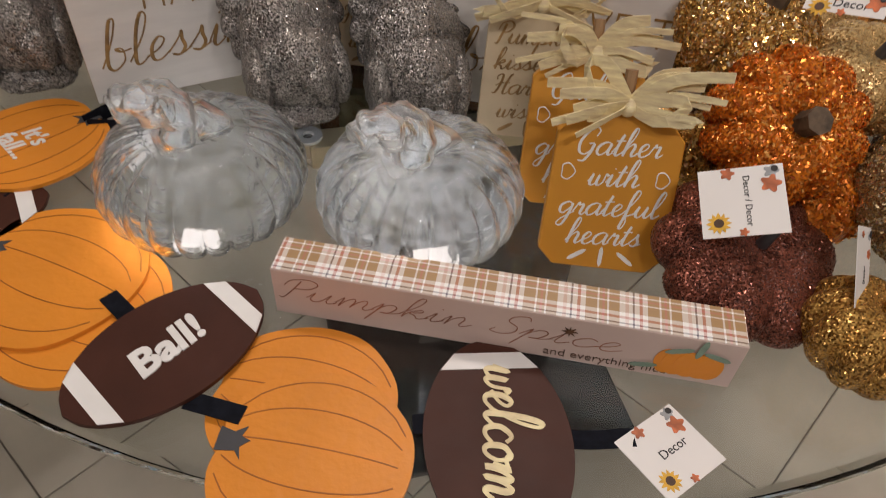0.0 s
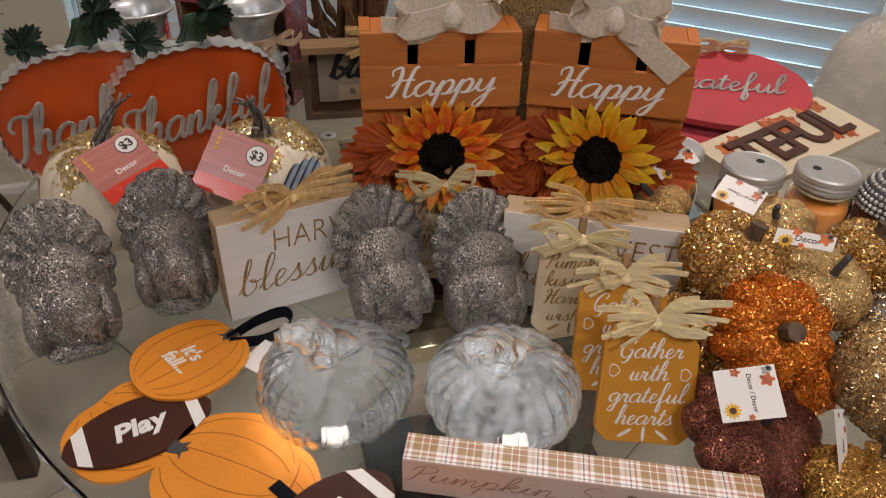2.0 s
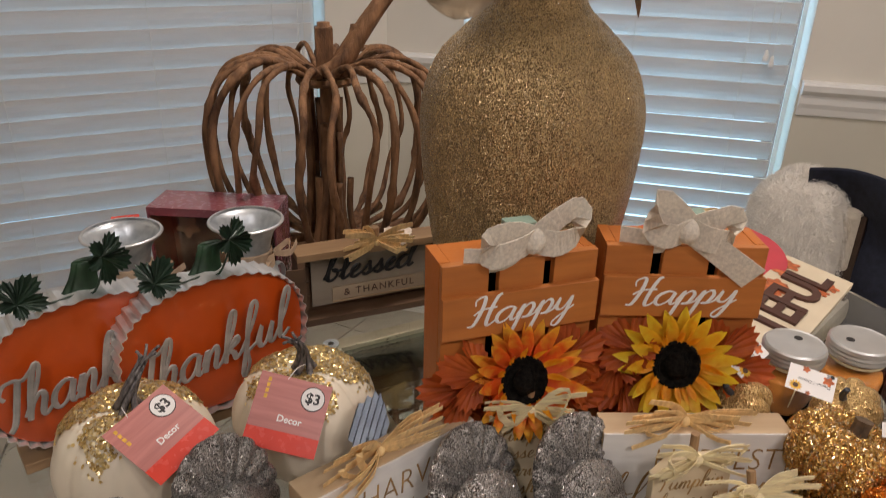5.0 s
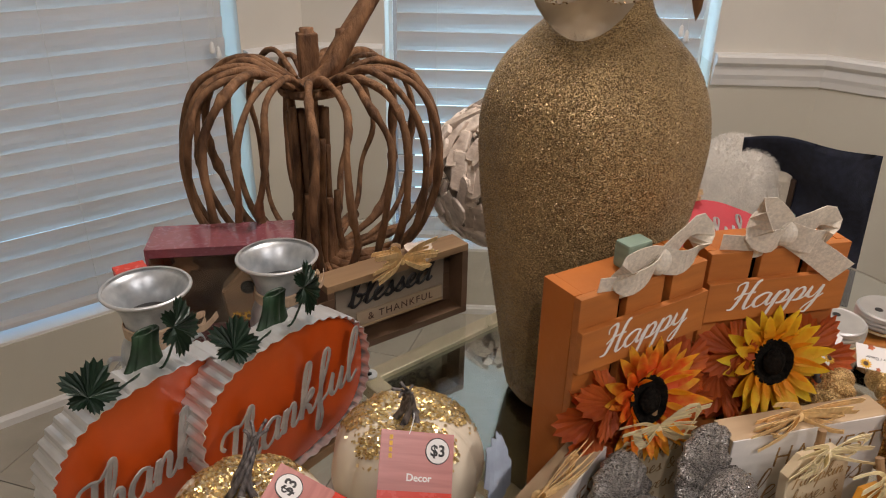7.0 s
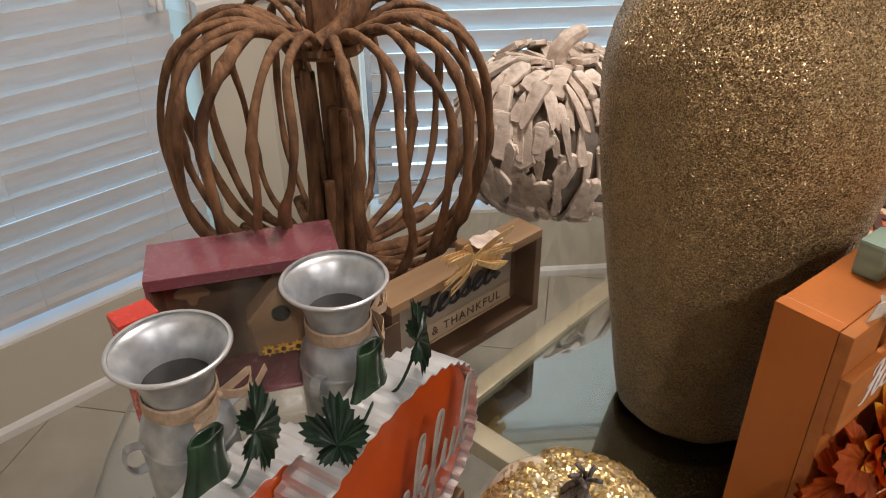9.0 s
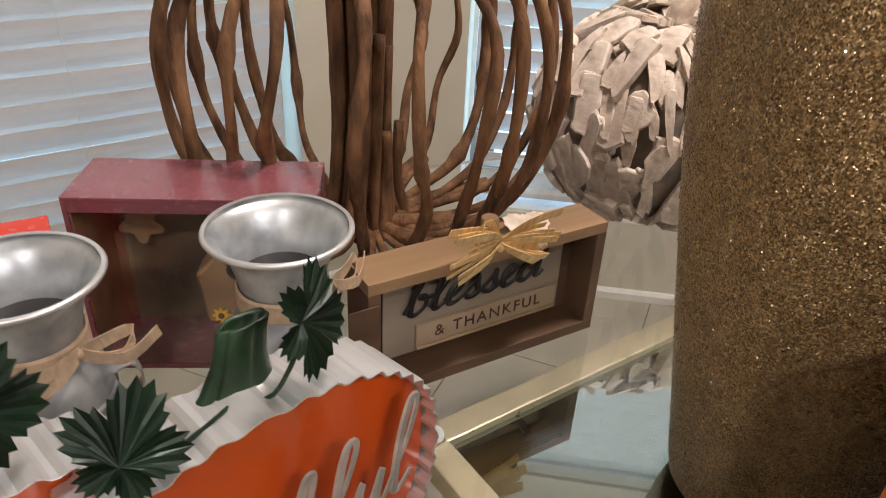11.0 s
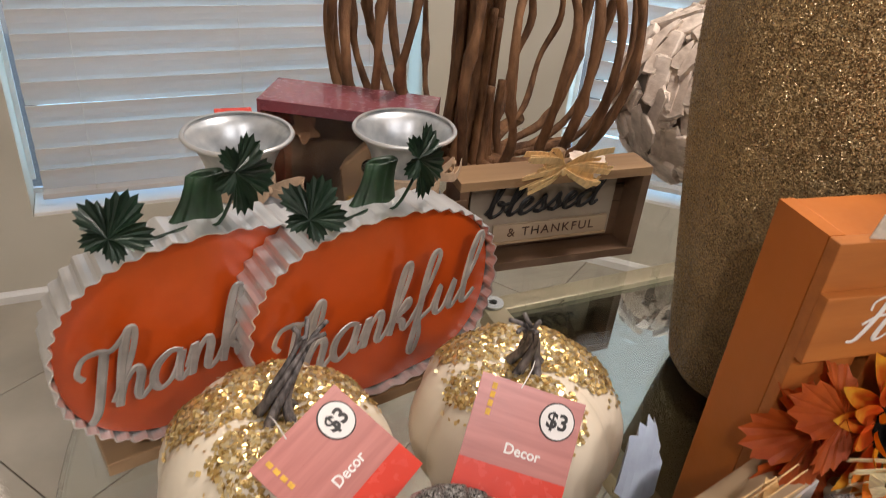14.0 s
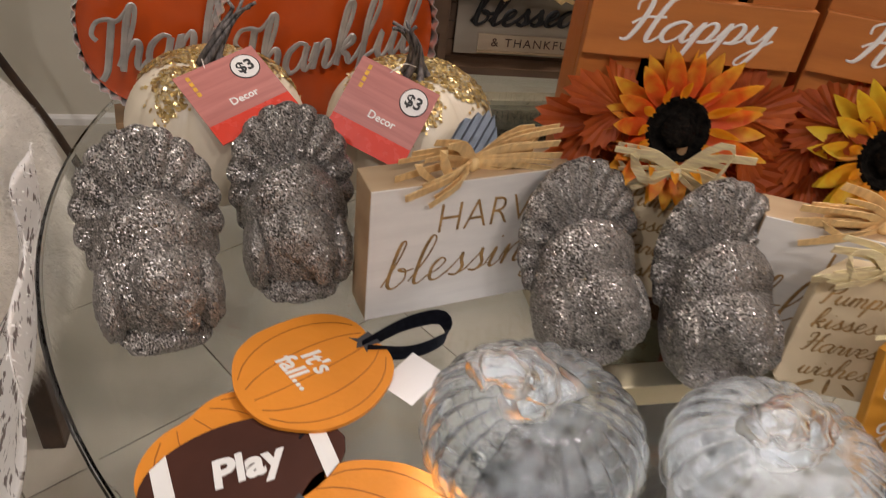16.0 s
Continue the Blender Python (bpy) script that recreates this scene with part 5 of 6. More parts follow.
        ol.append((L / 2 * math.copysign(abs(math.cos(a)) ** 0.55, math.cos(a)) * rr.uniform(0.82, 1.1), W / 2 * math.copysign(abs(math.sin(a)) ** 0.7, math.sin(a)) * rr.uniform(0.6, 1.25) + 0.004 * math.sin(2 * a + k)))
    bm = prism(ol, 0.008, bevel=0.0020)
    me = bpy.data.meshes.new("driftwood_chip")
    bm.to_mesh(me)
    bm.free()
    me.materials.append(M_drift)
    chips.append(me)
prof = pumpkin_profile(0.168, 0.262, 0.08, n=30)
rnd = random.Random(9)
for row in range(9):
    u = 0.07 + 0.87 * row / 8
    i = u * (len(prof) - 1)
    j = int(i)
    (r0, z0), (r1, z1) = prof[j], prof[min(j + 1, len(prof) - 1)]
    r, z = r0 + (r1 - r0) * (i - j), z0 + (z1 - z0) * (i - j)
    slope = math.degrees(math.atan2(z1 - z0, r1 - r0))
    n = max(8, int(2 * math.pi * r / 0.0205))
    for k in range(n):
        a = 360 * (k + 0.5 * (row % 2)) / n + rnd.uniform(-8, 8)
        ob = new("driftwood_chip", rnd.choice(chips))
        ob.parent = drift
        lift = rnd.uniform(-0.003, 0.004)
        ob.matrix_local = pose(0, 0, z + rnd.uniform(-0.008, 0.008), 0, 0, a) @ Matrix.Translation((r + lift, 0, 0)) @ pose(0, 0, 0, 0, -slope + rnd.uniform(-7, 7), 0) @ pose(0, 0, 0, rnd.uniform(-16, 16) + 180, 0, rnd.uniform(-20, 20)) @ Matrix.Diagonal((rnd.uniform(0.5, 1.25), rnd.uniform(0.5, 1.5), rnd.uniform(0.6, 1.3), 1))
part("driftwood_stem", tube(curve_pts([(0, 0, 0.22), (0.0, 0, 0.262), (0.014, -0.006, 0.285), (0.045, -0.012, 0.298)], 10), [0.022, 0.02, 0.018, 0.017, 0.017, 0.016, 0.016, 0.015, 0.014, 0.012, 0.010], 9), M_drift, drift, "whitewashed driftwood stem")


# ---------------------------------------------------------------- harvest blocks and hang signs
def harvest_block(x, y, rz, label, seed):
    """Origin at the middle of the front foot."""
    b = thing("wooden_block_sign", x, y, TABLE, rz, label, "sign", "harvest blessings blocks")
    w, d, h = 0.204, 0.036, 0.130
    part("wood_block", box((w, d, h), (0, d / 2 + 0.0016, h / 2), 0.0015), M_pine, b, "pale pine block")
    part("white_face", box((w - 0.001, 0.0016, h - 0.001), (0, 0.0008, h / 2), 0), M_whiteboard, b, "white painted front")
    part("harvest_word", text("HARVEST", 0.042, 0.0006, 0.06, -0.0008, spacing=1.0), M_goldink, b, "brown gold lettering", m=pose(0.024, -0.0004, 0.095, 90, 0, 0) @ Matrix.Diagonal((0.80, 1, 1, 1)))
    part("blessings_word", script("blessings", 0.176, 0.0215, 0.0034, 0.0007, 0.3), M_goldink, b, "brown gold script", m=pose(0.0, -0.0004, 0.047, 90, -4, 0))
    raffia_bow(b, (-0.012, d * 0.45, h + 0.006), M_raffia, 0.052, 13, seed, 0.10, wide=0.14)
    return b


harvest_block(-0.2075, 0.5085, 29, "white and pine block sign lettered harvest blessings", 21)
harvest_block(0.1125, 0.4965, -9, "white and pine block sign lettered harvest blessings", 22)


def hang_sign(x, y, rz, lean, face, ink, words, size, label, group, seed, width=0.094, high=0.122, raff=None):
    """A tag-shaped board with a wooden peg and a raffia bow; it leans back by lean degrees."""
    s = thing("hang_tag_sign", x, y, TABLE, rz, label, "sign", group, -lean)
    c = 0.020
    ol = [(-width / 2 + c * 0.6, 0), (width / 2 - c * 0.6, 0), (width / 2, c * 0.6), (width / 2 - 0.002, high - c), (width / 2 - c, high), (-width / 2 + c, high), (-width / 2 + 0.002, high - c), (-width / 2, c * 0.6)]
    part("board", prism(ol, 0.012, bevel=0.001), face, s, m=Matrix.Translation((0, 0.012, 0)) @ FRONT)
    part("peg", tube([(0.0, 0.006, high - 0.012), (0, 0.006, high + 0.026)], 0.0045, 10), M_oak, s, "brown wooden peg")
    y0 = -0.0004
    n = len(words)
    for k, wd in enumerate(words):
        part("lettering", script(wd, min(width * 0.80, sum(GLYPHS[c][0] for c in wd) * size * 0.40), size * 0.36, size * 0.085, 0.0005, 0.3), ink, s, m=pose(0, y0, high * 0.76 - k * high * 0.56 / max(1, n - 1), 90, -3, 0))
    orn = bmesh.new()
    for k, sx in enumerate((-0.018, 0.0, 0.018)):
        prism(leaf_outline(0.0052, 2, 0.4), 0.0006, bm=orn, m=pose(sx, y0 + 0.0003, 0.010, 90, 0, 0) @ pose(0, 0, 0, 0, 0, (35, 90, -35)[k]) @ Matrix.Diagonal((1.5, 0.5, 1, 1)))
    part("leaf_ornament", orn, ink, s)
    if face is M_mustard:
        for sx in (-1, 1):
            gourd = [(0.0055 * math.cos(a) * (0.85 + 0.15 * math.cos(3 * a)), 0.006 * math.sin(a)) for a in (2 * math.pi * i / 30 for i in range(31))]
            part("gourd_ornament", tube([(sx * 0.034 + gx, y0, high * 0.60 + gz) for gx, gz in gourd], 0.0005, 5), ink, s)
    raffia_bow(s, (0, -0.004, high + 0.002), raff or M_raffia_pale, 0.046, 8, seed, 0.12, wide=0.14)
    return s


GATHER = ["Gather", "with", "grateful", "hearts"]
KISSES = ["Pumpkin", "kisses &", "Harvest", "wishes"]
hang_sign(0.146, 0.300, -3, 24, M_mustard, M_white_ink, GATHER, 0.0255, "mustard tag sign lettered in white with raffia bow", "mustard gather signs", 31)
hang_sign(0.131, 0.368, -2, 24, M_mustard, M_white_ink, GATHER, 0.0255, "mustard tag sign behind its twin, raffia bow", "mustard gather signs", 32)
hang_sign(0.092, 0.456, -3, 5, M_ivory, M_goldink, KISSES, 0.025, "ivory tag sign lettered in brown with raffia bow", "ivory pumpkin kisses signs", 33, 0.088, 0.125)
hang_sign(-0.054, 0.553, -4, 4, M_ivory, M_goldink, KISSES, 0.025, "ivory tag sign partly hidden by turkeys, raffia bow", "ivory pumpkin kisses signs", 34, 0.086, 0.130)


# ---------------------------------------------------------------- glitter turkeys
def turkey(x, y, rz, seed, scale=1.0):
    """Faces -y; one mesh with its loose glitter."""
    bm = bmesh.new()
    # scalloped fan
    n = 96
    rings = []
    for (r, yy) in ((0.1, 0.028), (0.6, 0.030), (0.95, 0.034), (1.0, 0.041), (0.93, 0.048), (0.5, 0.05), (0.1, 0.05)):
        ring = []
        for i in range(n):
            a = 2 * math.pi * i / n
            k = 1 + 0.10 * abs(math.sin(a * 9)) ** 0.7 * r - 0.05
            g = 0.008 * abs(math.sin(a * 9)) ** 0.8 * r
            px, pz = 0.055 * r * k * math.cos(a), 0.068 * r * k * math.sin(a)
            ring.append(bm.verts.new((px, yy - g + pz * 0.30, 0.088 + pz)))
        rings.append(ring)
    for lo, hi in zip(rings, rings[1:]):
        for i in range(n):
            j = (i + 1) % n
            bm.faces.new((lo[i], hi[i], hi[j], lo[j]))
    bm.faces.new(rings[0])
    bm.faces.new(rings[-1][::-1])

    def blob(c, r, wob=0.05, sd=0.0, bump=0.0):
        b2 = bmesh.new()
        bmesh.ops.create_icosphere(b2, subdivisions=4, radius=1)
        for v in b2.verts:
            k = 1 + wob * noise.noise(v.co * 2.3 + Vector((sd, seed, 0))) - bump * abs(math.sin(v.co.z * 9)) * abs(v.co.x)
            v.co = Vector((v.co.x * r[0], v.co.y * r[1], v.co.z * r[2])) * k + Vector(c)
        merge(bm, b2)

    blob((0, 0.012, 0.066), (0.046, 0.030, 0.056), 0.08, 1)           # back, running into the fan
    blob((0.002, -0.004, 0.050), (0.042, 0.036, 0.046), 0.12, 2)      # breast
    blob((0.005, -0.022, 0.068), (0.026, 0.026, 0.026), 0.10, 3)      # neck
    blob((0.014, -0.038, 0.058), (0.018, 0.016, 0.017), 0.10, 4)      # head
    blob((0.018, -0.048, 0.046), (0.008, 0.008, 0.013), 0.08, 5)      # wattle
    for sx in (-1, 1):
        blob((sx * 0.036, -0.010, 0.044), (0.013, 0.034, 0.032), 0.10, 6 + sx, 0.10)   # wings
        blob((sx * 0.017, -0.018, 0.010), (0.018, 0.020, 0.011), 0.15, 9 + sx)         # feet
    blob((0, -0.004, 0.014), (0.040, 0.040, 0.016), 0.1, 12)
    bmesh.ops.recalc_face_normals(bm, faces=bm.faces[:])
    me = scatter(bm, 10000, 0.0008, 0.0001, 0.9, 1.3, seed)
    for f in bm.faces:
        f.smooth = True
    k0 = len(bm.faces)
    bm.from_mesh(me)
    bm.faces.ensure_lookup_table()
    for i in range(k0, len(bm.faces)):
        bm.faces[i].material_index = 1
    ob = part("turkey_figurine", bm, [M_silver, M_fl_pewter])
    ob.matrix_world = pose(x, y, TABLE, 0, 0, rz) @ Matrix.Scale(scale, 4)
    return tagged(ob, "turkey figurine covered all over in pewter glitter", "figurine", "glitter turkeys")


turkey(-0.452, 0.416, 28, 51, 0.98)
turkey(-0.366, 0.498, 22, 52, 0.95)
turkey(-0.116, 0.476, 24, 53, 0.96)
turkey(-0.008, 0.474, 14, 54, 0.96)


# ---------------------------------------------------------------- blown glass pumpkins
def spotted_glass(name, low, high):
    m = bpy.data.materials.new(name)
    m.use_nodes = True
    nt = m.node_tree
    b = nt.nodes["Principled BSDF"]
    tc = nt.nodes.new("ShaderNodeTexCoord")
    mp = nt.nodes.new("ShaderNodeMapping")
    mp.inputs["Scale"].default_value = (1, 1, 0.55)
    nt.links.new(tc.outputs["Object"], mp.inputs[0])
    vo = nt.nodes.new("ShaderNodeTexVoronoi")
    vo.feature, vo.inputs["Scale"].default_value = "SMOOTH_F1", 95
    nt.links.new(mp.outputs[0], vo.inputs["Vector"])
    no = nt.nodes.new("ShaderNodeTexNoise")
    no.inputs["Scale"].default_value = 26
    nt.links.new(tc.outputs["Object"], no.inputs["Vector"])
    ad = nt.nodes.new("ShaderNodeMath")
    nt.links.new(vo.outputs["Distance"], ad.inputs[0])
    nt.links.new(no.outputs["Fac"], ad.inputs[1])
    rp = nt.nodes.new("ShaderNodeMapRange")
    rp.inputs["From Min"].default_value, rp.inputs["From Max"].default_value = 0.72, 1.10
    rp.inputs["To Min"].default_value, rp.inputs["To Max"].default_value = high, low
    nt.links.new(ad.outputs[0], rp.inputs["Value"])
    nt.links.new(rp.outputs[0], b.inputs["Transmission Weight"])
    n2 = nt.nodes.new("ShaderNodeTexNoise")
    n2.inputs["Scale"].default_value, n2.inputs["Detail"].default_value = 110, 3
    nt.links.new(tc.outputs["Object"], n2.inputs["Vector"])
    bp = nt.nodes.new("ShaderNodeBump")
    bp.inputs["Strength"].default_value, bp.inputs["Distance"].default_value = 0.35, 0.002
    nt.links.new(n2.outputs["Fac"], bp.inputs["Height"])
    nt.links.new(bp.outputs[0], b.inputs["Normal"])
    b.inputs["Base Color"].default_value = (0.93, 0.97, 0.99, 1)
    b.inputs["Roughness"].default_value, b.inputs["IOR"].default_value = 0.03, 1.33
    return m


M_glassA, M_glassB = spotted_glass("clear_blown_glass", 0.945, 0.998), spotted_glass("white_spotted_glass", 0.88, 0.995)

M_glassC = spotted_glass("frosted_blown_glass", 0.80, 0.985)


def glass_pumpkin(x, y, rz, mat, label):
    g = thing("glass_pumpkin", x, y, TABLE, rz, label, "pumpkin", "blown glass pumpkins")
    outer = pumpkin_profile(0.078, 0.088, 0.14)
    bm = lathe(outer, 192, 24, 0.085, 0.7, wob=0.012, seed=x * 9)
    inner = lathe([(r * 0.955, z * 0.93 + 0.003) for r, z in outer], 192, 24, 0.085, 0.7, wob=0.012, seed=x * 9)
    bmesh.ops.reverse_faces(inner, faces=inner.faces[:])
    merge(bm, inner)
    sh = part("glass_body", bm, mat, g, "ribbed thick blown glass", smooth=True)
    sh.visible_shadow = False
    st = bmesh.new()
    for k in range(2):
        c = []
        for i in range(26):
            u = i / 25
            a = 2 * math.pi * (1.1 * u + k / 2)
            rr = 0.0075 * (1 - 0.45 * u) + 0.010 * max(0, 1 - u * 4)
            c.append((rr * math.cos(a) - 0.044 * u ** 1.6, rr * math.sin(a) - 0.012 * u, 0.074 + 0.034 * math.sin(u * 2.0) + 0.004 * math.cos(a)))
        tube(c, [0.0125 - 0.0020 * i / 25 + 0.0010 * math.sin(i * 1.9) for i in range(26)], 14, bm=st)
    for v in st.verts:
        v.co += 0.0030 * noise.noise_vector(v.co * 95)
    sm = part("glass_stem", st, M_glassC, g, "twisted clear glass stem", smooth=True)
    sm.visible_shadow = False
    part("paper_sticker", prism([(-0.014, -0.008), (0.014, -0.008), (0.014, 0.008), (-0.014, 0.008)], 0.0003), M_card, g, "white paper sticker", m=Matrix.Translation((0.005, -0.045, 0.0135)) @ pose(0, 0, 0, 28, 0, 6))
    return g


glass_pumpkin(-0.156, 0.330, 0, M_glassA, "clear ribbed blown glass pumpkin with twisted stem")
glass_pumpkin(0.008, 0.328, 10, M_glassB, "white spotted blown glass pumpkin with twisted stem")


# ---------------------------------------------------------------- pumpkin spice block
def plaid():
    m = bpy.data.materials.new("plaid_paper")
    m.use_nodes = True
    nt = m.node_tree
    b = nt.nodes["Principled BSDF"]
    tc = nt.nodes.new("ShaderNodeTexCoord")
    sp = nt.nodes.new("ShaderNodeSeparateXYZ")
    nt.links.new(tc.outputs["Object"], sp.inputs[0])
    ramps = []
    for axis, period in ((0, 0.040), (1, 0.040)):
        d = nt.nodes.new("ShaderNodeMath")
        d.operation = "MULTIPLY_ADD"
        d.inputs[1].default_value, d.inputs[2].default_value = 1 / period, 10.15
        nt.links.new(sp.outputs[axis], d.inputs[0])
        f = nt.nodes.new("ShaderNodeMath")
        f.operation = "FRACT"
        nt.links.new(d.outputs[0], f.inputs[0])
        r = nt.nodes.new("ShaderNodeValToRGB")
        r.color_ramp.interpolation = "CONSTANT"
        e = r.color_ramp.elements
        white, tan, rust, navy, pink = (0.95, 0.92, 0.88, 1), (0.42, 0.26, 0.12, 1), (0.55, 0.20, 0.15, 1), (0.10, 0.09, 0.12, 1), (0.80, 0.60, 0.54, 1)
        e[0].position, e[0].color = 0.0, white
        e[1].position, e[1].color = 0.09, pink
        for pos, col in ((0.15, white), (0.21, navy), (0.24, white), (0.32, rust), (0.37, white), (0.45, tan), (0.64, white), (0.67, tan), (0.72, rust), (0.76, tan), (0.80, white), (0.83, tan)):
            e.new(pos).color = col
        nt.links.new(f.outputs[0], r.inputs[0])
        ramps.append(r)
    mx = nt.nodes.new("ShaderNodeMix")
    mx.data_type, mx.blend_type = "RGBA", "MIX"
    mx.inputs[0].default_value = 0.48
    nt.links.new(ramps[0].outputs[0], mx.inputs[6])
    nt.links.new(ramps[1].outputs[0], mx.inputs[7])
    nt.links.new(mx.outputs[2], b.inputs["Base Color"])
    b.inputs["Roughness"].default_value, b.inputs["Coat Weight"].default_value = 0.3, 0.5
    return m


spice = thing("pumpkin_spice_block", 0.0695, 0.2180, TABLE, -6.6, "long blush block sign with a plaid top, lettered pumpkin spice", "sign")
SW, SD, SH = 0.310, 0.031, 0.044
part("block", box((SW, SD, SH - 0.0006), (0, SD / 2, (SH - 0.0006) / 2), 0.0008), M_pinkboard, spice, "blush painted block")
part("plaid_top", box((SW - 0.0015, SD - 0.0015, 0.0006), (0, SD / 2, SH - 0.0003)), plaid(), spice, "brown and pink plaid paper")
for words, x, wide in (("Pumpkin", -0.085, 0.132), ("Spice", 0.037, 0.088)):
    part("lettering", script(words, wide, 0.0098, 0.0009, 0.0005, 0.5, 0.3), M_copperink, spice, "thin copper script", m=pose(x, -0.0004, 0.0225, 90, 0, 0))
part("small_lettering", text("and everything nice", 0.0105, 0.0004, 0, -0.0001), M_brownprint, spice, m=pose(0.072, -0.0004, 0.0075, 90, 0, 0))
star = []
for i in range(16):
    a = 2 * math.pi * i / 16
    r = 0.0052 if i % 2 == 0 else 0.0018
    star.append((r * math.cos(a), r * math.sin(a)))
part("star_print", prism(star, 0.0005), M_brownprint, spice, m=pose(0.045, -0.0003, 0.031, 90, 0, 0))
pp = bmesh.new()
for k, (dx, w) in enumerate(((-0.014, 0.008), (0.014, 0.008), (-0.008, 0.009), (0.008, 0.009), (0.0, 0.009))):
    prism(ellipse(w, 0.0125, 24), 0.0004 + 0.00015 * k, bm=pp, m=Matrix.Translation((dx, 0, 0)))
part("pumpkin_print", pp, M_banner, spice, "printed orange pumpkin", m=pose(0.124, -0.0004, 0.018, 90, 0, 0))
lp = bmesh.new()
for dx, dz, a in ((-0.009, 0.0135, 20), (0.015, 0.0125, -15), (0.004, 0.018, 80), (-0.028, -0.006, 10)):
    prism(leaf_outline(0.0068, 2, 0.4), 0.0005, bm=lp, m=Matrix.Translation((dx, dz, 0.001)) @ pose(0, 0, 0, 0, 0, a) @ Matrix.Diagonal((1.3, 0.5, 1, 1)))
part("leaf_print", lp, M_sage, spice, m=pose(0.124, -0.0006, 0.018, 90, 0, 0))


# ---------------------------------------------------------------- wooden banner lying on the glass
BANNER = thing("wooden_word_banner", 0, 0, TABLE, 0, "banner of orange pumpkin and brown football cutouts on black ribbon", "banner")


def cut_pumpkin(x, y, z, rz, w, h, word="", flat=True, notch=True, size=0.020):
    ol = []
    for i in range(72):
        a = 2 * math.pi * i / 72
        k = 1 - 0.030 * abs(math.sin(2.5 * a + 0.4)) ** 3 - 0.07 * math.exp(-((a - math.pi / 2) / 0.16) ** 2)
        ol.append((w / 2 * k * math.copysign(abs(math.cos(a)) ** 0.9, math.cos(a)), h / 2 * k * math.copysign(abs(math.sin(a)) ** 0.9, math.sin(a))))
    o = part("pumpkin_cutout", prism(ol, 0.0034, bevel=0.0005), M_banner, BANNER, "orange painted pumpkin cutout")
    o.matrix_local = pose(x, y, z, 0, 0, rz)
    ln = bmesh.new()
    for s in (-0.78, -0.36, 0.10, 0.52, 0.86):
        pts = []
        for i in range(13):
            v = -0.92 + 1.84 * i / 12
            pts.append((w / 2 * s * math.sqrt(max(0.0, 1 - v * v * 0.92)) * 1.0, h / 2 * v * 0.93, 0.0036))
        strap(pts, 0.0008, 0.0003, (1, 0, 0), ln)
    part("painted_line", ln, M_bannerline, o)
    if notch:
        part("painted_stem", prism([(-0.008, h / 2 - 0.004), (-0.006, h / 2 - 0.016), (-0.011, h / 2 - 0.021), (-0.003, h / 2 - 0.018), (0.002, h / 2 - 0.023), (0.004, h / 2 - 0.017), (0.011, h / 2 - 0.019), (0.006, h / 2 - 0.012), (0.008, h / 2 - 0.003)], 0.0004), M_stemdark, o, m=Matrix.Translation((0, 0.001, 0.0036)))
    if word:
        part("lettering", text(word, size, 0.0006, 0.15, 0.0005, line=0.85), M_white_ink, o, "white lettering", m=Matrix.Translation((-0.004, -0.004, 0.0038)))
    return o


def cut_football(x, y, z, rz, ln, w, word, turn, ink, size, cut=0.0):
    ol = []
    n = 40
    for s in (1, -1):
        for i in range(n):
            u = (i / (n - 1) * 2 - 1) * s * (1 - cut)
            ol.append((ln / 2 * u, s * w / 2 * math.sqrt(max(0.0, 1 - u * u)) ** 1.15 * (-1)))
    o = part("football_cutout", prism(ol, 0.0034, bevel=0.0005), M_football, BANNER, "brown football cutout with white stripes")
    o.matrix_local = pose(x, y, z, 0, 0, rz)
    for s in (-1, 1):
        x0, x1 = s * ln * 0.335, s * ln * 0.42
        h0, h1 = (w / 2 * math.sqrt(1 - (2 * q / ln) ** 2) ** 1.15 - 0.0004 for q in (x0, x1))
        st = prism([(x0, -h0), (x1, -h1), (x1, h1), (x0, h0)][::s], 0.0005)
        part("white_stripe", st, M_white_ink, o, m=Matrix.Translation((0, 0, 0.0035)))
    letters = script(word, ln * 0.70, size * 0.60, size * 0.17, 0.0016, 0.1, 0.4) if word == "welcome" else text(word, size, 0.0009, 0.15, 0.0011)
    part("lettering", letters, ink, o, "raised lettering", m=pose(0, 0, 0.0040, 0, 0, turn))
    return o


cut_pumpkin(-0.350, 0.298, 0.0002, 60, 0.135, 0.120, notch=False)
cut_football(-0.343, 0.292, 0.0040, 33, 0.140, 0.080, "Play", 2, M_white_ink, 0.030)
cut_pumpkin(-0.322, 0.386, 0.0080, -42, 0.118, 0.122, "It's\nfall...", size=0.022)
cut_pumpkin(-0.222, 0.224, 0.0002, 66, 0.130, 0.130, notch=False)
cut_pumpkin(-0.247, 0.250, 0.0040, 70, 0.132, 0.130)
cut_football(-0.1445, 0.190, 0.0078, 50, 0.142, 0.086, "Ball!", 4, M_white_ink, 0.030)
cut_pumpkin(-0.052, 0.164, 0.0002, 80, 0.115, 0.118, notch=False)
cut_pumpkin(-0.039, 0.124, 0.0040, 83, 0.118, 0.120)
cut_football(0.071, 0.148, 0.0002, 97, 0.150, 0.092, "welcome", 174, M_raffia_pale, 0.027)
for pts in ([(-0.30, 0.35, 0.0060), (-0.31, 0.32, 0.0062)], [(-0.305, 0.292, 0.003), (-0.285, 0.262, 0.0045)], [(-0.20, 0.232, 0.0080), (-0.176, 0.212, 0.0085)], [(-0.122, 0.155, 0.0075), (-0.085, 0.147, 0.0078)],
            [(0.018, 0.153, 0.0030), (0.034, 0.156, 0.0005)], [(0.11, 0.152, 0.0010), (0.13, 0.153, 0.0008), (0.156, 0.157, 0.0008)]):
    rb = bmesh.new()
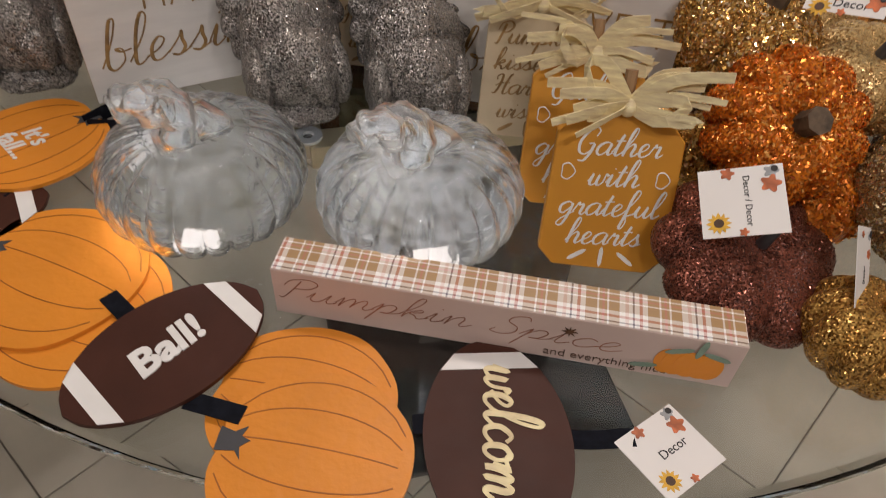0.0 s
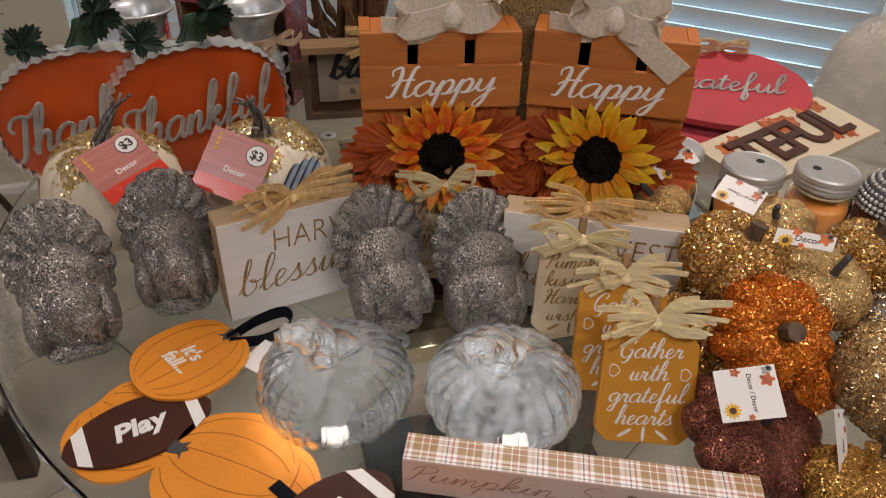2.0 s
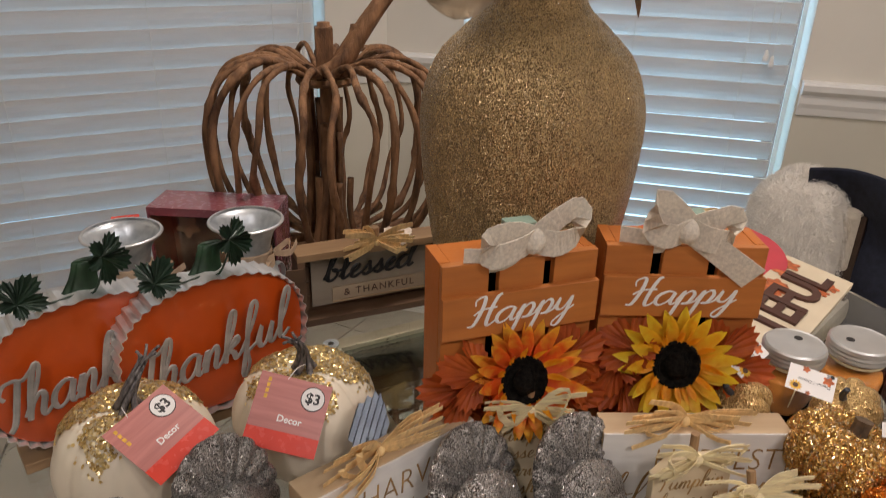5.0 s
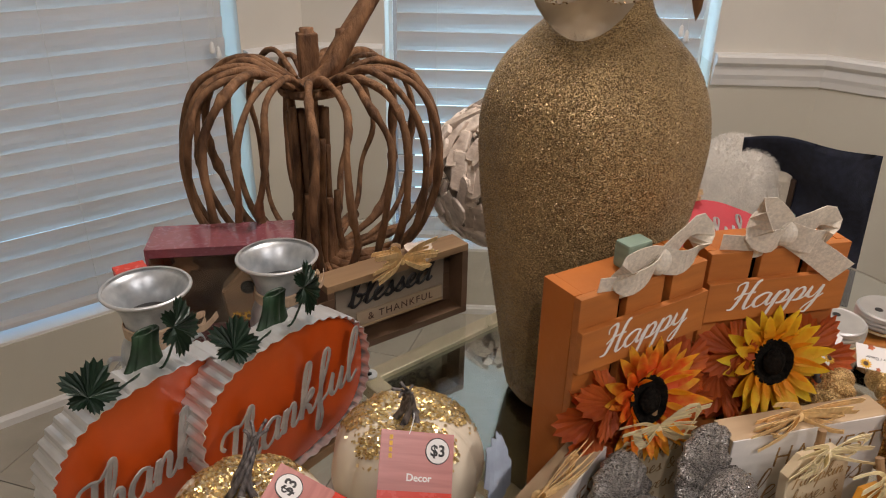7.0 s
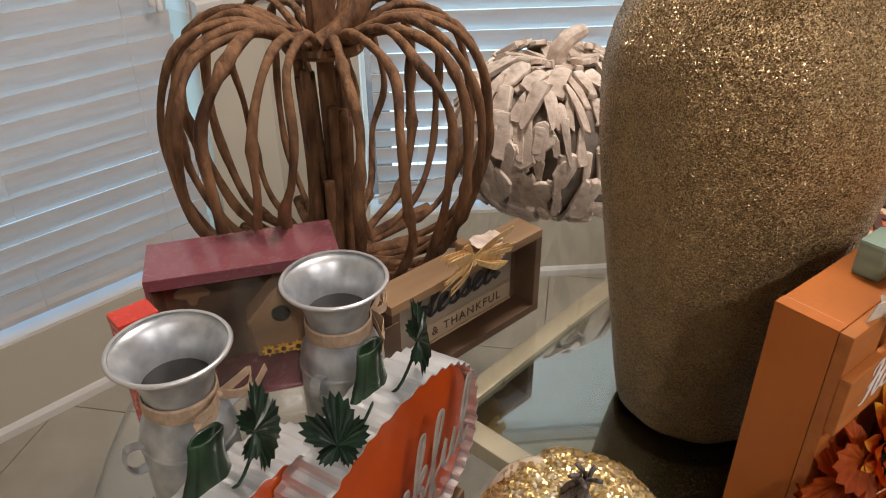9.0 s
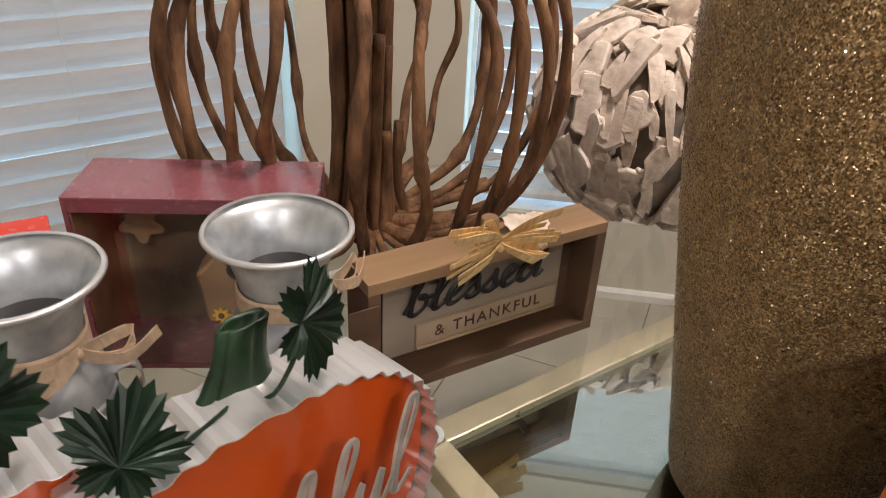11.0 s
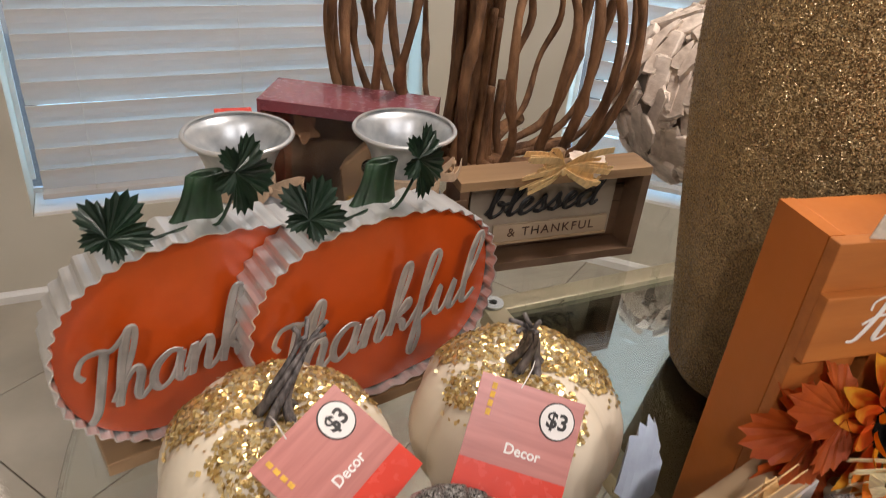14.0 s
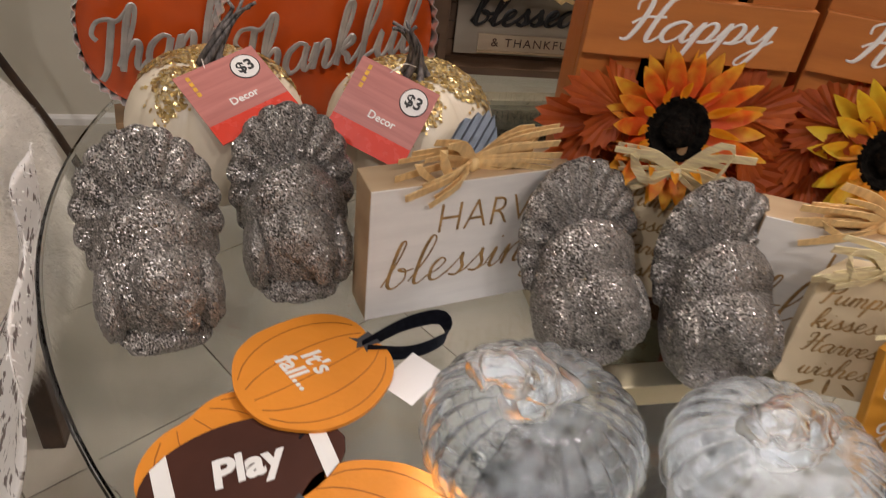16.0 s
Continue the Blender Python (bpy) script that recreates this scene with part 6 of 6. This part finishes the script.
    strap(curve_pts(pts, 6), 0.013, 0.0006, (0.3, 1, 0), rb)
    part("black_ribbon", rb, M_ribbon, BANNER, "black ribbon")
loop = strap(curve_pts([(-0.290, 0.418, 0.010), (-0.262, 0.444, 0.016), (-0.232, 0.454, 0.022), (-0.226, 0.442, 0.012), (-0.252, 0.424, 0.006), (-0.286, 0.414, 0.009)], 24), 0.015, 0.0006, (0.2, 0.1, 1))
part("ribbon_loop", loop, M_ribbon, BANNER, "black ribbon hanging loop")
part("paper_tag", prism([(-0.022, -0.016), (0.022, -0.016), (0.022, 0.016), (-0.022, 0.016)], 0.0004), M_card, BANNER, "white paper tag", m=pose(-0.246, 0.398, 0.004, 4, 0, 62))


def decor_tag(c, right, up, w, h, word, label, turn=0):
    """A white card with leaf prints in its corners and a small sunflower."""
    t = thing("hang_tag", 0, 0, 0, 0, label, "tag", "white decor tags")
    t.matrix_world = plate_pose(c, right, up)
    part("card", box((w, h, 0.0006), (0, 0, 0)), M_card, t)
    for size, px, py in ((0.13, 0.34, 0.22), (0.09, -0.15, 0.42), (0.06, -0.02, -0.45)):
        part("leaf_print", prism(leaf_outline(w * size, 5, 0.5), 0.0003), M_leafink, t, m=Matrix.Translation((w * px, h * py, 0.0004)))
    part("grey_leaf_print", prism(leaf_outline(w * 0.12, 5, 0.5), 0.0003), M_greyleafink, t, m=Matrix.Translation((w * 0.36, h * 0.40, 0.0004)) @ Matrix.Scale(0.8, 4))
    part("flower_print", prism(leaf_outline(w * 0.15, 12, 0.4), 0.0003), M_yellow, t, m=Matrix.Translation((-w * 0.30, -h * 0.30, 0.0004)))
    part("flower_print_eye", prism(ellipse(w * 0.06, w * 0.06, 16), 0.0003), M_brownprint, t, m=Matrix.Translation((-w * 0.30, -h * 0.30, 0.0007)))
    part("words", text(word, min(0.17 * w, 1.5 * max(w, h) / len(word)), 0.0003, 0, 0), M_ink_and_shade, t, m=Matrix.Translation((w * 0.06, 0, 0.0005)) @ pose(0, 0, 0, 0, 0, turn))
    part("tag_hole", prism(ellipse(0.0022, 0.0022, 14), 0.0003), M_ink_and_shade, t, m=Matrix.Translation((w * 0.40, h * 0.43, 0.0008)))
    return t


decor_tag((0.177, 0.1495, TABLE + 0.0008), (0.040, 0.032, 0), (-0.032, 0.038, 0), 0.050, 0.047, "Decor", "white Decor tag lying on the glass", 0)


# ---------------------------------------------------------------- heap of glitter pumpkins
def glitter_pumpkin(name, x, y, z, r, h, toward, mat, fmat, count, fsize, ribs, stem, label, seed):
    """Centre at x, y, z; its stem points along toward."""
    g = thing(name, 0, 0, 0, 0, label, "pumpkin", "glitter pumpkins")
    q = Vector(toward).to_track_quat("Z", "Y").to_matrix().to_4x4()
    g.matrix_world = Matrix.Translation((x, y, z)) @ q
    prof = [(a, b - h / 2) for a, b in pumpkin_profile(r, h, 0.16, 0.10)]
    bm = lathe(prof, 108, ribs, 0.19, 0.6, wob=0.02, seed=seed)
    fl = scatter(bm, count, fsize, 0.0002, 0.9, 2.0, seed) if count else None
    part("glitter_skin", bm, mat, g, smooth=True)
    if fl:
        strewn("glitter_coat", fl, fmat, g)
    top = h / 2 * 0.72
    if stem == "stub":
        part("stem", tube(curve_pts([(0, 0, top - 0.012), (0.001, 0, top + 0.004), (0.003, 0.001, top + 0.016)], 6), [0.012, 0.0105, 0.0095, 0.009, 0.0088, 0.0092, 0.0098], 7), M_stub, g, "short brown stub stem")
    elif stem == "dark":
        part("stem", tube(curve_pts([(0, 0, top - 0.01), (0.0, 0, top + 0.008), (0.006, 0.002, top + 0.022)], 6), [0.0062, 0.005, 0.0044, 0.004, 0.0038, 0.0036, 0.0034], 8), M_stemdark, g, "thin charcoal stem", smooth=True)
    else:
        part("stem", tube(curve_pts([(0, 0, top - 0.01), (0.002, 0, top + 0.010), (0.008, 0.002, top + 0.026)], 8), [0.010, 0.0075, 0.0062, 0.0055, 0.0052, 0.0052, 0.0055, 0.006, 0.0066], 9), mat, g, smooth=True)
    return g


P = glitter_pumpkin
P("glitter_pumpkin", 0.262, 0.352, 0.854, 0.057, 0.080, (0.0, -0.75, 0.65), M_rustglit, M_fl_orange, 12500, 0.0015, 10, "stub", "orange pumpkin covered in coarse orange glitter, lying tilted", 61)
P("glitter_pumpkin", 0.245, 0.290, 0.784, 0.070, 0.058, (0.16, -0.24, 0.95), M_browncop, M_fl_copper, 3600, 0.0008, 9, "dark", "dark copper brown pumpkin with fine glitter", 62)
P("glitter_pumpkin", 0.312, 0.228, 0.784, 0.046, 0.062, (0.15, 0.05, 1), M_goldglit, M_fl_gold, 0, 0.001, 10, "stalk", "small gold glitter pumpkin", 63)
P("glitter_pumpkin", 0.388, 0.335, 0.812, 0.062, 0.095, (0.5, -0.15, 0.8), M_champglit, M_fl_champ, 10000, 0.0014, 10, "stalk", "champagne pumpkin covered in coarse glitter", 64)
P("glitter_pumpkin", 0.258, 0.458, 0.866, 0.060, 0.082, (0.25, -0.1, 0.9), M_goldglit, M_fl_gold, 9500, 0.0015, 9, "stub", "gold and orange pumpkin covered in coarse glitter", 65)
P("glitter_pumpkin", 0.338, 0.422, 0.858, 0.049, 0.066, (0.1, -0.25, 0.95), M_champglit, M_fl_champ, 0, 0.001, 10, "dark", "small champagne glitter pumpkin with a dark stem", 66)
P("glitter_pumpkin", 0.350, 0.565, 0.838, 0.041, 0.056, (-0.5, -0.2, 0.85), M_champglit, M_fl_champ, 0, 0.001, 9, "dark", "small champagne glitter pumpkin with a dark stem", 67)
P("glitter_pumpkin", 0.198, 0.560, 0.868, 0.037, 0.052, (-0.7, -0.05, 0.7), M_champglit, M_fl_champ, 0, 0.001, 9, "dark", "small champagne glitter pumpkin with a dark stem", 68)
P("glitter_pumpkin", 0.420, 0.492, 0.852, 0.050, 0.068, (0.2, 0, 1), M_goldglit, M_fl_gold, 4400, 0.0018, 9, "stub", "gold pumpkin covered in coarse glitter", 69)
P("glitter_pumpkin", 0.432, 0.410, 0.806, 0.053, 0.07, (0.4, -0.2, 0.9), M_silver, M_fl_champ, 2200, 0.0025, 9, "stub", "grey champagne pumpkin covered in coarse glitter", 70)
P("glitter_pumpkin", 0.396, 0.262, 0.783, 0.044, 0.060, (0.3, -0.1, 1), M_silver, M_fl_champ, 1600, 0.0024, 9, "stub", "grey champagne pumpkin covered in coarse glitter", 71)
P("glitter_pumpkin", 0.212, 0.412, 0.796, 0.050, 0.080, (0, 0, 1), M_goldglit, M_fl_gold, 2200, 0.0025, 9, "stub", "dark gold pumpkin under the heap", 72)
P("glitter_pumpkin", 0.305, 0.500, 0.786, 0.052, 0.072, (0, 0, 1), M_goldglit, M_fl_gold, 1400, 0.0025, 9, "stub", "dark gold pumpkin under the heap", 73)
P("glitter_pumpkin", 0.318, 0.372, 0.784, 0.046, 0.068, (0, 0, 1), M_rustglit, M_fl_orange, 1200, 0.0025, 9, "stub", "rust pumpkin under the heap", 74)
P("glitter_pumpkin", 0.222, 0.556, 0.792, 0.045, 0.080, (0, 0, 1), M_goldglit, M_fl_gold, 1400, 0.0025, 9, "stub", "dark gold pumpkin under the heap", 75)
decor_tag((0.2185, 0.278, 0.846), (0.047, -0.006, 0.017), (0.006, 0.042, 0.019), 0.052, 0.049, "Decor / Decor", "white tag on a brown glitter pumpkin", -90)
decor_tag((0.296, 0.245, 0.820), (0.7, 0.5, -0.5), (0, 0.05, 0.046), 0.026, 0.062, "Decor", "white tag standing beside a gold pumpkin", 90)
decor_tag((0.288, 0.560, 0.884), (0.044, -0.034, -0.006), (0.020, 0.030, 0.018), 0.052, 0.036, "Decor / Decor", "white tag on a gold glitter pumpkin", 180)
decor_tag((0.306, 0.430, 0.910), (0.041, -0.033, 0.012), (0.004, 0.02, 0.012), 0.056, 0.016, "Decor", "narrow white tag above a champagne pumpkin", 0)
decor_tag((0.212, 0.575, 0.913), (0.046, 0.024, 0.012), (-0.01, 0.02, 0.016), 0.056, 0.018, "|||||", "narrow white barcode tag by the small pumpkin", 0)


# ---------------------------------------------------------------- jars, acorn, lying signs
def jar(x, y, rz, label):
    j = thing("mason_jar", x, y, TABLE, rz, label, "jar", "jars with metal lids")
    body = [(0.004, 0.0), (0.036, 0.0), (0.040, 0.006), (0.041, 0.07), (0.039, 0.082), (0.034, 0.092), (0.034, 0.100)]
    bm = lathe(body + [(r - 0.002, z) for r, z in body[::-1][:-2]] + [(0.004, 0.004)], 56)
    part("jar_glass", bm, M_jar, j, "clear glass", smooth=True).visible_shadow = False
    part("amber_filling", lathe([(0.004, 0.005), (0.034, 0.005), (0.0375, 0.010), (0.0385, 0.068), (0.036, 0.074), (0.004, 0.074)], 40), M_amber, j, "amber wax filling", smooth=True)
    lid = part("lid", lathe([(0.004, 0.096), (0.0395, 0.096), (0.0405, 0.099), (0.0395, 0.102), (0.0408, 0.105), (0.0396, 0.108), (0.0408, 0.111), (0.0398, 0.1155), (0.0375, 0.118), (0.035, 0.1172), (0.004, 0.1172)], 56), M_lid, j, "zinc screw lid", smooth=False)
    part("straw_hole", prism(ellipse(0.0055, 0.0055, 20), 0.0006), M_ink_and_shade, lid, m=Matrix.Translation((0.014, 0.006, 0.1174)))
    part("twine", lathe([(0.0345, 0.088), (0.0358, 0.090), (0.0345, 0.092)], 30, close=False), M_raffia_pale, j)
    part("twine_tail", tube(curve_pts([(-0.02, -0.03, 0.09), (-0.035, -0.035, 0.075), (-0.04, -0.034, 0.05)], 8), 0.001, 5), M_raffia_pale, j)
    return j


jar(0.345, 0.667, 20, "glass jar of amber wax with a zinc lid")
jar(0.440, 0.662, 150, "glass jar of amber wax with a zinc lid")
jar(0.252, 0.712, 80, "glass jar of amber wax with a zinc lid")
acorn = thing("decorative_acorn", 0.535, 0.640, TABLE, 0, "brown glitter acorn with a cap of grey pearls", "ornament")
part("acorn_body", lathe([(0.003, 0.0), (0.03, 0.004), (0.047, 0.028), (0.052, 0.055), (0.05, 0.078), (0.003, 0.08)], 40), M_browncop, acorn, smooth=True)
cap = part("acorn_cap", lathe([(0.04, 0.074), (0.053, 0.078), (0.054, 0.088), (0.047, 0.106), (0.03, 0.119), (0.003, 0.123)], 40), M_stemdark, acorn, smooth=True)
pe = bmesh.new()
for row, (r, z) in enumerate(((0.054, 0.081), (0.0535, 0.088), (0.051, 0.095), (0.047, 0.102), (0.042, 0.109), (0.035, 0.1145), (0.026, 0.119), (0.016, 0.122), (0.007, 0.124))):
    n = max(4, int(2 * math.pi * r / 0.0072))
    for k in range(n):
        a = 2 * math.pi * (k + 0.5 * (row % 2)) / n
        bmesh.ops.create_icosphere(pe, subdivisions=1, radius=0.0036, matrix=Matrix.Translation((r * math.cos(a), r * math.sin(a), z)))
tagged(part("pearl_coat", pe, M_pearl, cap, "rows of grey pearls", smooth=True), kind="stuff")

plank = thing("grateful_plank", 0, 0, 0, 0, "cream autumn leaf plank with raised brown lettering, lying tilted", "sign")
plank.matrix_world = plate_pose((0.488, 0.879, 0.800), (0.79, 0.61, 0.0), (-0.60, 0.78, 0.14))
part("board", box((0.34, 0.120, 0.012), (0, 0, 0), 0.001), M_signcream, plank)
part("lettering", text("TEFUL", 0.100, 0.005, 0, 0.0022, spacing=0.90), M_letter, plank, "raised dark brown lettering", m=Matrix.Translation((0, -0.004, 0.0088)) @ Matrix.Diagonal((1.02, 1, 1, 1)))
rnd = random.Random(3)
for k in range(14):
    part("leaf_print", prism(leaf_outline(rnd.uniform(0.014, 0.024), 5, 0.5), 0.0004), M_leafink, plank, m=Matrix.Translation((rnd.uniform(-0.14, 0.15), rnd.choice((-1, 1)) * rnd.uniform(0.026, 0.042), 0.0062 + 0.0001 * k)) @ pose(0, 0, 0, 0, 0, rnd.uniform(0, 360)))


def rose_sign(c, right, up, word, label):
    s = thing("rose_pumpkin_sign", 0, 0, 0, 0, label, "sign", "rose pumpkin signs")
    s.matrix_world = plate_pose(c, right, up)
    ol = []
    for i in range(64):
        a = 2 * math.pi * i / 64
        k = 1 - 0.05 * abs(math.sin(2.5 * a)) ** 3
        ol.append((0.150 * k * math.copysign(abs(math.cos(a)) ** 0.85, math.cos(a)), 0.098 * k * math.copysign(abs(math.sin(a)) ** 0.85, math.sin(a))))
    part("board", prism(ol, 0.012, bevel=0.001), M_pinksign, s, m=Matrix.Translation((0, 0, -0.006)))
    part("lettering", text(word, 0.075, 0.004, 0.35, 0.0012) if word == "You" else script(word, 0.205, 0.022, 0.0066, 0.004, 0.3, 0.4), M_tinletter, s, "raised silver lettering", m=Matrix.Translation((0, 0, 0.008)))
    part("stem_board", prism([(-0.012, 0.09), (0.012, 0.09), (0.016, 0.125), (-0.008, 0.128)], 0.010), M_oak, s, m=Matrix.Translation((0, 0, -0.005)))
    raffia_bow(s, (0, 0.098, 0.01), M_raffia_pale, 0.05, 7, 41, 0.2)
    return s


rose_sign((0.418, 1.030, 0.822), (0.97, -0.10, 0.0), (0.12, 0.90, 0.30), "Grateful", "rose red pumpkin board lettered grateful, lying on another")
rose_sign((0.350, 1.015, 0.775), (0.96, 0.28, 0.0), (-0.25, 0.92, 0.12), "You", "rose red pumpkin board under the others")


# ---------------------------------------------------------------- chairs with fur throws
def fur(bm_src, count, length, width, seed, droop=0.5):
    """Many tapering hairs rooted on a mesh."""
    rnd = random.Random(seed)
    faces = bm_src.faces[:]
    bm_src.normal_update()
    areas = np.cumsum([f.calc_area() for f in faces])
    v, q = [], []
    for _ in range(count):
        f = faces[int(np.searchsorted(areas, rnd.random() * areas[-1]))]
        a, b = rnd.random(), rnd.random()
        c = [x.co for x in f.verts]
        p = c[0].lerp(c[1], a).lerp(c[3 % len(c)].lerp(c[2], a), b)
        d = (f.normal + 0.5 * Vector((rnd.gauss(0, 1), rnd.gauss(0, 1), rnd.gauss(0, 1)))).normalized()
        ln = length * rnd.uniform(0.6, 1.2)
        s = d.cross(Vector((rnd.gauss(0, 1), rnd.gauss(0, 1), rnd.gauss(0, 1)))).normalized() * width
        mid = p + d * ln * 0.55
        tip = p + d * ln * 0.9 + Vector((0, 0, -droop * ln))
        i = len(v)
        v += [p - s, p + s, mid + s * 0.7, mid - s * 0.7, tip]
        q += [(i, i + 1, i + 2, i + 3), (i + 3, i + 2, i + 4)]
    me = bpy.data.meshes.new("fur")
    me.from_pydata([tuple(x) for x in v], [], q)
    return me


def chair(x, y, rz, label, throw, seed, top=0.92, wide=0.47, half=0.19, deep=0.15, hairs=45000, off=0.0):
    """Dining chair that faces +y in its own frame, its back at y = -0.2."""
    c = thing("dining_chair", x, y, 0, rz, label, "chair", "chairs round the table")
    for sx in (-1, 1):
        part("leg", box((0.04, 0.04, 0.44), (sx * half, 0.19, 0.22), 0.004), M_darkwood, c)
        part("back_post", box((0.04, 0.04, top - 0.04), (sx * half, -0.20, (top - 0.04) / 2), 0.004), M_darkwood, c)
    part("seat", box((2 * half + 0.06, 0.44, 0.07), (0, 0, 0.455), 0.02), M_beige, c)
    part("back_pad", box((2 * half + 0.02, 0.05, top - 0.60), (0, -0.20, 0.57 + (top - 0.60) / 2), 0.018), M_beige, c)
    if throw:
        bm = bmesh.new()
        bmesh.ops.create_cube(bm, size=1, matrix=Matrix.Translation((off, -0.2, top - 0.17)) @ Matrix.Diagonal((wide, deep, 0.42, 1)))
        bmesh.ops.subdivide_edges(bm, edges=bm.edges[:], cuts=7, use_grid_fill=True)
        for v in bm.verts:
            d = v.co - Vector((off, -0.2, top - 0.17))
            e = Vector((d.x / (wide / 2), d.y / (deep / 2), d.z / 0.21))
            k = max(abs(e.x), abs(e.y), abs(e.z)) / (abs(e.x) ** 2.6 + abs(e.y) ** 2.6 + abs(e.z) ** 2.6 + 1e-9) ** (1 / 2.6)
            v.co = Vector((off, -0.2, top - 0.17)) + d * k * (1 + 0.07 * noise.noise(v.co * 9 + Vector((seed, 0, 0))))
        hair = fur(bm, hairs, 0.026, 0.00032, seed, 0.7)
        t = part("fur_throw", bm, M_fur, c, "shaggy white fur throw", smooth=True)
        hair.materials.append(M_fur)
        h = new("fur_hairs", hair)
        h.parent = t
        tagged(h, kind="stuff")
    return c


chair(0.844, 1.355, 125.6, "dining chair draped with a white fur throw", True, 3, 0.765, wide=0.24, half=0.09, deep=0.20, off=0.05)
chair(-1.085, 0.64, 105, "dining chair draped with a white fur throw", True, 7, 0.735, wide=0.34, half=0.12, deep=0.26)
coat = thing("navy_coat", 1.075, 1.365, 0.445, -54.4, "navy cloth coat hung over a chair", "coat")
bm = bmesh.new()
bmesh.ops.create_grid(bm, x_segments=22, y_segments=22, size=0.5)
for v in bm.verts:
    u, w = v.co.x, v.co.y
    v.co = Vector((u * 0.34 * (1 - 0.12 * w), -0.03 * math.sin(u * 7) - 0.05 * (w + 0.5) ** 2 + 0.015 * math.sin(w * 11 + u * 5), 0.18 + w * 0.44 - 0.06 * u * u))
bmesh.ops.solidify(bm, geom=bm.faces[:], thickness=0.008)
part("coat_cloth", bm, M_navy, coat, smooth=True)

# speckled throw hanging on the nearest chair
hide = thing("speckled_throw", -0.570, 0.434, 0.43, 120, "cream hide throw with dark specks over a chair", "throw")
bm = bmesh.new()
bmesh.ops.create_grid(bm, x_segments=20, y_segments=24, size=0.5)
for v in bm.verts:
    u, w = v.co.x, v.co.y
    v.co = Vector((u * 0.30, 0.006 * math.sin(u * 11) + 0.25 * (w - 0.5) ** 2, 0.20 + w * 0.40 - 0.08 * u * u))
bmesh.ops.solidify(bm, geom=bm.faces[:], thickness=0.012)
hair = fur(bm, 3000, 0.004, 0.0008, 3)
hm = part("hide", bm, M_speckle, hide, smooth=True)
hair.materials.append(M_speckle)
h = new("hide_hairs", hair)
h.parent = hm
tagged(h, kind="stuff")

# dried stems in a pot on a metal stand
dry = thing("dried_grass_pot", -1.55, 1.52, 0, 0, "pot of thin dried grass stems on a dark metal stand", "dried plant")
part("pot", lathe([(0.004, 0.50), (0.07, 0.50), (0.09, 0.58), (0.085, 0.70), (0.07, 0.76), (0.064, 0.76), (0.06, 0.70), (0.004, 0.70)], 40), M_darkwood, dry, smooth=True)
part("stand_ring", lathe([(0.088, 0.492), (0.098, 0.492), (0.098, 0.504), (0.088, 0.504)], 40, close=False), M_darkwood, dry, smooth=True)
for a in (36, 156, 276):
    c, q = math.cos(radians(a)), math.sin(radians(a))
    leg = part("stand_leg", tube(curve_pts([(0.092 * c, 0.092 * q, 0.497), (0.15 * c, 0.15 * q, 0.34), (0.22 * c, 0.22 * q, 0.16), (0.268 * c, 0.268 * q, 0.012)], 14), 0.011, 10), M_darkwood, dry, smooth=True)
    part("foot_knob", lathe([(0.002, 0.0), (0.016, 0.002), (0.018, 0.012), (0.012, 0.022), (0.002, 0.024)], 16), M_darkwood, leg, smooth=True, m=Matrix.Translation((0.272 * c, 0.272 * q, 0)))
rnd = random.Random(77)
for k in range(26):
    a = rnd.uniform(-0.42, -0.10) if k % 3 else rnd.uniform(0, 6.28)
    s = rnd.uniform(0.44, 0.58) if k % 3 else rnd.uniform(0.1, 0.3)
    part("grass_stem", tube(curve_pts([(0.02 * math.cos(a), 0.02 * math.sin(a), 0.70), (0.4 * s * math.cos(a), 0.4 * s * math.sin(a), 0.86), (s * math.cos(a), s * math.sin(a), rnd.uniform(0.80, 0.86))], 8), [0.0034 - 0.00026 * i for i in range(9)], 5), M_straw, dry)


# ---------------------------------------------------------------- tiled floor
floor = structure("floor", box((4.8, 6.2, 0.1), (-0.4, -0.5, -0.056)), M_grout, "floor of large beige tiles with dark joints")
TILE = 0.42
tile_bm = box((TILE - 0.003, TILE - 0.003, 0.008), (0, 0, -0.004), 0.0012)
tile_me = bpy.data.meshes.new("tile")
tile_bm.to_mesh(tile_me)
tile_bm.free()
tile_me.materials.append(M_tile)
EDGES = [(LOOP[k], LOOP[(k + 1) % len(LOOP)]) for k in range(len(LOOP))]


def beyond(x, y, a, b):
    """How far a point lies outside the wall from a to b."""
    d = (b - a).normalized()
    return (x - a.x) * -d.y + (y - a.y) * d.x


for i in range(-13, 14):
    for j in range(-13, 14):
        at = pose(0, 0, 0, 0, 0, 50) @ Vector(((i + 0.35) * TILE, (j + 0.2) * TILE, 0))
        out = [beyond(at.x, at.y, a, b) for a, b in EDGES]
        if max(out) > 0.29:
            continue
        where = pose(at.x, at.y, 0.0, 0, 0, 50)
        if max(out) > -0.30:
            cut = bmesh.new()
            cut.from_mesh(tile_me)
            cut.transform(where)
            for (a, b), o in zip(EDGES, out):
                if o > -0.30 and cut.faces:
                    d = (b - a).normalized()
                    bmesh.ops.bisect_plane(cut, geom=cut.verts[:] + cut.edges[:] + cut.faces[:], plane_co=(a.x, a.y, 0), plane_no=(-d.y, d.x, 0), clear_outer=True)
            if cut.faces:
                part("tile", cut, M_tile, floor)
            else:
                cut.free()
            continue
        t0 = new("tile", tile_me)
        t0.parent = floor
        t0.matrix_local = where
